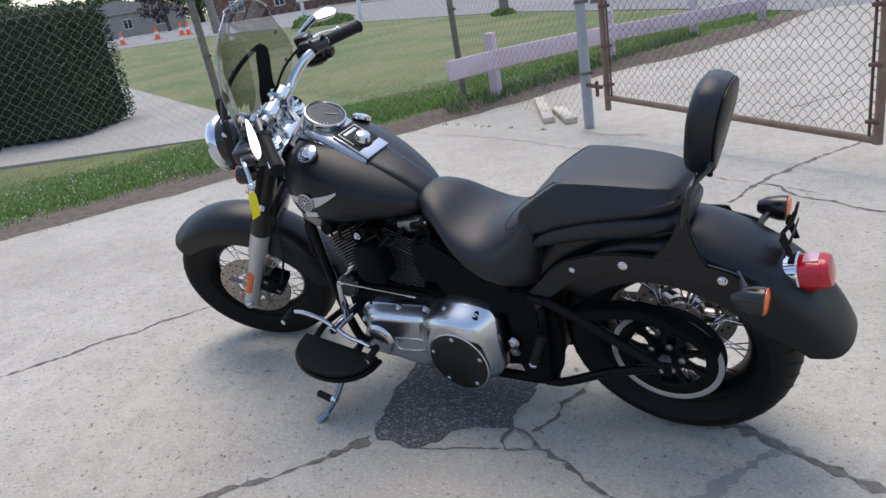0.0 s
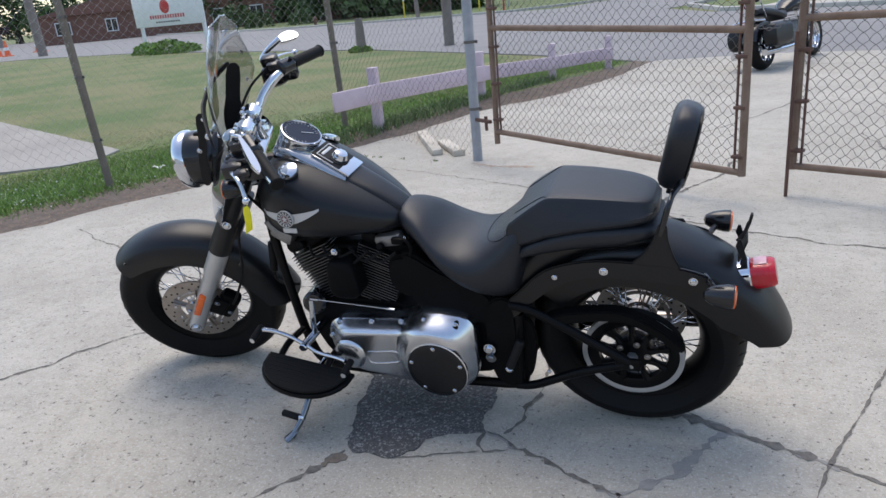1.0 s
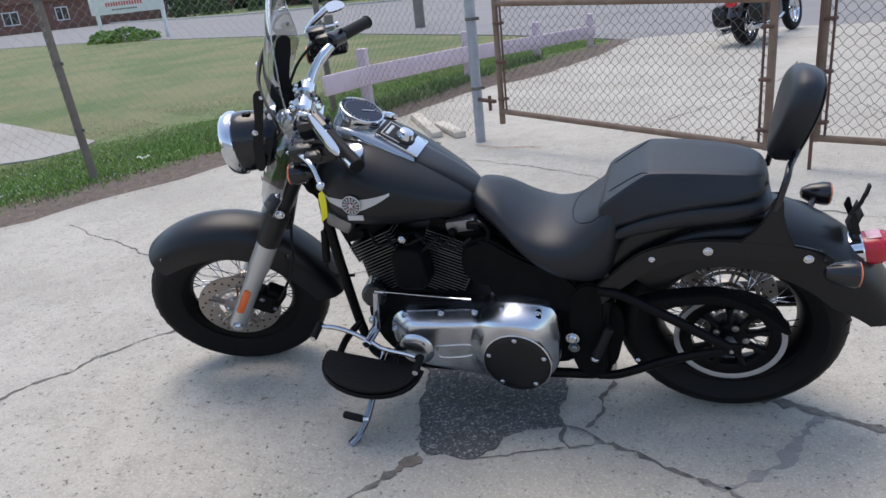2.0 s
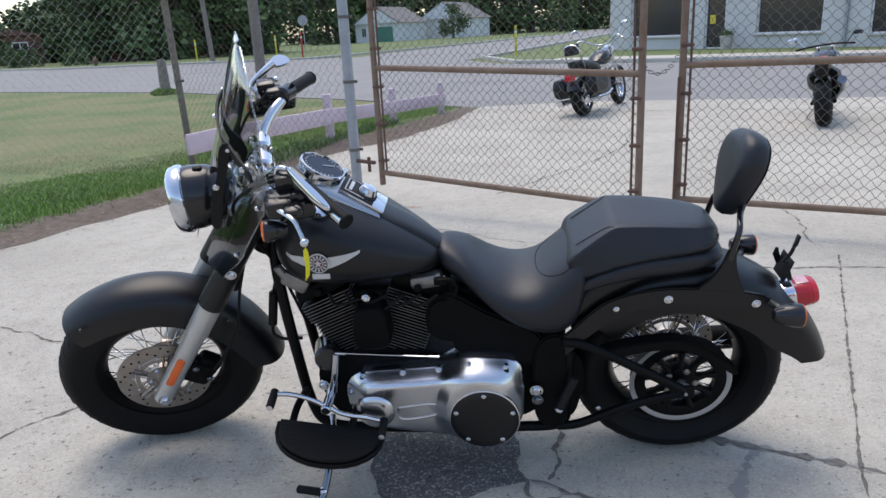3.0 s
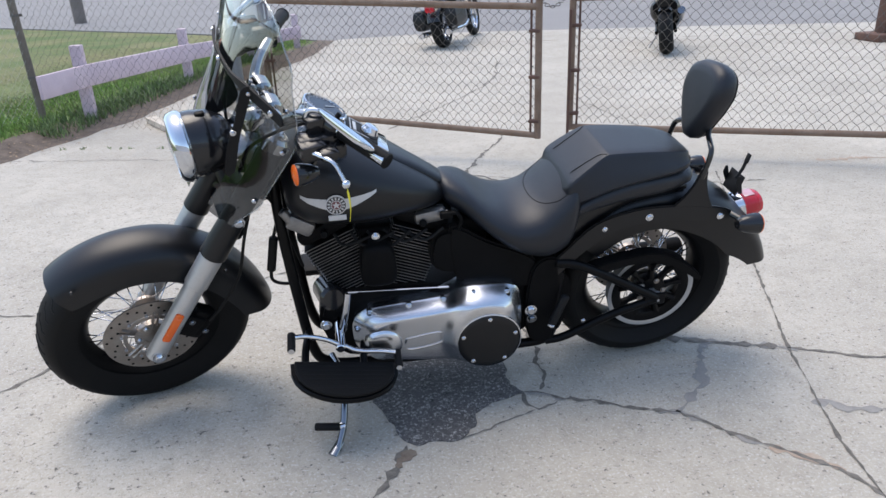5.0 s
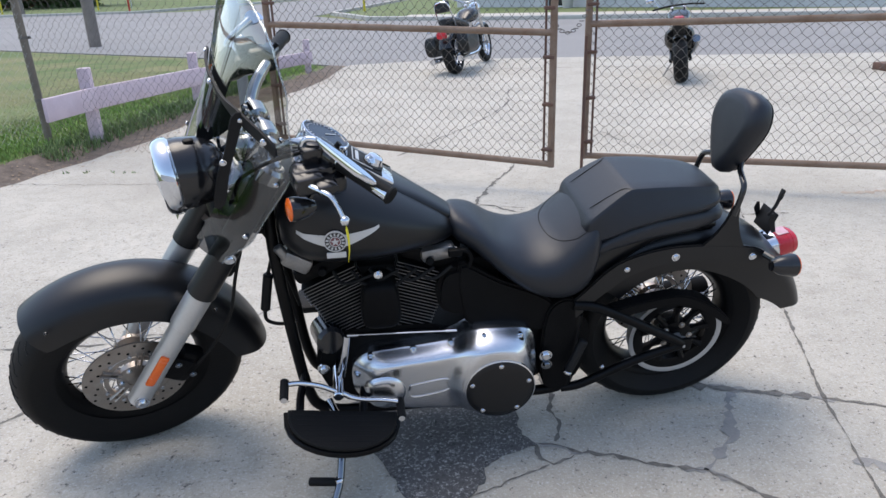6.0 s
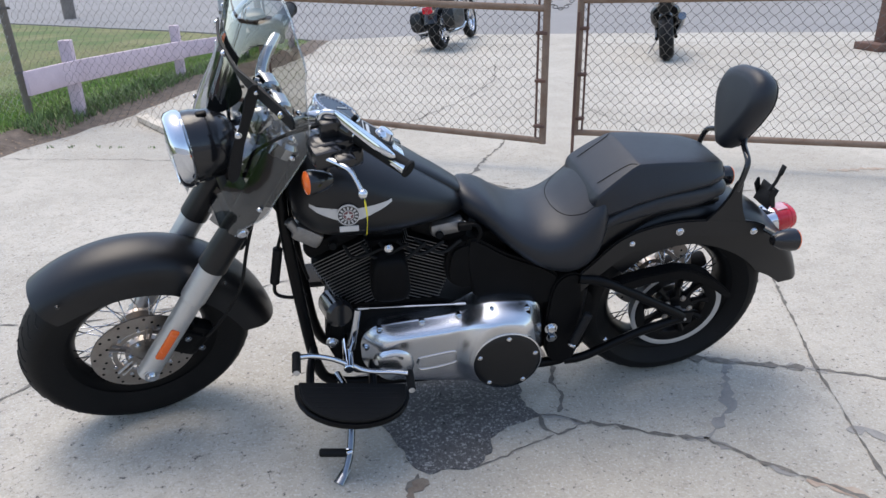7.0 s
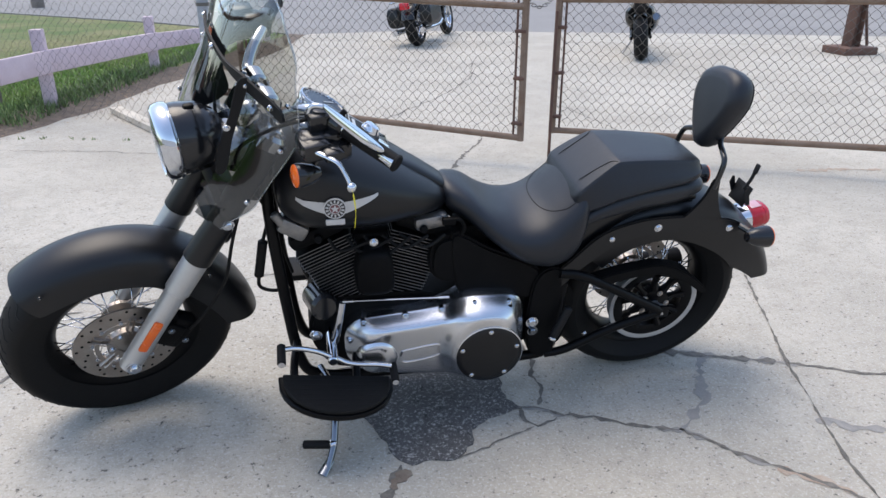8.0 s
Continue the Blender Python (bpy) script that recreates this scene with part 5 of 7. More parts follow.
part("stalk_head", add_box(shape(), (1.081, -0.026, 0.768), (0.007, 0.018, 0.032), 0.002, Euler((0, 0.2, 0)).to_matrix()), M["matte_black"], bracket)

bracket.location = (0.032, 0.02, -0.018)

# ---- frame, swingarm, belt guard ----
for s in (-1, 1):
    bm = add_tube(shape(), [(-0.41, s * 0.035, 0.86), (-0.405, s * 0.07, 0.70), (-0.385, s * 0.085, 0.45), (-0.36, s * 0.09, 0.24), (-0.31, s * 0.095, 0.165), (-0.15, s * 0.10, 0.15), (0.3, s * 0.10, 0.15), (0.45, s * 0.10, 0.18), (0.43, s * 0.11, 0.35), (0.42, s * 0.115, 0.5)], 0.017, 10)
    bp("frame_tube", bm, M["black_frame"], "black tubular frame")
    bm = add_tube(shape(), [(0.44, s * 0.135, 0.50), (0.53, s * 0.14, 0.478), (0.75, s * 0.145, 0.356), (0.80, s * 0.145, 0.325)], 0.0155, 10)
    add_tube(bm, [(0.43, s * 0.12, 0.17), (0.50, s * 0.13, 0.19), (0.65, s * 0.142, 0.27), (0.80, s * 0.145, 0.32)], 0.0145, 10)
    add_box(bm, (0.795, s * 0.147, 0.322), (0.075, 0.014, 0.044), 0.006)
    add_tube(bm, [(0.46, s * 0.12, 0.46), (0.44, s * 0.12, 0.19)], 0.018, 10, False)
    bp("swingarm", bm, M["black_frame"], "black triangular swingarm")
bm = shape()
guard_pts = [(0.55, 0.46), (0.60, 0.482), (0.69, 0.50), (0.78, 0.503), (0.87, 0.462), (0.945, 0.40), (0.95, 0.38), (0.93, 0.385), (0.86, 0.435), (0.78, 0.468), (0.69, 0.464), (0.60, 0.445)]
bp("belt_guard", add_plate(shape(), outline(guard_pts, 4), -0.146, -0.10, 0.004), M["engine_black"], "black belt guard")
bm = add_plate(shape(), outline([(0.42, 0.30), (0.44, 0.42), (0.49, 0.43), (0.51, 0.36), (0.50, 0.28), (0.48, 0.21), (0.44, 0.2)], 3), -0.112, -0.095, 0.004)
bp("belt_cover", bm, M["engine_black"], "black inner belt cover")
bm = add_plate(shape(), outline([(0.37, 0.20), (0.35, 0.33), (0.36, 0.47), (0.40, 0.52), (0.45, 0.50), (0.455, 0.33), (0.44, 0.19)], 3), -0.14, 0.1, 0.006)
bp("frame_casting", bm, M["engine_black"], "black frame casting behind the engine")
bm = add_tube(shape(), [(-0.36, 0, 0.86), (-0.1, 0, 0.80), (0.2, 0, 0.66), (0.42, 0, 0.55)], 0.03, 12)
add_cyl(bm, HEAD - AX * 0.12, HEAD + AX * 0.06, 0.035, 20)
bp("backbone", bm, M["black_frame"])

# ---- engine ----
CRANK = Vector((-0.12, 0, 0.30))
bm = add_plate(shape(), outline([(-0.32, 0.30), (-0.31, 0.40), (-0.24, 0.445), (0.0, 0.445), (0.10, 0.43), (0.36, 0.44), (0.38, 0.30), (0.33, 0.19), (0.0, 0.17), (-0.24, 0.18)], 4), -0.10, 0.13, 0.012)
bp("crankcase", bm, M["engine_black"], "black engine crankcase")


def cylinder(ang):
    d = Vector((math.sin(ang), 0, math.cos(ang)))
    rot = Matrix.Rotation(ang, 3, "Y")
    cyl = bp("cylinder", add_cyl(shape(), CRANK + d * 0.16, CRANK + d * 0.42, 0.062, 28), M["engine_black"], "black finned cylinder")
    for i in range(20):
        c = CRANK + d * (0.156 + i * 0.0108)
        w = 0.158 if i < 14 else 0.166
        part("fin", add_box(shape(), c, (w, w * 1.05, 0.0036), 0.0, rot), M["engine_black"], cyl)
        part("fin_edge", add_box(shape(), c, (w + 0.004, w * 1.05 + 0.004, 0.0022), 0.0, rot), M["fin_edge"], cyl, "bare metal fin edge")
    bm = add_box(shape(), CRANK + d * 0.395, (0.175, 0.17, 0.05), 0.02, rot)
    add_box(bm, CRANK + d * 0.435, (0.165, 0.15, 0.04), 0.018, rot)
    head = bp("rocker_box", bm, M["engine_black"], "black rocker cover")
    bm = shape()
    for a in (-0.06, 0.06):
        part("cover_bolt", bolt(shape(), CRANK + d * 0.44 + rot @ Vector((a, -0.076, 0)), (0, -1, 0), 0.006), M["chrome"], head)
    bm = add_cyl(shape(), CRANK + d * 0.39 + Vector((0, -0.085, 0)), CRANK + d * 0.39 + Vector((0, -0.115, 0.012)), 0.012, 12, 0.003)
    part("spark_plug_cap", bm, M["engine_black"], head)


cylinder(radians(-24))
cylinder(radians(21))
bm = add_loft(shape(), [[Vector((-0.125 + w * cx * (1.06 - 0.12 * cz), y, 0.560 + hgt * cz)) for cx, cz in
     [(math.copysign(abs(math.cos(a)) ** 0.55, math.cos(a)), math.copysign(abs(math.sin(a)) ** 0.55, math.sin(a))) for a in [2 * math.pi * i / 28 for i in range(28)]]]
     for y, w, hgt in ((-0.06, 0.052, 0.075), (-0.13, 0.052, 0.075), (-0.152, 0.048, 0.070), (-0.16, 0.034, 0.056))], 3)
bp("horn_cover", bm, M["engine_black"], "black waterfall horn cover")
b1 = bolt(shape(), (-0.128, -0.145, 0.668), (0, -1, 0), 0.008, 0.014)
add_lathe(b1, [(0.008, -0.004), (0.012, -0.004), (0.012, 0.004), (0.008, 0.004)], (-0.128, -0.146, 0.668), (0, 1, 0), 20, True)
bp("horn_nut", b1, M["chrome"], "chrome acorn nut")
bm = add_plate(shape(), outline([(0.04, 0.53), (0.05, 0.63), (0.12, 0.65), (0.17, 0.60), (0.17, 0.52), (0.10, 0.49)], 3), -0.125, -0.02, 0.012)
bp("intake_cover", bm, M["engine_black"], "black cover behind the rear cylinder")
for s in (-1, 1):
    bm = add_plate(shape(), outline([(0.10, 0.66), (0.22, 0.60), (0.36, 0.53), (0.385, 0.47), (0.35, 0.41), (0.20, 0.45), (0.12, 0.47)], 4), s * 0.10, s * 0.128, 0.008)
    bp("side_cover", bm, M["engine_black"], "matte black oil tank side cover")
bm = add_box(shape(), (0.0, 0, 0.60), (0.46, 0.13, 0.1), 0.02)
bp("induction", bm, M["engine_black"])

# primary drive cover
P_OUT = [(-0.222, 0.312), (-0.216, 0.366), (-0.18, 0.403), (-0.10, 0.414), (0.0, 0.421), (0.075, 0.430), (0.12, 0.452), (0.16, 0.464), (0.22, 0.466), (0.285, 0.454), (0.318, 0.42), (0.325, 0.34), (0.318, 0.25), (0.28, 0.190), (0.20, 0.173), (0.08, 0.178), (-0.06, 0.194), (-0.17, 0.218), (-0.212, 0.262)]
po = outline(P_OUT, 7)
pc = Vector((0.06, 0.312))


def cover_depth(x, z, k):
    """How far the casting stands out: rounded rim, a broad clutch dome, a dip between dome and front."""
    body = 0.150 + 0.054 * ease((1 - k) / 0.28) ** 0.65
    r = math.hypot((x - 0.207) * 1.04, (z - 0.308) * (0.86 if z > 0.308 else 1.0))
    return body + 0.033 * ease((0.166 - r) / 0.062)


bm = shape()
rings = [[bm.verts.new((x, -0.09, h)) for x, h in po]]
for k in [1.0, 0.985, 0.965, 0.94, 0.91, 0.88, 0.85] + [0.85 - 0.05 * i for i in range(1, 17)]:
    rings.append([bm.verts.new((pc.x + (x - pc.x) * k, -cover_depth(pc.x + (x - pc.x) * k, pc.y + (h - pc.y) * k, k), pc.y + (h - pc.y) * k)) for x, h in po])
skin(bm, rings)
# small front boss, pressed rib
add_lathe(bm, [(0.064, -0.185), (0.058, -0.205), (0.046, -0.213), (0.028, -0.216), (0.0, -0.217)], (-0.128, 0, 0.296), (0, 1, 0), 32)
add_tube(bm, [(-0.055, -0.203, 0.312), (0.05, -0.203, 0.325), (0.065, -0.203, 0.298), (0.04, -0.203, 0.280), (-0.045, -0.203, 0.268), (-0.06, -0.203, 0.29), (-0.055, -0.203, 0.312)], 0.0045, 8)
primary = bp("primary_cover", bm, M["brushed"], "brushed aluminium primary drive cover")
bm = add_lathe(shape(), [(0.0, -0.243), (0.08, -0.243), (0.096, -0.241), (0.102, -0.236), (0.102, -0.23)], (0.205, 0, 0.295), (0, 1, 0), 56)
derby = part("derby_cover", bm, M["black_satin"], primary, "round black clutch cover")
bm = add_lathe(shape(), [(0.1015, -0.23), (0.1055, -0.23), (0.1055, -0.238), (0.1015, -0.24)], (0.205, 0, 0.295), (0, 1, 0), 56, True)
part("cover_ring", bm, M["brushed"], primary)
for i in range(5):
    a = radians(90 + 72 * i)
    part("derby_bolt", bolt(shape(), (0.205 + 0.088 * math.cos(a), -0.242, 0.295 + 0.088 * math.sin(a)), (0, -1, 0), 0.0052, 0.005), M["chrome"], primary)
for x, h in ((-0.165, 0.398), (-0.04, 0.410), (0.07, 0.420), (0.165, 0.448), (0.27, 0.440), (-0.208, 0.34)):
    out = 0.028 if x > 0.1 else 0.008
    b1 = add_cyl(shape(), (x, -0.145, h), (x, -0.158 - out, h), 0.0105, 14, 0.003)
    bolt(b1, (x, -0.158 - out, h), (0, -1, 0), 0.006, 0.006)
    part("cover_bolt", b1, M["chrome"], primary)
    # no hollow is cut: a black block carries the recess's shade as colour
    if x > 0.1:
        part("recess_shade", add_box(shape(), (x, -0.188, h - 0.012), (0.021, 0.016, 0.030), 0.007), M["engine_black"], primary, "black block for the shade in a bolt recess")
bp("engine_bolt", bolt(shape(), (0.362, -0.15, 0.335), (0, -1, 0), 0.014, 0.014), M["chrome"], "chrome bolt")
bp("engine_bolt", bolt(shape(), (-0.305, -0.11, 0.33), (0, -1, 0), 0.013, 0.014), M["chrome"], "chrome bolt")
bm = add_cyl(shape(), (0.474, -0.165, 0.388), (0.43, -0.175, 0.285), 0.014, 16, 0.004)
peg = bp("passenger_peg", bm, M["matte_black"], "folded black passenger foot peg")
part("peg_end", add_cyl(shape(), (0.43, -0.175, 0.285), (0.426, -0.176, 0.276), 0.0135, 16, 0.002), M["brushed"], peg)
bp("swingarm_bolt", bolt(shape(), (0.365, -0.155, 0.304), (0, -1, 0), 0.012, 0.014), M["dark_chrome"], "chrome bolt")
bp("lower_bolt", bolt(shape(), (0.55, -0.146, 0.262), (0, -1, 0), 0.005, 0.006), M["chrome"])
# oil filter and regulator ahead of the engine
bm = add_cyl(shape(), (-0.300, -0.02, 0.42), (-0.272, -0.135, 0.445), 0.042, 28, 0.010)
bp("oil_filter", bm, M["black_gloss"], "black oil filter")
bm = add_cyl(shape(), (-0.455, -0.06, 0.525), (-0.432, -0.06, 0.645), 0.014, 14, 0.004)
add_tube(bm, [(-0.432, -0.06, 0.645), (-0.41, -0.055, 0.72), (-0.40, -0.05, 0.80)], 0.005, 8)
add_tube(bm, [(-0.455, -0.06, 0.53), (-0.455, -0.06, 0.49), (-0.42, -0.06, 0.472), (-0.37, -0.05, 0.468)], 0.0055, 8)
bp("wiring_plug", bm, M["rubber"], "black wiring connector and cable")
# front head chrome piece under the tank
bm = add_box(shape(), (-0.345, -0.08, 0.70), (0.085, 0.07, 0.05), 0.014, Euler((0, 0.55, 0)).to_matrix())
add_cyl(bm, (-0.392, -0.10, 0.752), (-0.37, -0.10, 0.715), 0.014, 14, 0.003)
bp("coil_cover", bm, M["cast_grey"], "metal ignition cover under the tank")
bm = add_box(shape(), (0.045, -0.075, 0.685), (0.10, 0.05, 0.045), 0.016, Euler((0, -0.15, 0)).to_matrix())
bp("rear_head_cover", bm, M["cast_grey"], "bare metal rear head cover")
bm = add_tube(shape(), [(0.085, -0.11, 0.70), (0.12, -0.12, 0.705), (0.135, -0.12, 0.68), (0.125, -0.12, 0.645)], 0.006, 8)
add_box(bm, (0.09, -0.115, 0.70), (0.04, 0.02, 0.022), 0.005)
bp("petcock", bm, M["engine_black"], "black fuel valve")
bm = shape()
for k in range(5):
    r = random.Random(60 + k)
    add_tube(bm, [(-0.25 + 0.05 * k, -0.10, 0.66), (-0.22 + 0.06 * k, -0.125, 0.645 - r.uniform(0, 0.04)), (-0.12 + 0.05 * k, -0.12, 0.66)], 0.005, 7)
bp("ignition_cable", bm, M["rubber"], "black plug cables")

# ---- tank, dash ----
TS = ((-0.385, 0.085, 0.895, 0.765, 2.2), (-0.37, 0.135, 0.935, 0.728, 2.4), (-0.31, 0.188, 0.968, 0.70, 2.6), (-0.23, 0.207, 0.965, 0.694, 2.6), (-0.13, 0.196, 0.916, 0.695, 2.5), (-0.03, 0.158, 0.856, 0.70, 2.4), (0.05, 0.108, 0.803, 0.705, 2.3), (0.095, 0.06, 0.765, 0.715, 2.2), (0.105, 0.03, 0.748, 0.728, 2.0))
bm = add_loft(shape(), [sec(x, w, t, b, 40, e) for x, w, t, b, e in TS], 6)
tank = bp("fuel_tank", bm, M["black_satin"], "matte black teardrop fuel tank")
bm = add_loft(shape(), [sec(x, w, t, b, 24, 3.2) for x, w, t, b in ((-0.33, 0.03, 0.985, 0.94), (-0.315, 0.068, 1.0, 0.94), (-0.25, 0.085, 0.998, 0.93), (-0.19, 0.080, 0.966, 0.90), (-0.13, 0.072, 0.927, 0.87), (-0.07, 0.064, 0.888, 0.84), (0.0, 0.056, 0.848, 0.80), (0.05, 0.050, 0.815, 0.77), (0.085, 0.044, 0.79, 0.75), (0.104, 0.03, 0.772, 0.745))], 5)
dash = bp("dash_console", bm, M["black_satin"], "dash console along the tank")
dn = Vector((0.50, 0, 0.866)).normalized()
sc = Vector((-0.242, 0, 1.017))
bm = add_lathe(shape(), [(0.066, -0.012), (0.068, 0.0), (0.068, 0.006), (0.0665, 0.010), (0.063, 0.011), (0.0615, 0.006)], sc, dn, 44)
part("speedometer_ring", bm, M["chrome"], dash, "chrome speedometer ring")
bm = add_lathe(shape(), [(0.072, -0.07), (0.067, -0.03), (0.0655, -0.011)], sc, dn, 40)
part("gauge_bucket", bm, M["satin_chrome"], dash, "chrome gauge housing")
bm = add_loft(shape(), [sec(x, w, t, b, 24, 3.2) for x, w, t, b in ((-0.331, 0.031, 0.9865, 0.94), (-0.316, 0.0695, 1.0015, 0.94), (-0.25, 0.0865, 0.9995, 0.93), (-0.19, 0.0815, 0.9675, 0.90), (-0.13, 0.0735, 0.9285, 0.87), (-0.085, 0.0675, 0.8995, 0.85), (-0.078, 0.066, 0.8945, 0.845))], 5)
part("console_shell", bm, M["satin_chrome"], dash, "chrome upper shell of the console")
bm = add_lathe(shape(), [(0.0, 0.007), (0.062, 0.007), (0.062, 0.003)], sc, dn, 44)
part("dial", bm, M["gauge"], dash, "dark grey speedometer dial")
a_, b_ = frame_of(dn)
bm = shape()
for i in range(23):
    t = radians(-135 + i * 270 / 22)
    u = b_ * math.cos(t) + a_ * math.sin(t)
    p = sc + dn * 0.0085
    add_tube(bm, [p + u * 0.049, p + u * 0.055], 0.0006, 4, False)
add_tube(bm, [sc + dn * 0.009, sc + dn * 0.009 - (b_ * 0.7 + a_ * 0.7) * 0.042], 0.0014, 5, False)
part("dial_marks", bm, M["white_paint"], dash)
# chrome lower plate with the ignition switch
pm = Matrix.Translation((-0.128, 0, 0.929)) @ Matrix.Rotation(math.atan2(0.078, 0.12), 4, "Y")
bm = add_box(shape(), (0, 0, 0), (0.14, 0.112, 0.012), 0.004)
bmesh.ops.transform(bm, matrix=pm, verts=bm.verts)
plate = part("dash_plate", bm, M["chrome"], dash, "chrome dash plate")
bm = add_box(shape(), (-0.020, 0, 0.0065), (0.104, 0.106, 0.003), 0.001)
bmesh.ops.transform(bm, matrix=pm, verts=bm.verts)
part("dash_inlay", bm, M["matte_black"], plate, "black dash inlay")
for c, sz in (((-0.058, 0, 0.0085), (0.003, 0.084, 0.002)), ((-0.028, -0.042, 0.0085), (0.06, 0.003, 0.002)), ((-0.028, 0.042, 0.0085), (0.06, 0.003, 0.002)), ((-0.044, 0, 0.0085), (0.010, 0.060, 0.002))):
    bm = add_box(shape(), c, sz, 0.0005)
    bmesh.ops.transform(bm, matrix=pm, verts=bm.verts)
    part("inlay_line", bm, M["silver_print"], plate, "thin silver inlay line")
bm = add_lathe(shape(), [(0.043, 0.0085), (0.041, 0.0115), (0.0, 0.0115)], (0, 0, 0), (0, 0, 1), 28)
bmesh.ops.transform(bm, matrix=pm @ Matrix.Translation((0.006, 0, 0)) @ Matrix.Diagonal((0.72, 0.95, 1, 1)), verts=bm.verts)
part("switch_surround", bm, M["matte_black"], plate)
bm = add_lathe(shape(), [(0.027, 0.006), (0.027, 0.014), (0.024, 0.018), (0.021, 0.028), (0.012, 0.032), (0.0, 0.032)], (0, 0, 0), (0, 0, 1), 28)
bmesh.ops.transform(bm, matrix=pm @ Matrix.Translation((0.004, 0, 0.002)), verts=bm.verts)
part("ignition_switch", bm, M["chrome"], plate, "chrome ignition knob")
for s in (-1, 1):
    c = Vector((-0.225, s * 0.142, 0.948))
    n_ = Vector((0.1, s * 0.5, 0.86)).normalized()
    bm = add_lathe(shape(), [(0.031, -0.006), (0.033, 0.002), (0.032, 0.008), (0.022, 0.013), (0.0, 0.015)], c, n_, 32)
    bp("fuel_cap", bm, M["chrome"], "chrome fuel cap")


def tank_side(x, h, s=-1, lift=0.0015):
    """The point of the tank's skin at x, h on one side."""
    for (x0, w0, t0, b0, e0), (x1, w1, t1, b1, e1) in zip(TS, TS[1:]):
        if x0 <= x <= x1:
            k = (x - x0) / (x1 - x0)
            w, t, b, e = (p + (q - p) * k for p, q in ((w0, w1), (t0, t1), (b0, b1), (e0, e1)))
    v = min(1, abs((h - (t + b) / 2) / ((t - b) / 2)))
    return Vector((x, s * (w * (1 - v ** e) ** (1 / e) + lift + 0.003), h))


# winged tank badge: plain shapes only
def badge(s):
    bm = shape()
    for sg in (-1, 1):
        top, low = [], []
        for i in range(9):
            t = i / 8
            x = -0.232 + sg * (0.02 + t * 0.094)
            top.append(bm.verts.new(tank_side(x, 0.832 + 0.008 * t * t + (0.0 if sg < 0 else 0.004 * t), s)))
            low.append(bm.verts.new(tank_side(x, 0.797 + 0.040 * t ** 1.3, s)))
        for i in range(8):
            bm.faces.new((top[i], top[i + 1], low[i + 1], low[i]))
    ob = bp("tank_badge", bm, M["silver_print"], "silver winged tank badge")
    c = tank_side(-0.232, 0.818, s)
    n_ = Vector((0, s, 0.0))
    for nm, prof, mt in (("badge_disc", [(0.0, 0.0045), (0.0285, 0.0045), (0.029, 0.0)], "dark_print"), ("badge_ring", [(0.029, 0.0), (0.029, 0.0055), (0.0265, 0.0055), (0.0265, 0.0)], "silver_print"),
                         ("badge_ring", [(0.0145, 0.004), (0.0145, 0.006), (0.0128, 0.006), (0.0128, 0.004)], "silver_print"), ("badge_core", [(0.0, 0.0055), (0.0145, 0.0055)], "maroon")):
        part(nm, add_lathe(shape(), prof, c, n_, 32), M[mt], ob)
    bm = shape()
    for i in range(14):
        a = 2 * math.pi * (i + 0.5) / 14
        q = c + Vector((math.cos(a) * 0.0205, s * 0.0055, math.sin(a) * 0.0205))
        add_box(bm, q, (0.004, 0.002, 0.0075), 0.0, Matrix.Rotation(-a + math.pi / 2, 3, "Y"))
    part("badge_mark", bm, M["silver_print"], ob)
    bm = shape()
    star = [bm.verts.new(c + Vector(((0.0125 if i % 2 == 0 else 0.005) * math.sin(i * math.pi / 5), s * 0.0066, (0.0125 if i % 2 == 0 else 0.005) * math.cos(i * math.pi / 5)))) for i in range(10)]
    bm.faces.new(star)
    part("badge_star", bm, M["silver_print"], ob)
    bm = add_box(shape(), tank_side(-0.232, 0.772, s) + Vector((0, s * 0.001, 0)), (0.05, 0.004, 0.017), 0.0015)
    part("badge_banner", bm, M["silver_print"], ob)


for s in (-1, 1):
    badge(s)
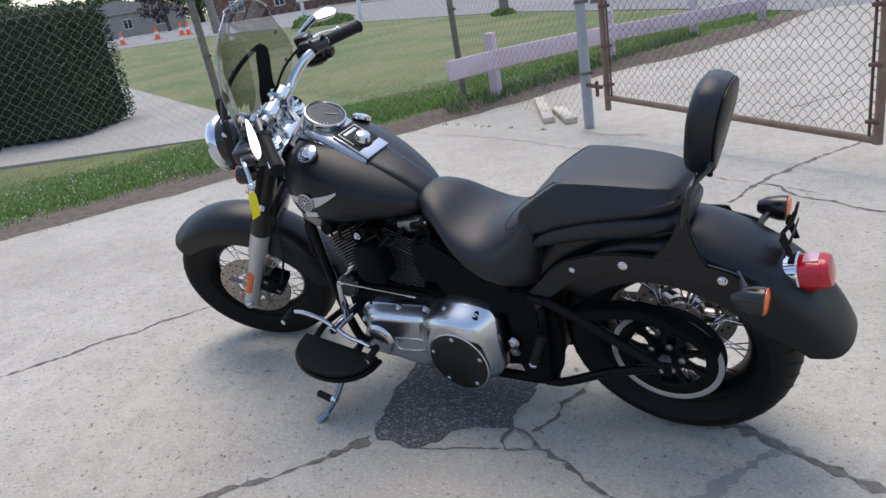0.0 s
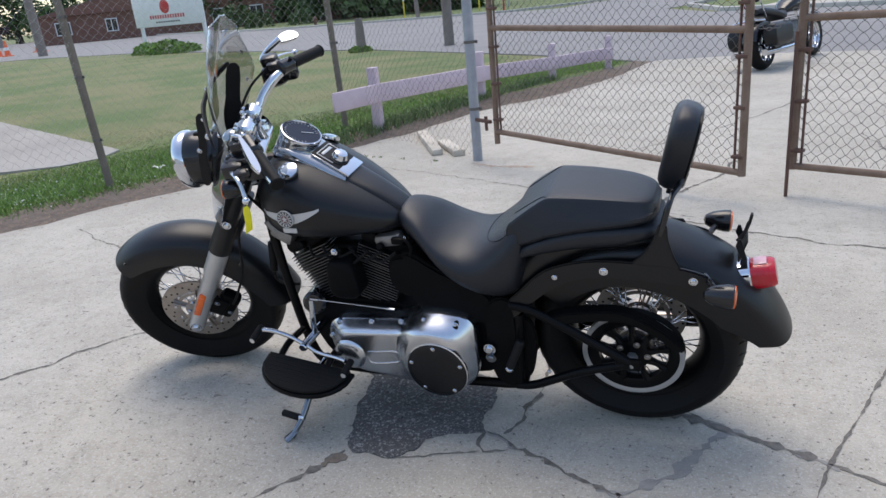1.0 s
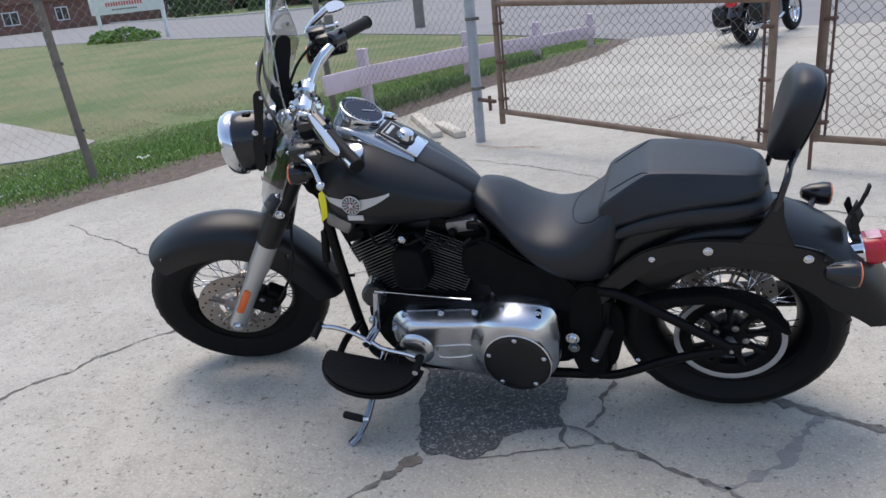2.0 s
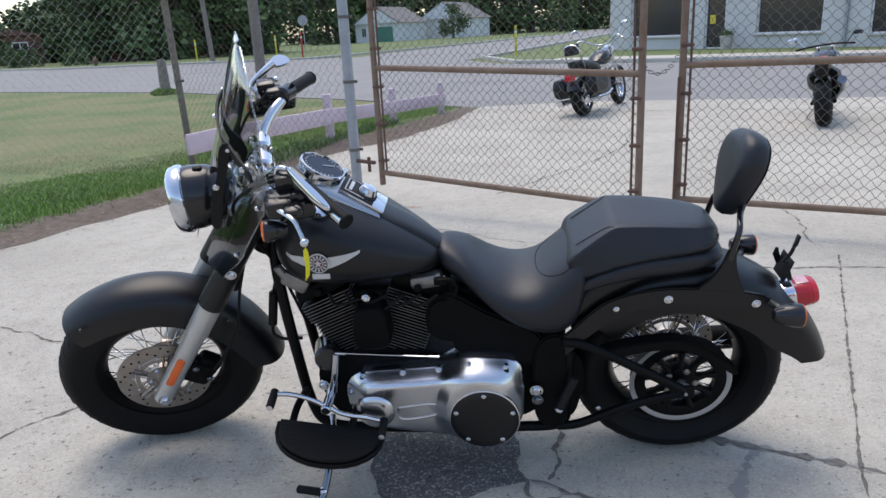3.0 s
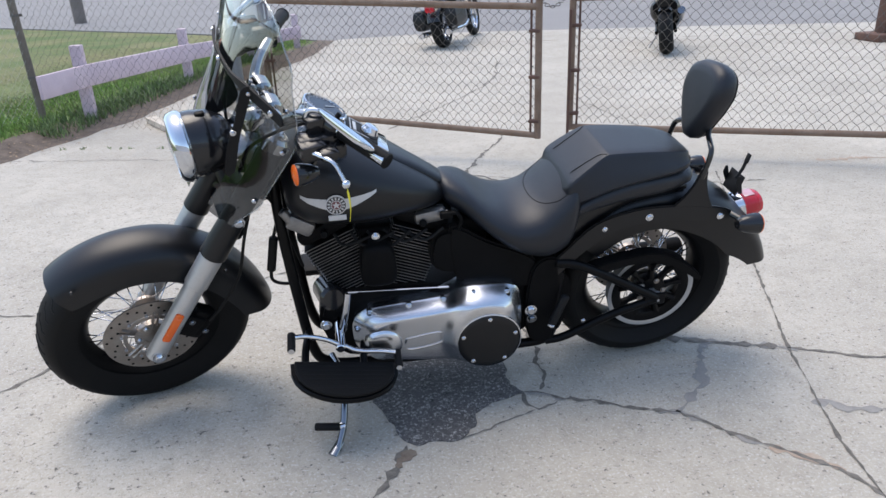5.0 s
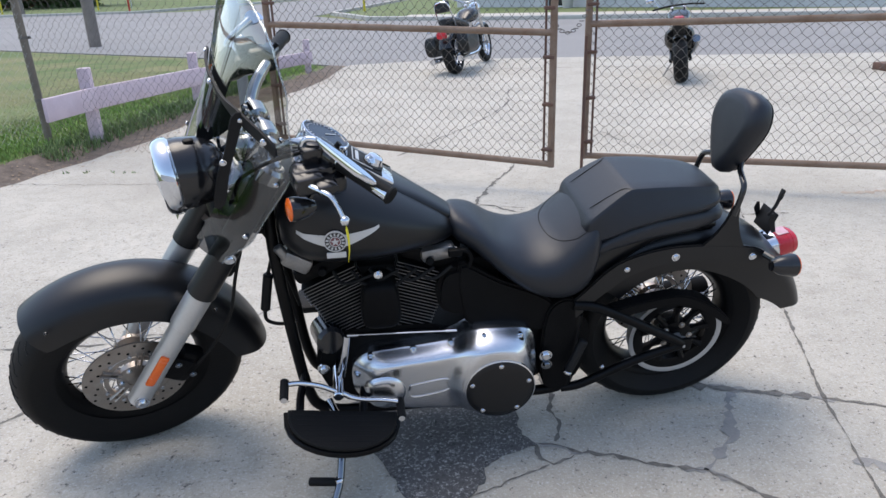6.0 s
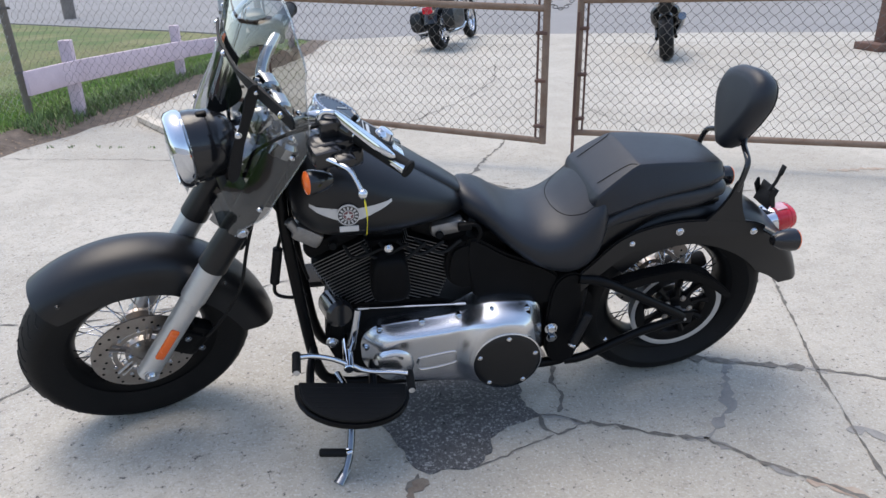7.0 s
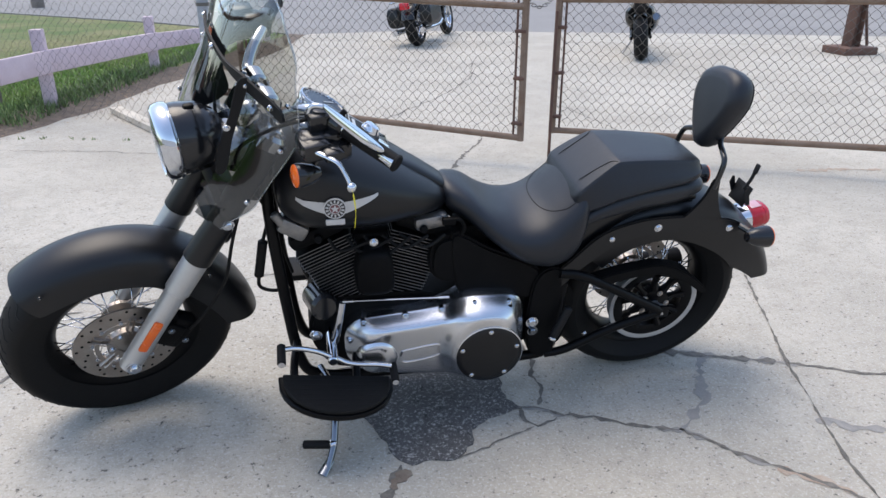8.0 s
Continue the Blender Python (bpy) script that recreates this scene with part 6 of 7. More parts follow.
# ---- front end: fork, headlight, handlebar, windshield; built straight and turned with the bar ----
F0, F1 = Vector((-0.872, 0, 0.330)), Vector((-0.554, 0, 0.795))
fd = (F1 - F0).normalized()
fn = Vector((-fd.z, 0, fd.x))        # square to the fork, to the front
for s in (-1, 1):
    y = Vector((0, s * 0.112, 0))
    bm = add_cyl(shape(), F0 + y - fd * 0.024, F0 + y + fd * 0.42, 0.0305, 24, 0.006, r2=0.031)
    add_cyl(bm, F0 + y + fd * 0.285, F0 + y + fd * 0.42, 0.0355, 24, 0.006)
    add_cyl(bm, F0 + y - Vector((0, 0.03, 0)) * 1, F0 + y + Vector((0, 0.03, 0)), 0.022, 20, 0.004)
    sl = fp("fork_slider", bm, M["slider"], "silver fork slider")
    bm = bolt(shape(), tuple(F0 + y + Vector((0, s * 0.028, 0))), (0, s, 0), 0.014, 0.012)
    fp("axle_nut", bm, M["chrome"], "", sl)
    bm = add_box(shape(), (0, 0, 0), (0.014, 0.026, 0.115), 0.006)
    q = F0 + y + fd * 0.13 + Vector((0, s * 0.029, 0)) + fn * 0.010
    rot = Matrix.Rotation(math.atan2(fd.x, fd.z), 4, "Y") @ Matrix.Rotation(radians(90), 4, "Z")
    bmesh.ops.transform(bm, matrix=Matrix.Translation(q) @ rot, verts=bm.verts)
    fp("reflector", bm, M["amber_flat"], "long amber reflector", sl)
    bm = add_cyl(shape(), F0 + y + fd * 0.405, F0 + y + fd * 0.58, 0.040, 24, 0.005, r2=0.036)
    add_cyl(bm, F0 + y + fd * 0.57, F0 + y + fd * 0.80, 0.035, 24, 0.005)
    fp("fork_cover", bm, M["black_satin"], "black fork cover")
    bm = bolt(shape(), tuple(F1 + y + Vector((0, s * 0.038, 0)) + fd * 0.0), (0, s, 0), 0.011, 0.01)
    fp("cover_bolt", bm, M["chrome"], "chrome bolt")
bm = add_box(shape(), tuple(F0 + fd * 0.50 + fn * -0.03), (0.05, 0.24, 0.045), 0.012, Matrix.Rotation(math.atan2(fd.x, fd.z), 3, "Y"))
fp("fork_brace", bm, M["black_satin"])
# brake caliper and hose on the left slider
bm = add_box(shape(), (-0.735, -0.085, 0.385), (0.075, 0.055, 0.115), 0.016, Matrix.Rotation(0.75, 3, "Y"))
add_box(bm, (-0.755, -0.115, 0.40), (0.06, 0.02, 0.08), 0.008, Matrix.Rotation(0.75, 3, "Y"))
cal = fp("brake_caliper", bm, M["engine_black"], "black front brake caliper")
for x, z in ((-0.75, 0.425), (-0.72, 0.37)):
    fp("caliper_bolt", bolt(shape(), (x, -0.125, z), (0, -1, 0), 0.007), M["dark_chrome"], "", cal)
bm = add_tube(shape(), [(-0.70, -0.115, 0.40), (-0.655, -0.13, 0.46), (-0.585, -0.14, 0.58), (-0.545, -0.13, 0.72), (-0.49, -0.1, 0.86)], 0.0048, 8)
fp("brake_hose", bm, M["rubber"], "black brake hose")
# headlight
hc = Vector((-0.66, 0, 0.992))
hd = Vector((-1, 0, -0.02)).normalized()


def hp(name, bm, material, label="", parent=None):
    """A headlight part, brought to the lamp's true size."""
    bmesh.ops.transform(bm, matrix=Matrix.Translation(hc + Vector((0.012, 0, -0.014))) @ Matrix.Scale(0.9, 4) @ Matrix.Translation(-hc), verts=bm.verts)
    return fp(name, bm, material, label, parent)


bm = add_lathe(shape(), [(0.0, -0.165), (0.035, -0.16), (0.07, -0.14), (0.094, -0.10), (0.102, -0.05), (0.102, -0.02), (0.098, -0.012)], hc, hd, 44)
hl = hp("headlight", bm, M["black_gloss"], "gloss black headlight bucket")
bm = add_lathe(shape(), [(0.1005, -0.028), (0.108, -0.02), (0.109, -0.005), (0.104, 0.014), (0.094, 0.022), (0.09, 0.018), (0.09, 0.004)], hc, hd, 48)
hp("headlight_ring", bm, M["chrome"], "chrome headlight trim ring", hl)
bm = add_lathe(shape(), [(0.0, -0.055), (0.03, -0.05), (0.065, -0.03), (0.09, 0.002)], hc, hd, 44)
hp("reflector_bowl", bm, M["chrome"], "", hl)
bm = add_lathe(shape(), [(0.0905, 0.010), (0.075, 0.020), (0.04, 0.028), (0.0, 0.031)], hc, hd, 44)
hp("headlight_glass", bm, M["clear_glass"], "clear headlight glass", hl)
bm = add_lathe(shape(), [(0.0, 0.005), (0.015, 0.004), (0.018, -0.02), (0.018, -0.05)], hc, hd, 20)
hp("bulb_shield", bm, M["chrome"], "", hl)
bm = add_box(shape(), (-0.585, 0, 1.092), (0.03, 0.020, 0.014), 0.006)
hp("headlight_mount", bm, M["black_frame"], "", hl)
# triple clamps, risers
top = F0 + fd * 0.80
bm = add_box(shape(), tuple(top - fn * 0.01), (0.075, 0.27, 0.035), 0.014, Matrix.Rotation(math.atan2(fd.x, fd.z), 3, "Y"))
for s in (-1, 1):
    add_cyl(bm, top + Vector((0, s * 0.108, 0)) - fd * 0.02, top + Vector((0, s * 0.108, 0)) + fd * 0.035, 0.038, 24, 0.01)
    bolt(bm, tuple(top + Vector((0, s * 0.108, 0)) + fd * 0.035), tuple(fd), 0.016, 0.012)
fp("triple_clamp", bm, M["chrome"], "chrome upper triple clamp")
bm = add_box(shape(), tuple(F0 + fd * 0.60), (0.07, 0.26, 0.04), 0.012, Matrix.Rotation(math.atan2(fd.x, fd.z), 3, "Y"))
fp("lower_clamp", bm, M["black_frame"])
RT = Vector((-0.40, 0, 1.075))
for s in (-1, 1):
    bm = add_tube(shape(), [tuple(top + Vector((0.02, s * 0.05, -0.01))), (-0.405, s * 0.05, 1.03), tuple(RT + Vector((0, s * 0.05, 0)))], (0.024, 0.02, 0.022), 16)
    add_cyl(bm, RT + Vector((0, s * 0.05 - 0.028, 0)), RT + Vector((0, s * 0.05 + 0.028, 0)), 0.031, 20, 0.006)
    bolt(bm, (-0.425, s * 0.05 - 0.012, 1.095), (-0.6, 0, 0.8), 0.006)
    bolt(bm, (-0.425, s * 0.05 + 0.012, 1.095), (-0.6, 0, 0.8), 0.006)
    fp("bar_riser", bm, M["chrome"], "chrome handlebar riser")
HB = [(-0.40, 0.0, 1.078), (-0.40, 0.10, 1.08), (-0.395, 0.15, 1.092), (-0.37, 0.195, 1.13), (-0.34, 0.23, 1.146), (-0.298, 0.282, 1.132), (-0.22, 0.415, 1.102)]
HB_RIGHT = [(-0.40, 0.09, 1.069), (-0.397, 0.128, 1.064), (-0.372, 0.167, 1.090), (-0.337, 0.207, 1.114), (-0.304, 0.262, 1.1195), (-0.287, 0.298, 1.115)]
path = [(x, -y, z) for x, y, z in HB[::-1]] + HB_RIGHT
fp("handlebar", add_tube(shape(), path, 0.016, 16), M["chrome"], "chrome handlebar")
for s in (-1, 1):
    g0, g1 = Vector((-0.290, s * 0.293, 1.129 if s < 0 else 1.116)), (Vector((-0.215, -0.415, 1.100)) if s < 0 else Vector((-0.221, 0.432, 1.082)))
    d = (g1 - g0).normalized()
    bm = add_cyl(shape(), g0, g1, 0.0195, 20, 0.004)
    add_cyl(bm, g1 - d * 0.006, g1 + d * 0.004, 0.0215, 20, 0.003)
    fp("grip", bm, M["rubber"], "smooth black rubber grip")
    bm = add_cyl(shape(), g0 - d * 0.075, g0 - d * 0.002, 0.026, 20, 0.008)
    add_box(bm, tuple(g0 - d * 0.045 + Vector((-0.03, 0, 0.005))), (0.05, 0.05, 0.045), 0.01)
    add_box(bm, (-0.366, s * 0.288, 1.098), (0.07, 0.075, 0.05), 0.014)
    add_box(bm, (-0.335, s * 0.33, 1.10), (0.05, 0.05, 0.03), 0.012)
    add_box(bm, (-0.347, s * 0.276, 1.102), (0.10, 0.055, 0.05), 0.014)
    add_box(bm, (-0.313, s * 0.298, 1.083), (0.066, 0.05, 0.05), 0.014)
    sw = fp("switch_housing", bm, M["black_gloss"], "black switch housing")
    bm = add_cyl(shape(), g0 - d * 0.03 + Vector((0.018, 0, 0.018)), g0 - d * 0.03 + Vector((0.026, 0, 0.026)), 0.007, 10)
    fp("switch_button", bm, M["rubber"], "", sw)
    p0 = g0 - d * 0.05 + Vector((-0.055, 0, 0.008))
    lv = [(-0.388, s * 0.275, 1.108), (-0.370, s * 0.315, 1.104), (-0.340, s * 0.366, 1.102), (-0.330, s * 0.388, 1.085), (-0.322, s * 0.412, 1.058)]
    if s > 0:
        lv = [(-0.39, 0.30, 1.105), (-0.388, 0.36, 1.103), (-0.374, 0.43, 1.092), (-0.352, 0.478, 1.075), (-0.333, 0.50, 1.063)]
    bm = add_tube(shape(), lv, (0.011, 0.010, 0.0065, 0.005, 0.006), 12, squash=0.6)
    
    bmesh.ops.create_uvsphere(bm, u_segments=14, v_segments=10, radius=0.0115, matrix=Matrix.Translation(lv[-1]))
    fp("clutch_lever" if s < 0 else "brake_lever", bm, M["brushed"], "polished metal hand lever with a ball end")
    # mirror: stem and teardrop head
    if s < 0:
        stem = [(-0.345, -0.262, 1.135), (-0.36, -0.25, 1.158), (-0.35, -0.252, 1.178), (-0.322, -0.267, 1.176)]
        A, B, hw = Vector((-0.332, -0.262, 1.184)), Vector((-0.249, -0.417, 1.142)), 0.33
    else:
        stem = [(-0.388, 0.315, 1.108), (-0.405, 0.335, 1.130), (-0.372, 0.345, 1.158), (-0.325, 0.362, 1.181)]
        A, B, hw = Vector((-0.338, 0.352, 1.176)), Vector((-0.284, 0.444, 1.158)), 0.62
    bm = add_tube(shape(), stem, (0.006, 0.0085, 0.010, 0.012) if s > 0 else (0.006, 0.0075, 0.007, 0.006), 10)
    mir = fp("mirror", bm, M["chrome"], "chrome rear-view mirror")
    half = (B - A).length / 2 / 0.088
    mo = [(p * half, q * hw) for p, q in outline([(-0.088, -0.004), (-0.06, 0.022), (0.0, 0.038), (0.06, 0.034), (0.088, 0.0), (0.06, -0.034), (0.0, -0.034), (-0.06, -0.022)], 4)]
    ux = (B - A).normalized()
    gn = Vector((0.60, s * 0.20, 0.74))                        # the glass looks back and up
    gn = (gn - ux * gn.dot(ux)).normalized()
    uz, un = gn.cross(ux), -gn
    c = (A + B) / 2
    rings = []
    bm = shape()
    for dd, k in ((-0.004, 0.97), (0.0, 1.0), (0.006, 0.95), (0.011, 0.78), (0.013, 0.4)):
        rings.append([bm.verts.new(c + ux * p * k + uz * q * k + un * dd) for p, q in mo])
    skin(bm, rings)
    fp("mirror_shell", bm, M["chrome"], "", mir)
    bm = shape()
    bm.faces.new([bm.verts.new(c + ux * p * 0.92 + uz * q * 0.92 - un * 0.0046) for p, q in mo])
    fp("mirror_glass", bm, M["mirror_glass"], "", mir, 0)
# master cylinder and cables
bm = add_box(shape(), (-0.36, 0.285, 1.146), (0.055, 0.05, 0.035), 0.008)
fp("brake_reservoir", bm, M["black_gloss"], "black brake fluid reservoir")
bm = shape()
add_tube(bm, [(-0.345, -0.25, 1.145), (-0.43, -0.20, 1.10), (-0.50, -0.12, 1.0), (-0.49, -0.075, 0.88), (-0.43, -0.08, 0.74), (-0.38, -0.1, 0.5)], 0.005, 8)
add_tube(bm, [(-0.345, 0.25, 1.15), (-0.44, 0.19, 1.09), (-0.50, 0.1, 0.98), (-0.47, 0.06, 0.86)], 0.0045, 8)
fp("control_cable", bm, M["rubber"], "black control cables")
# chrome clutter at the steering head: riser cover, fork caps
bm = add_box(shape(), (-0.445, 0, 1.02), (0.07, 0.13, 0.05), 0.02)
bmesh.ops.create_uvsphere(bm, u_segments=20, v_segments=12, radius=0.04, matrix=Matrix.Translation((-0.45, -0.045, 1.045)))
fp("riser_cover", bm, M["chrome"], "chrome clamp cover at the steering head")
bm = add_loft(shape(), [sec(x, w, t, b, 20, 2.6) for x, w, t, b in ((-0.52, 0.085, 0.99, 0.89), (-0.47, 0.10, 1.01, 0.87), (-0.42, 0.085, 1.0, 0.86))])
fp("fork_shroud", bm, M["chrome"], "chrome fork shroud behind the headlight")
# yellow paper tag on the clutch lever
lever_end = S @ Vector((-0.321, -0.414, 1.056))
bm = shape()
down = (Matrix.Rotation(-LEAN, 3, "X") @ Vector((0, 0, -1)))
ud = Vector((0.10, 1.0, 0)).normalized()
rows = []
for i in range(7):
    t = i / 6
    q = lever_end + down * (0.008 + 0.072 * t) + Vector((0.004 * math.sin(t * 3), -0.01 - 0.004 * t, 0))
    w = 0.014 if i else 0.008
    rows.append([bm.verts.new(q - ud * w), bm.verts.new(q + ud * w), bm.verts.new(q + ud * w + Vector((0.0008, 0, 0))), bm.verts.new(q - ud * w + Vector((0.0008, 0, 0)))])
skin(bm, rows)
tagged(part("paper_tag", bm, M["yellow_tag"], bike), "yellow paper tag tied to the clutch lever")

# ---- windshield ----
def shield_pt(u, v):
    """u: -1 to 1 across, v: 0 low to 1 high."""
    VS = ((0.0, 0.206, 0.059), (0.2, 0.275, 0.08), (0.5, 0.29, 0.11), (0.8, 0.251, 0.05), (0.93, 0.171, 0.023), (0.97, 0.11, 0.015), (1.0, 0.02, 0.009))
    for (v0, w0, b0), (v1, w1, b1) in zip(VS, VS[1:]):
        if v0 <= v <= v1 + 1e-6:
            k = (v - v0) / (v1 - v0)
            k = k if v > 0.9 else ease(k) * 0.5 + k * 0.5
            w, bow = w0 + (w1 - w0) * k, b0 + (b1 - b0) * k
    z = 0.80 + 0.60 * v
    return Vector((-0.645 + 0.248 * v + bow * u * u, 0.049 + u * w - 0.058 * (z - 1.0), z))


bm = shape()
N, K = 24, 30
grid = {}
for j in range(K + 1):
    for i in range(N + 1):
        u, v = -1 + 2 * i / N, j / K
        grid[i, j] = bm.verts.new(shield_pt(u, v))
for j in range(K):
    for i in range(N):
        a = shield_pt(-1 + 2 * (i + 0.5) / N, (j + 0.5) / K)
        if (a.z < 0.96 and abs(a.y) < 0.06) or Vector((a.y, a.z - 0.985)).length < 0.106:
            continue                      # cut-out round the headlight
        bm.faces.new((grid[i, j], grid[i + 1, j], grid[i + 1, j + 1], grid[i, j + 1]))
for v in [v for v in bm.verts if not v.link_faces]:
    bm.verts.remove(v)
SW = TRIM @ Matrix.Translation(HEAD + Vector((0, 0, 0.01))) @ Matrix.Rotation(STEER + radians(5.1), 4, AX) @ Matrix.Translation(-HEAD)


def wp(name, bm, material, label="", parent=None, smooth=0.7):
    """A part of the windshield, which sits a little askew on the fork."""
    bmesh.ops.transform(bm, matrix=SW, verts=bm.verts)
    return part(name, bm, material, parent or bike, label, smooth)


ws = wp("windshield", bm, M["smoke"], "smoked clear windshield with black brackets", smooth=1.2)
ws.visible_shadow = False
rim = [shield_pt(-1, j / K) for j in range(K + 1)] + [shield_pt(-1 + 2 * i / N, 1) for i in range(1, N)] + [shield_pt(1, 1 - j / K) for j in range(K + 1)]
wp("shield_edge", add_tube(shape(), rim, 0.0022, 6, False), M["clear_lens"], "polished clear edge", ws)
SIDE = {-1: [(-0.487, 1.20), (-0.461, 1.198), (-0.488, 1.12), (-0.514, 1.05), (-0.537, 0.965), (-0.563, 0.965), (-0.543, 1.05), (-0.513, 1.12)],
        1: [(-0.452, 1.214), (-0.412, 1.206), (-0.455, 1.09), (-0.452, 1.045), (-0.45, 1.008), (-0.48, 0.98), (-0.545, 0.968), (-0.535, 1.04), (-0.50, 1.11)]}
for s in (-1, 1):
    fp("shield_bracket", add_plate(shape(), outline(SIDE[s], 3), s * 0.138, s * 0.143, 0.0015), M["matte_black"], "black windshield bracket plate", ws)
    for x, z in (((-0.524, 1.086),) if s < 0 else ((-0.435, 1.195), (-0.478, 1.09), (-0.47, 1.0))):
        fp("shield_bolt", bolt(shape(), (x, s * 0.143, z), (0, s, 0), 0.0058, 0.006), M["chrome"], "", ws)
    for v in (0.2, 0.45, 0.64):
        q = shield_pt(s * 0.93, v)
        wp("shield_bolt", bolt(shape(), tuple(q + Vector((-0.003, 0, 0))), (-0.7, s * 0.7, -0.1), 0.005, 0.005), M["chrome"], "", ws)
# flat strap round the inside of the shield, bent back at its near end
bm = shape()
strap = smooth_path([(-0.470, 0.205, 1.198), (-0.490, 0.12, 1.200), (-0.493, 0.03, 1.199), (-0.486, -0.06, 1.194), (-0.466, -0.135, 1.187), (-0.436, -0.215, 1.172), (-0.420, -0.252, 1.158)], 5)
rings = []
for i, q in enumerate(strap):
    d = (strap[min(i + 1, len(strap) - 1)] - strap[max(i - 1, 0)]).normalized()
    n_ = Vector((0, 0, 1)).cross(d).normalized()
    hh = (0.0075 + 0.0095 * ease((-0.03 - q.y) / 0.1)) * (0.55 if i in (0, len(strap) - 1) else 1.0)
    rings.append([bm.verts.new(q + n_ * a + Vector((0, 0, c))) for a, c in ((-0.003, -hh), (0.003, -hh), (0.003, hh), (-0.003, hh))])
skin(bm, rings)
fp("shield_crossbar", bm, M["matte_black"], "black windshield strap", ws)
for p in ((-0.470, -0.138, 1.187), (-0.438, -0.221, 1.172), (-0.498, 0.03, 1.199), (-0.476, 0.187, 1.198)):
    fp("shield_bolt", bolt(shape(), p, (-0.6 if p[1] > 0 else 0.1, 0 if p[1] > 0 else -1, 0), 0.0062, 0.007), M["chrome"], "", ws)

# ---- left footboard, shifter, side stand ----
fo = [(-0.165, 0.0)] + [(-0.165 * math.cos(math.pi * i / 14), -0.15 * math.sin(math.pi * i / 14) ** 0.8) for i in range(1, 14)] + [(0.165, 0.0)]
fm = Matrix.Translation((-0.255, -0.262, 0.288)) @ Matrix.Rotation(radians(9), 4, "Y") @ Matrix.Rotation(radians(4), 4, "X")
def board(z0, z1, k, name, material, label, parent=None):
    bm = shape()
    rings = []
    for z, kk in ((z0, k * 0.97), (z0 + 0.004, k), (z1 - 0.004, k), (z1, k * 0.97)):
        rings.append([bm.verts.new(fm @ Vector((x * kk, -0.06 + (y + 0.06) * kk, z))) for x, y in fo])
    skin(bm, rings)
    return bp(name, bm, material, label, parent)
fb = board(-0.018, 0.0, 1.0, "footboard", M["black_frame"], "half-moon black footboard")
pad = board(0.0005, 0.014, 0.93, "footboard_pad", M["rubber"], "black rubber footboard pad", fb)
bm = shape()
for i in range(6):
    y = -0.025 - i * 0.018
    w = 0.125 * math.sqrt(max(0, 1 - (-y / 0.15) ** 2)) + 0.01
    add_tube(bm, [fm @ Vector((-w, y, 0.0138)), fm @ Vector((w, y, 0.0138))], 0.0013, 5, False)
bp("pad_rib", bm, M["rubber"], "", fb)
for x in (-0.12, 0.06):
    bm = add_tube(shape(), [fm @ Vector((x, -0.02, -0.015)), fm @ Vector((x, 0.06, 0.005)), fm @ Vector((x + 0.01, 0.15, 0.0))], 0.012, 8)
    bp("board_bracket", bm, M["black_frame"], "", fb)
bm = add_tube(shape(), [(-0.398, -0.29, 0.434), (-0.36, -0.275, 0.421), (-0.31, -0.262, 0.394), (-0.272, -0.258, 0.368), (-0.25, -0.258, 0.356), (-0.225, -0.26, 0.340), (-0.19, -0.266, 0.334), (-0.14, -0.275, 0.334), (-0.098, -0.285, 0.332)], 0.0075, 10)
add_cyl(bm, (-0.262, -0.275, 0.358), (-0.262, -0.10, 0.358), 0.015, 16, 0.003)
shifter = bp("heel_toe_shifter", bm, M["chrome"], "chrome heel-toe shift lever")
for x, h, y in ((-0.40, 0.424, -0.31), (-0.092, 0.305, -0.295)):
    bm = add_cyl(shape(), (x, y + 0.035, h + 0.012), (x, y - 0.03, h), 0.012, 16, 0.003)
    bp("shift_peg", bm, M["rubber"], "ribbed black rubber shift peg", shifter)
    bm = add_cyl(shape(), (x, y - 0.03, h), (x, y - 0.033, h), 0.009, 14)
    bp("peg_cap", bm, M["chrome"], "", shifter)
bm = add_tube(shape(), [(-0.252, -0.20, 0.372), (-0.238, -0.205, 0.44), (-0.225, -0.205, 0.512)], (0.010, 0.008, 0.0072), 12, squash=1.25)
bp("shift_arm", bm, M["chrome"], "chrome shift arm", shifter)
bm = add_tube(shape(), [(-0.225, -0.208, 0.518), (0.075, -0.205, 0.498)], 0.0024, 8, False)
add_cyl(bm, (-0.225, -0.208, 0.518), (-0.195, -0.208, 0.516), 0.0048, 8)
add_cyl(bm, (0.05, -0.205, 0.4995), (0.08, -0.205, 0.498), 0.0042, 8)
bp("shift_rod", bm, M["chrome"], "thin chrome shift rod", shifter)


def on_ground(x, y, z):
    """A point of the world in the bike's own frame."""
    return bike.matrix_world.inverted() @ Vector((x, y, z))


bm = add_tube(shape(), [(-0.30, -0.10, 0.19), tuple(on_ground(-0.268, -0.22, 0.17)), tuple(on_ground(-0.275, -0.315, 0.075)), tuple(on_ground(-0.30, -0.372, 0.012))], (0.013, 0.011, 0.011, 0.010), 12)
add_tube(bm, [tuple(on_ground(-0.29, -0.352, 0.03)), tuple(on_ground(-0.318, -0.385, 0.006))], (0.013, 0.016), 12, False, squash=0.5)
stand = bp("side_stand", bm, M["dark_chrome"], "dark chrome side stand folded out on the concrete")
bm = add_cyl(shape(), on_ground(-0.285, -0.325, 0.062), on_ground(-0.365, -0.31, 0.062), 0.0125, 14, 0.003)
bp("stand_peg", bm, M["rubber"], "black rubber stand peg", stand)
bm = add_cyl(shape(), on_ground(-0.27, -0.322, 0.064), on_ground(-0.29, -0.325, 0.062), 0.014, 14, 0.003)
bp("peg_cap", bm, M["chrome"], "", stand)
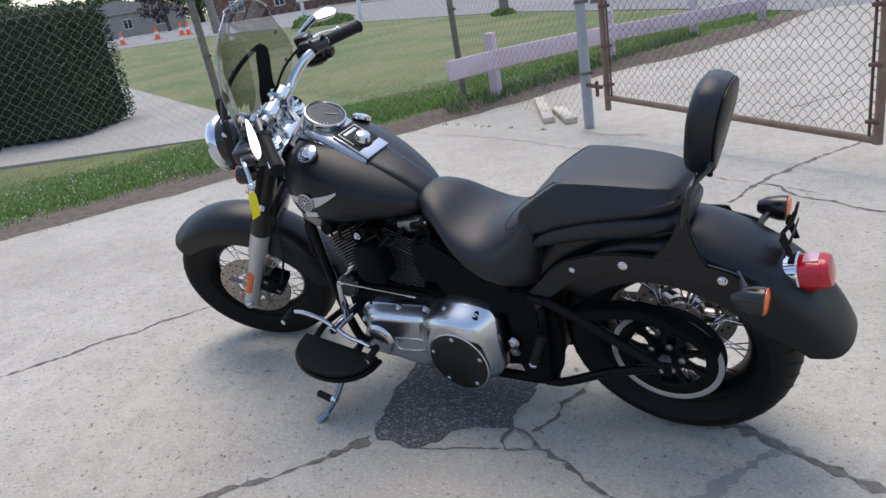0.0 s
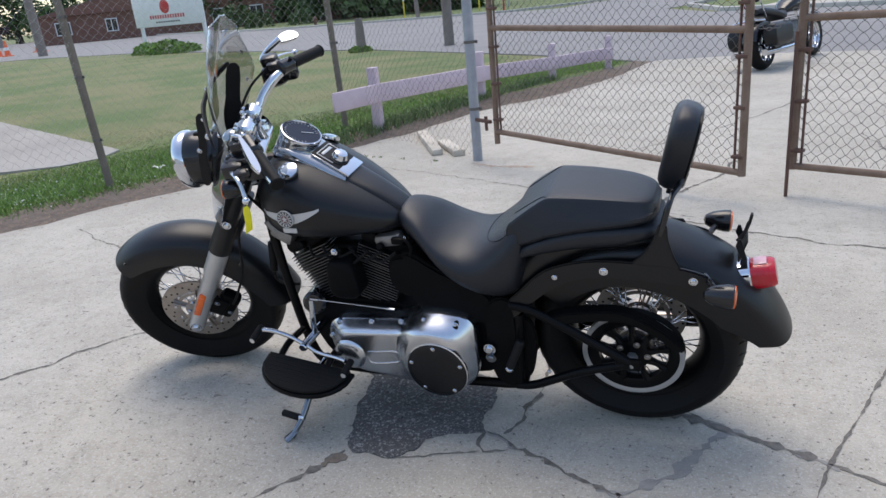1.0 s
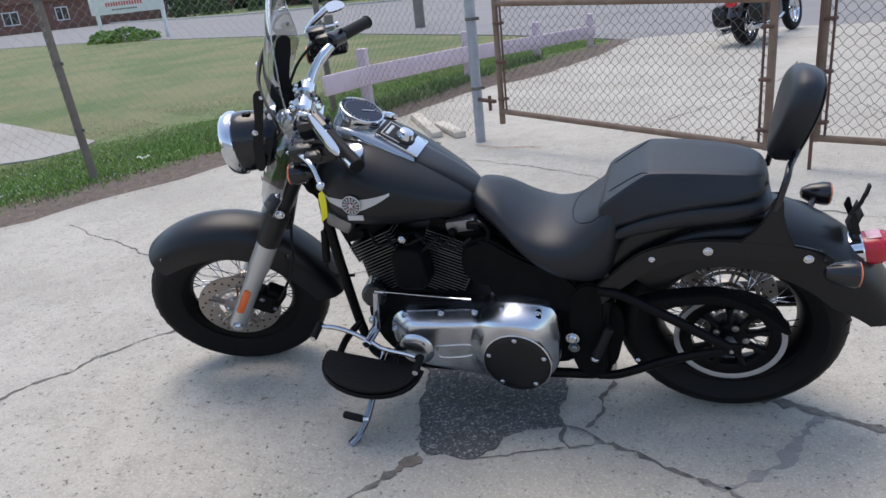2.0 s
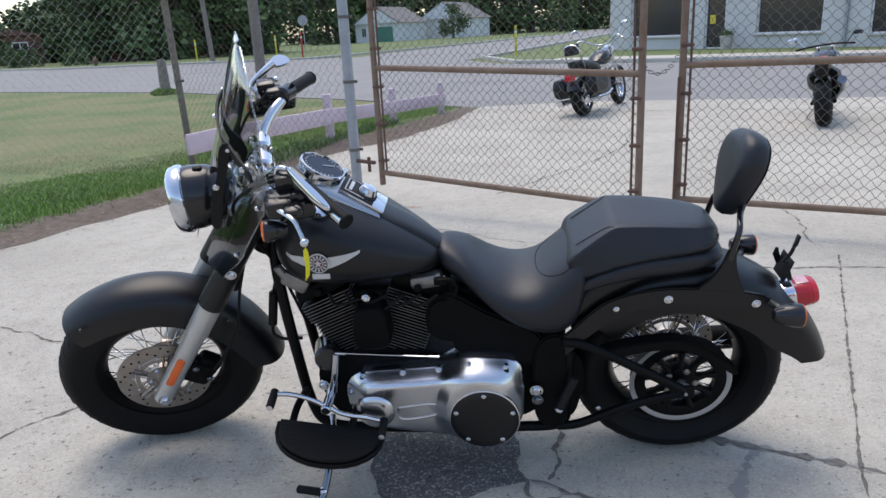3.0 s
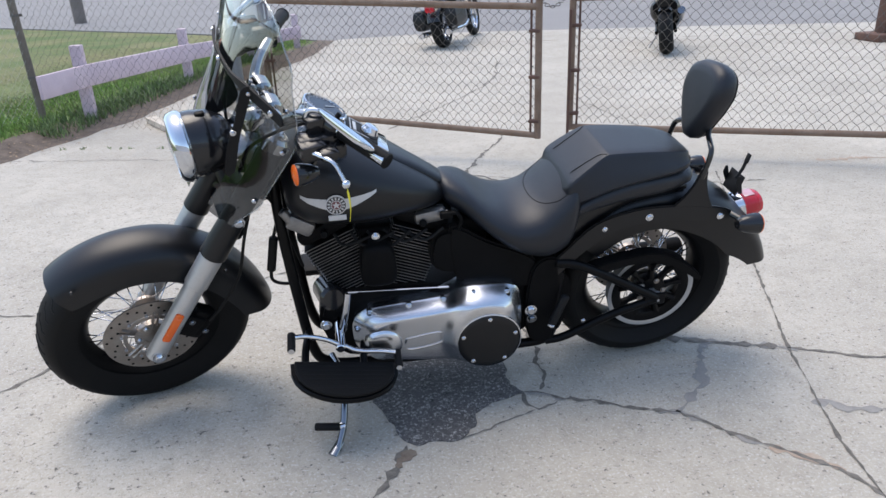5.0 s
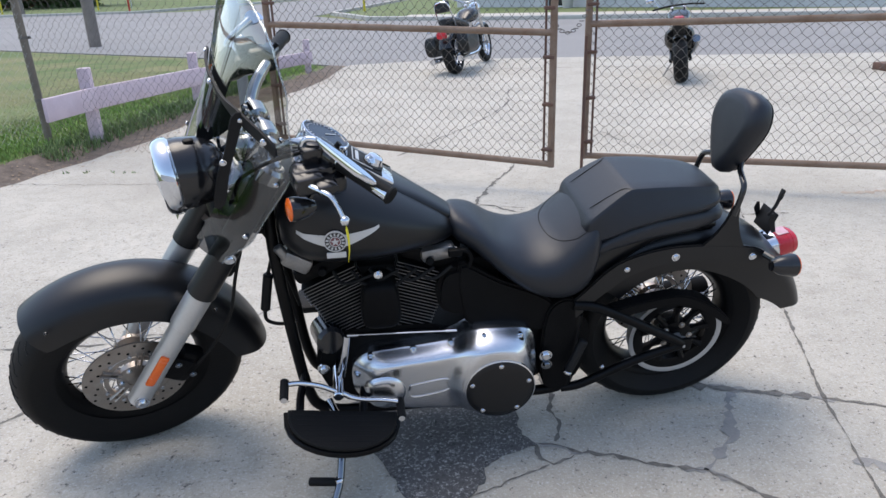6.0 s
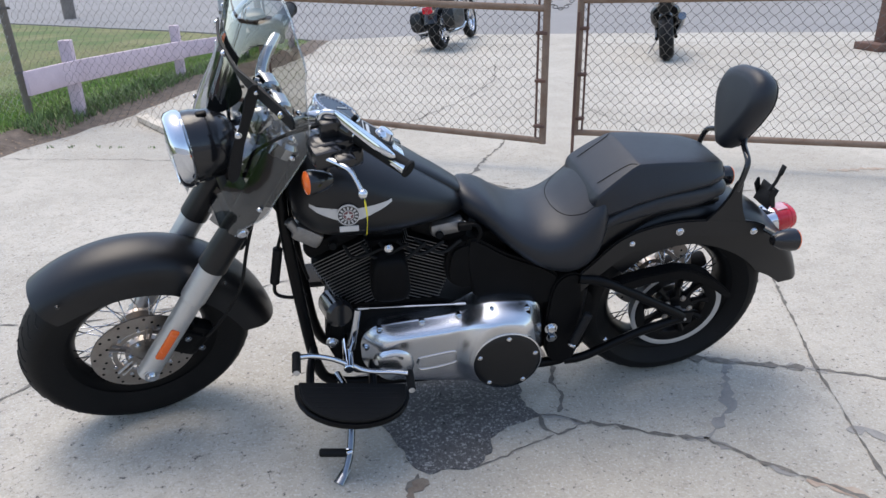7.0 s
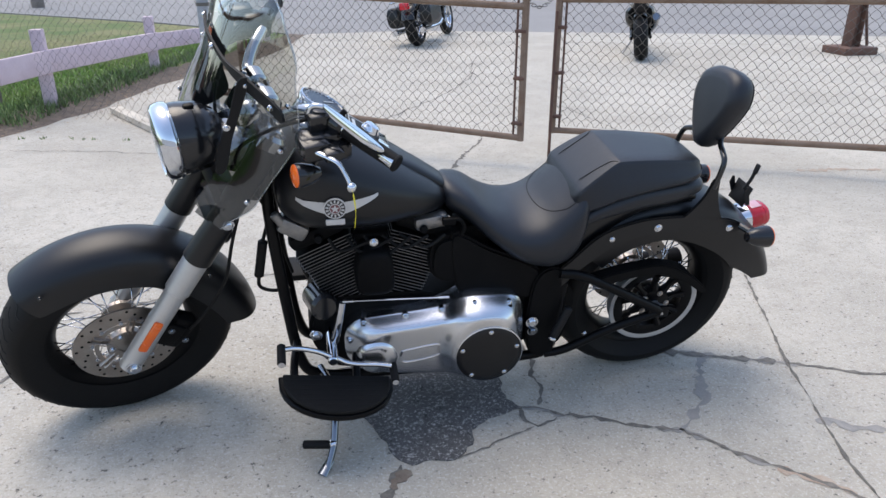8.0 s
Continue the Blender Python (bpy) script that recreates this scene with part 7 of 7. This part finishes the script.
# right side: exhaust pipes and board, mostly hidden
bm = add_tube(shape(), [(-0.27, 0.09, 0.60), (-0.33, 0.14, 0.5), (-0.25, 0.17, 0.3), (0.1, 0.19, 0.25), (0.45, 0.2, 0.25), (1.05, 0.21, 0.28)], (0.022, 0.022, 0.022, 0.024, 0.042, 0.042), 14)
bp("exhaust", bm, M["engine_black"], "black exhaust pipe")
bm = mirrored(add_box(shape(), (-0.255, -0.33, 0.285), (0.3, 0.13, 0.03), 0.014))
bp("right_footboard", bm, M["rubber"])
# ---- things across the yard and the street ----
def far_bike(name, label, pos, head, lean, sport):
    """A parked motorcycle; x runs to its tail from the rear axle's foot."""
    ang = math.atan2(-head[1], -head[0])
    e = thing(name, label, "motorcycle", Matrix.Translation((*pos, 0)) @ Euler((0, 0, ang)).to_matrix().to_4x4() @ Euler((lean, 0, 0)).to_matrix().to_4x4() @ Matrix.Scale(0.93 if sport else 1.0, 4), "parked motorcycles in the street")
    WB, R = (1.42, 0.31) if sport else (1.66, 0.315)

    def wheel2(x, r, w):
        prof = [(r * 0.66, -w * 0.4)] + [(r - w * 0.45 * (1 - math.cos(t)), w * 0.5 * math.sin(t)) for t in [-1.4 + 0.28 * i for i in range(11)]] + [(r * 0.66, w * 0.4)]
        t = part("tyre", add_lathe(shape(), prof, (x, 0, r), (0, 1, 0), 40), M["rubber"], e)
        bm = add_lathe(shape(), [(r * 0.68, -w * 0.4), (r * 0.62, -w * 0.2), (r * 0.62, w * 0.2), (r * 0.68, w * 0.4)], (x, 0, r), (0, 1, 0), 40)
        add_cyl(bm, (x, -w * 0.5, r), (x, w * 0.5, r), 0.04, 16)
        for i in range(6):
            a = i * math.pi / 3
            add_tube(bm, [(x, 0, r), (x + math.cos(a) * r * 0.64, 0, r + math.sin(a) * r * 0.64)], 0.012, 6, False)
        part("rim", bm, M["chrome"] if not sport else M["black_frame"], t)

    wheel2(0, R, 0.2 if sport else 0.18)
    wheel2(-WB, R, 0.12)
    for s in (-1, 1):
        part("fork", add_tube(shape(), [(-WB, s * 0.09, R), (-WB + 0.22, s * 0.09, 0.62), (-WB + 0.4, s * 0.09, 0.98)], 0.024, 10, False), M["chrome"], e)
        part("swingarm", add_tube(shape(), [(0, s * 0.13, R), (-0.5, s * 0.12, 0.36)], 0.025, 8, False), M["black_frame"], e)
    bm = add_box(shape(), (-0.75, 0, 0.42), (0.5, 0.3, 0.34), 0.06)
    engine = part("engine", bm, M["fin_edge"] if not sport else M["engine_black"], e)
    for i in range(6):
        part("fin", add_box(shape(), (-0.78, 0, 0.50 + i * 0.025), (0.54, 0.32, 0.008), 0.003), M["fin_edge"] if not sport else M["engine_black"], engine)
    if not sport:
        part("rear_fender", fender(Vector((0, 0, R)), lambda u: (0.365, 0.105, 0.09), 15, 130, 24), M["black_gloss"], e)
        part("front_fender", fender(Vector((-WB, 0, R)), lambda u: (0.35, 0.085, 0.06), 30, 140, 20), M["black_gloss"], e)
        part("fuel_tank", add_loft(shape(), [sec(x, w, t, b, 20, 2.4) for x, w, t, b in ((-1.2, 0.08, 0.86, 0.74), (-1.1, 0.16, 0.93, 0.70), (-0.9, 0.16, 0.9, 0.70), (-0.7, 0.07, 0.78, 0.70))]), M["black_gloss"], e)
        part("seat", add_loft(shape(), [sec(x, w, t, b, 20, 2.8) for x, w, t, b in ((-0.7, 0.08, 0.76, 0.66), (-0.5, 0.17, 0.72, 0.62), (-0.25, 0.16, 0.80, 0.68), (0.05, 0.13, 0.84, 0.72), (0.15, 0.09, 0.82, 0.74))]), M["leather"], e)
        for s in (-1, 1):
            bag = part("saddlebag", add_loft(shape(), [sec(x, 0.09, t, b, 20, 3.6, y=s * 0.255) for x, t, b in ((-0.26, 0.56, 0.36), (-0.22, 0.60, 0.30), (0.18, 0.60, 0.30), (0.24, 0.54, 0.38))]), M["black_satin"], e, "black leather saddlebag")
            part("exhaust", add_tube(shape(), [(-0.95, s * 0.15, 0.3), (-0.5, s * 0.2, 0.24), (0.35, s * 0.22, 0.24)], (0.022, 0.03, 0.045), 14), M["chrome"], e, "chrome exhaust")
            part("mirror", add_tube(shape(), [(-1.12, s * 0.3, 1.12), (-1.16, s * 0.36, 1.26), (-1.14, s * 0.40, 1.29), (-1.12, s * 0.47, 1.28)], (0.007, 0.008, 0.03, 0.025), 8), M["chrome"], e)
        bm = shape()
        for s in (-1, 1):
            add_tube(bm, [(0.02, s * 0.12, 0.70), (0.10, s * 0.12, 0.86), (0.18, s * 0.10, 1.02), (0.18, 0, 1.06)], 0.012, 8)
        rest = part("backrest_frame", bm, M["chrome"], e, "chrome backrest frame")
        part("backrest_pad", add_box(shape(), (0.15, 0, 0.99), (0.06, 0.24, 0.16), 0.03), M["leather"], rest)
        bm = shape()
        add_tube(bm, [(-0.98, -0.42, 1.05), (-1.05, -0.3, 1.12), (-1.2, -0.1, 1.02), (-1.2, 0.1, 1.02), (-1.05, 0.3, 1.12), (-0.98, 0.42, 1.05)], 0.014, 10)
        part("handlebar", bm, M["chrome"], e)
        part("headlight", add_lathe(shape(), [(0.0, -0.16), (0.07, -0.12), (0.1, -0.02), (0.1, 0.02), (0.0, 0.03)], (-1.42, 0, 0.9), (-1, 0, 0), 24), M["chrome"], e)
        part("tail_light", add_box(shape(), (0.37, 0, 0.60), (0.08, 0.15, 0.10), 0.025), M["red_lens"], e, "red tail light")
        bm = add_tube(shape(), [(0.3, -0.24, 0.66), (0.34, -0.1, 0.68), (0.34, 0.1, 0.68), (0.3, 0.24, 0.66)], 0.014, 8)
        part("signal_bar", bm, M["chrome"], e)
    else:
        part("tail_fairing", add_loft(shape(), [sec(x, w, t, b, 20, 2.6) for x, w, t, b in ((-0.55, 0.13, 0.80, 0.62), (-0.25, 0.12, 0.84, 0.68), (0.0, 0.10, 0.87, 0.72), (0.14, 0.06, 0.87, 0.79))]), M["black_gloss"], e, "black tail fairing")
        for s in (-1, 1):
            part("tail_panel", add_loft(shape(), [sec(x, 0.03, t, b, 12, 2.4, y=s * 0.11) for x, t, b in ((-0.35, 0.80, 0.70), (-0.1, 0.83, 0.73), (0.1, 0.85, 0.78))]), M["white_paint"], e, "white tail side panel")
            part("mirror", add_tube(shape(), [(-1.0, s * 0.25, 0.98), (-1.02, s * 0.34, 1.10), (-1.0, s * 0.37, 1.12), (-1.0, s * 0.46, 1.11)], (0.007, 0.008, 0.035, 0.025), 8), M["brushed"] if s < 0 else M["black_gloss"], e)
        part("seat", add_box(shape(), (-0.35, 0, 0.835), (0.4, 0.22, 0.05), 0.02), M["leather"], e)
        part("fuel_tank", add_loft(shape(), [sec(x, w, t, b, 20, 2.4) for x, w, t, b in ((-1.1, 0.1, 0.90, 0.72), (-0.95, 0.18, 0.95, 0.70), (-0.7, 0.14, 0.90, 0.70), (-0.55, 0.08, 0.82, 0.70))]), M["black_gloss"], e)
        part("handlebar", add_tube(shape(), [(-0.9, -0.36, 0.98), (-1.05, -0.15, 1.0), (-1.05, 0.15, 1.0), (-0.9, 0.36, 0.98)], 0.014, 10), M["black_frame"], e)
        part("exhaust", add_tube(shape(), [(-0.6, 0.12, 0.3), (-0.3, 0.2, 0.45), (0.0, 0.22, 0.58)], (0.025, 0.05, 0.054), 16), M["dark_chrome"], e, "dark steel silencer")
        part("rear_cowl", add_loft(shape(), [sec(x, w, t, b, 20, 2.6) for x, w, t, b in ((-0.62, 0.19, 0.74, 0.36), (-0.42, 0.21, 0.74, 0.42), (-0.24, 0.17, 0.72, 0.52))]), M["black_frame"], e, "black frame covers ahead of the rear wheel")
        part("plate_hanger", add_box(shape(), (0.17, 0, 0.74), (0.02, 0.15, 0.16), 0.008, Euler((0, 0.35, 0)).to_matrix()), M["matte_black"], e)
        part("tail_cover", add_loft(shape(), [sec(x, 0.075, t, b, 16, 2.6) for x, t, b in ((-0.3, 0.875, 0.80), (0.0, 0.905, 0.83), (0.13, 0.90, 0.85))]), M["red_paint"], e, "dark red tail cover")
        part("tail_light", add_box(shape(), (0.15, 0, 0.86), (0.03, 0.15, 0.07), 0.012), M["red_lens"], e)
        part("hugger", fender(Vector((0, 0, R)), lambda u: (0.345, 0.09, 0.05), 70, 150, 14), M["black_satin"], e)
    part("side_stand", add_tube(shape(), [(-0.7, -0.1, 0.25), (-0.66, -0.30, -0.03)], 0.012, 8, False), M["steel"], e)
    return e


far_bike("motorcycle", "black touring motorcycle with saddlebags and chrome backrest, parked by the street", (1.5, 9.0), (0.454, 0.891), radians(9), False)
far_bike("motorcycle", "black and white sport motorcycle parked by the street", (4.18, 7.0), (0.42, 0.91), radians(7), True)

# added wall, never in view: gives chrome a grey reflection, dims the near ground
bm = add_box(shape(), (0, -13.0, 1.9), (34, 0.25, 3.8))
tagged(part("unseen_wall_south", bm, M["grey_panel"], smooth=0), "plain grey wall added out of view to close the yard", "wall", kind="structure")

# rusty steel column on a base plate
e = thing("steel_column", "rusty brown steel column on a thick base plate", "column", Matrix.Translation((7.4, 7.08, 0)) @ Euler((0, 0, 0.05)).to_matrix().to_4x4())
part("base_plate", add_box(shape(), (0, 0, 0.05), (0.54, 0.46, 0.1), 0.012), M["rust_dark"], e)
bm = add_box(shape(), (-0.07, 0, 1.3), (0.018, 0.18, 2.4), 0.003)
add_box(bm, (0.07, 0, 1.3), (0.018, 0.18, 2.4), 0.003)
add_box(bm, (0, 0, 1.3), (0.13, 0.014, 2.4), 0.002)
part("column", bm, M["rust_dark"], e)
part("brace", add_tube(shape(), [(0.28, 0, 0.1), (0.08, 0, 0.8)], 0.02, 8, False), M["rust_dark"], e)


# ---- grey building over the street ----
def building():
    o, d = Vector((6.95, 32.57)), Vector((0.692, -0.722))
    rot = math.atan2(d.y, d.x)
    e = thing("office_building", "grey brick single-storey building with dark windows over the street", "building", Matrix.Translation((o.x, o.y, 0)) @ Euler((0, 0, rot)).to_matrix().to_4x4())
    H = 4.2
    holes = [(-1.0, 2.0, 0.55, 2.5, "window"), (2.8, 3.75, 0.0, 2.2, "door"), (5.1, 7.7, 0.55, 2.5, "window"), (9.35, 13.0, 0.45, 3.0, "window")]
    x = -2.2
    for a, b, z0, z1, kind in holes:
        bits = [((x + a) / 2, H / 2, a - x, H), ((a + b) / 2, (z1 + H) / 2, b - a, H - z1)]
        if z0:
            bits.append(((a + b) / 2, z0 / 2, b - a, z0))
        for cx, cz, sx, sz in bits:
            part("wall", add_box(shape(), (cx, 0.12, cz), (sx, 0.24, sz)), M["grey_panel"], e)
        w = part(kind, add_box(shape(), ((a + b) / 2, 0.16, (z0 + z1) / 2), (b - a, 0.03, z1 - z0)), M["glass_dark"], e, "dark tinted glass" if kind == "window" else "dark glass door")
        for fx, fz, sx, sz in (((a + b) / 2, z0 + 0.03, b - a, 0.06), ((a + b) / 2, z1 - 0.03, b - a, 0.06), (a + 0.03, (z0 + z1) / 2, 0.06, z1 - z0 - 0.12), (b - 0.03, (z0 + z1) / 2, 0.06, z1 - z0 - 0.12)):
            part("frame", add_box(shape(), (fx, 0.10, fz), (sx, 0.08, sz), 0.008), M["siding"], w)
        if kind == "window":
            part("sill", add_box(shape(), ((a + b) / 2, -0.02, z0 - 0.03), (b - a + 0.1, 0.16, 0.06), 0.01), M["kerb"], w)
        else:
            part("notice", add_box(shape(), (a + 0.3, 0.135, 1.2), (0.25, 0.006, 0.35)), M["yellow_paint"], w, "yellow paper notice")
        x = b
    part("wall", add_box(shape(), (14.5, 0.12, H / 2), (3, 0.24, H)), M["grey_panel"], e)
    for cx, cy, sx, sy in ((-2.08, 6, 0.24, 11.6), (15.9, 6, 0.24, 11.6), (6.9, 12, 18.2, 0.24)):
        part("wall", add_box(shape(), (cx, cy, H / 2), (sx, sy, H)), M["grey_panel"], e)
    part("roof", add_box(shape(), (6.9, 6, H + 0.1), (18.6, 12.6, 0.2), 0.03), M["roofing"], e)
    part("downpipe", add_tube(shape(), [(8.55, -0.06, 0), (8.55, -0.06, H)], 0.06, 10, False), M["galvanised"], e)
    q = Matrix.Translation((o.x, o.y, 0)) @ Euler((0, 0, rot)).to_matrix().to_4x4()
    p = q @ Vector((4.2, -0.6, 0))
    t = thing("planter", "pale concrete planter tub with dark plants beside the door", "planter", Matrix.Translation(p))
    part("tub", add_lathe(shape(), [(0.0, 0.0), (0.2, 0.0), (0.27, 0.5), (0.3, 0.52), (0.26, 0.54), (0.0, 0.5)], (0, 0, 0), (0, 0, 1), 24), M["kerb"], t)
    r = random.Random(3)
    vs, fs = leaf_cloud([Vector((r.gauss(0, 0.15), r.gauss(0, 0.15), 0.55 + abs(r.gauss(0, 0.12)))) for i in range(200)], 0.05, 4)
    raw("plants", vs, fs, M["leaf"], t, kind="stuff")


building()


def house(x, y, rot, w, dpt, h, wall, roof, label, door=None, windows=((-0.25, 1.0), (0.25, 1.0))):
    e = thing("house", label, "house", Matrix.Translation((x, y, -0.03)) @ Euler((0, 0, rot)).to_matrix().to_4x4(), "houses over the street")
    part("wall", add_box(shape(), (0, 0, h / 2), (w, dpt, h)), wall, e)
    bm = shape()
    o, rise_ = 0.35, w * (0.32 if w < 12 else 0.11)
    a = [bm.verts.new(v) for v in ((-w / 2 - o, -dpt / 2 - o, h), (w / 2 + o, -dpt / 2 - o, h), (0, -dpt / 2 - o, h + rise_))]
    b = [bm.verts.new(v.co + Vector((0, dpt + 2 * o, 0))) for v in a]
    bm.faces.new(a)
    bm.faces.new(b[::-1])
    for i in range(3):
        bm.faces.new((a[i], b[i], b[(i + 1) % 3], a[(i + 1) % 3]))
    part("roof", bm, roof, e, smooth=0)
    bm = shape()
    g = [bm.verts.new(v) for v in ((-w / 2, -dpt / 2 - o - 0.05, h), (w / 2, -dpt / 2 - o - 0.05, h), (0, -dpt / 2 - o - 0.05, h + rise_ * 0.94))]
    bm.faces.new(g)
    part("gable", bm, wall, e, smooth=0)
    for u, s in windows:
        wd = part("window", add_box(shape(), (u * w, -dpt / 2 - 0.02, h * 0.55), (1.1 * s, 0.06, 1.2)), M["glass_dark"], e)
        part("window_frame", add_box(shape(), (u * w, -dpt / 2 - 0.04, h * 0.55 - 0.66), (1.3 * s, 0.14, 0.1)), M["siding"], wd)
        part("window_frame", add_box(shape(), (u * w, -dpt / 2 - 0.04, h * 0.55 + 0.64), (1.3 * s, 0.12, 0.1)), M["siding"], wd)
        for k in (-0.6, 0, 0.6):
            part("window_frame", add_box(shape(), (u * w + k * s, -dpt / 2 - 0.045, h * 0.55), (0.08, 0.1, 1.2)), M["siding"], wd)
    if door:
        part("garage_door", add_box(shape(), (door[0] * w, -dpt / 2 - 0.03, 1.1), (door[1], 0.08, 2.2)), door[2], e)


house(-17.0, 113, -0.35, 7.6, 9, 2.7, M["siding"], M["roofing"], "small white garage house with a green door and grey roof", (0.18, 2.6, M["green_paint"]), ((-0.3, 0.6),))
house(-7.5, 122, -0.35, 8.2, 10, 3.0, M["siding"], M["roofing"], "white sided house with a grey roof far down the street", None, ((0.0, 0.9),))
house(-100, 66, 0.95, 18, 9, 3.2, M["tan_wall"], M["roofing"], "grey-brown rendered house behind the street", None, ((-0.3, 1.2), (0.05, 1.0), (0.3, 1.2)))
house(-62, 70, 0.55, 26, 9, 3.0, M["brick_wall"], M["roof_brown"], "dark red brick bungalow with white-framed windows behind the street", None, ((-0.4, 1.3), (-0.2, 1.0), (0.05, 1.3), (0.25, 1.0), (0.42, 1.2)))
house(-34, 74, 0.45, 14, 9, 3.0, M["brick_wall"], M["roof_brown"], "brown brick house among trees", None, ((-0.25, 1.3), (0.2, 1.2)))


# ---- sign, poles and street things ----
e = thing("sign_board", "white painted sign with a red apple on two white posts", "sign", Matrix.Translation((-24.0, 26.5, 0)) @ Euler((0, 0, math.atan2(-0.35, 3.75))).to_matrix().to_4x4())
for x in (-1.75, 2.3):
    part("post", add_box(shape(), (x, 0.06, 1.25), (0.14, 0.14, 2.6), 0.01), M["white_paint"], e)
part("board", add_box(shape(), (0.28, -0.05, 2.02), (4.5, 0.07, 1.66), 0.01), M["white_paint"], e)
bm = add_lathe(shape(), [(0.0, 0.016), (0.22, 0.012), (0.31, 0.0)], (0.15, -0.088, 2.06), (0, -1, 0), 24)
part("apple", bm, M["red_paint"], e, "red apple shape")
part("apple_leaf", add_box(shape(), (0.2, -0.092, 2.42), (0.12, 0.012, 0.06), 0.004, Euler((0, -0.5, 0)).to_matrix()), M["green_paint"], e)
for z, w, h in ((1.62, 2.3, 0.17), (1.38, 1.6, 0.07), (2.68, 3.0, 0.12)):
    n = int(w / 0.16)
    for i in range(n):
        part("letter_bar", add_box(shape(), (0.2 - w / 2 + (i + 0.5) * w / n, -0.088, z), (w / n * 0.6, 0.008, h)), M["red_paint"] if h > 0.15 else M["dark_print"], e)


def pole(x, y, h, r, material, label, name="utility_pole", lean=(0, 0)):
    e = thing(name, label, "pole", Matrix.Translation((x, y, -0.05)))
    part("shaft", add_tube(shape(), [(0, 0, 0), (lean[0] * 0.5, lean[1] * 0.5, h * 0.5), (lean[0], lean[1], h)], (r, r * 0.9, r * 0.75), 14), material, e)
    if h > 5:
        part("cross_arm", add_box(shape(), (0, 0.12, h - 0.6), (2.2, 0.1, 0.12), 0.01), material, e)
    return e


pole(-6.55, 18.1, 9, 0.15, M["pole_wood"], "weathered wooden utility pole beside the street")
pole(-19.0, 45.5, 9, 0.16, M["pole_wood"], "dark wooden utility pole over the street", lean=(-0.4, 0))
pole(-40.6, 33.4, 10, 0.30, M["pole_wood"], "thick wooden utility pole leaning beside the road works", lean=(-1.3, 0.9))
pole(-9.45, 18.15, 1.0, 0.16, M["pole_wood"], "short grey wooden stump post in the lawn", "stump_post")


def marker(x, y, h, material, label):
    e = thing("marker_post", label, "marker", Matrix.Translation((x, y, -0.03)), "marker posts")
    part("post", add_box(shape(), (0, 0, h / 2), (0.11, 0.05, h), 0.01), material, e)
    part("band", add_box(shape(), (0, 0, h * 0.8), (0.115, 0.055, 0.12), 0.004), M["white_paint"], e)


marker(-22.6, 51.4, 1.6, M["yellow_paint"], "yellow plastic utility marker post")
marker(-16.8, 52.5, 1.6, M["yellow_paint"], "yellow plastic utility marker post")
marker(-13.5, 47.8, 1.7, M["red_paint"], "red and white marker post")
marker(0.9, 33.5, 1.4, M["yellow_paint"], "yellow marker post on the grass corner")
e = thing("stop_sign", "back of a road sign on a thin post", "sign", Matrix.Translation((-15.5, 56, 0)))
part("post", add_cyl(shape(), (0, 0, 0), (0, 0, 2.9), 0.035, 10), M["galvanised"], e)
part("panel", add_lathe(shape(), [(0.0, 0.0), (0.42, 0.0), (0.42, 0.01), (0.0, 0.01)], (0, 0, 2.6), (0, 1, 0), 8), M["galvanised"], e)
e = thing("fire_hydrant", "small rust-brown fire hydrant on the verge", "hydrant", Matrix.Translation((-28.8, 48.3, -0.03)))
part("body", add_lathe(shape(), [(0.0, 0.0), (0.2, 0.0), (0.2, 0.05), (0.13, 0.08), (0.13, 0.5), (0.18, 0.54), (0.16, 0.62), (0.08, 0.72), (0.03, 0.78), (0.0, 0.78)], (0, 0, 0), (0, 0, 1), 20), M["rust_dark"], e)
part("outlet", add_cyl(shape(), (-0.22, 0, 0.42), (0.22, 0, 0.42), 0.07, 14), M["rust_dark"], e)


def cone(x, y):
    e = thing("traffic_cone", "orange traffic cone with white band by the street", "cone", Matrix.Translation((x, y, -0.02)) @ Matrix.Scale(1.2, 4), "traffic cones")
    part("base", add_box(shape(), (0, 0, 0.03), (0.5, 0.5, 0.06), 0.015), M["orange_cone"], e)
    part("body", add_lathe(shape(), [(0.19, 0.05), (0.05, 0.95), (0.0, 0.96)], (0, 0, 0), (0, 0, 1), 20), M["orange_cone"], e)
    part("band", add_lathe(shape(), [(0.147, 0.36), (0.118, 0.55)], (0, 0, 0), (0, 0, 1), 20), M["white_paint"], e)


for x, y in ((-55.7, 35.9), (-52.8, 37.3), (-51.2, 38.6), (-49.7, 38.1), (-51.8, 42.6), (-50.6, 42.0)):
    cone(x, y)
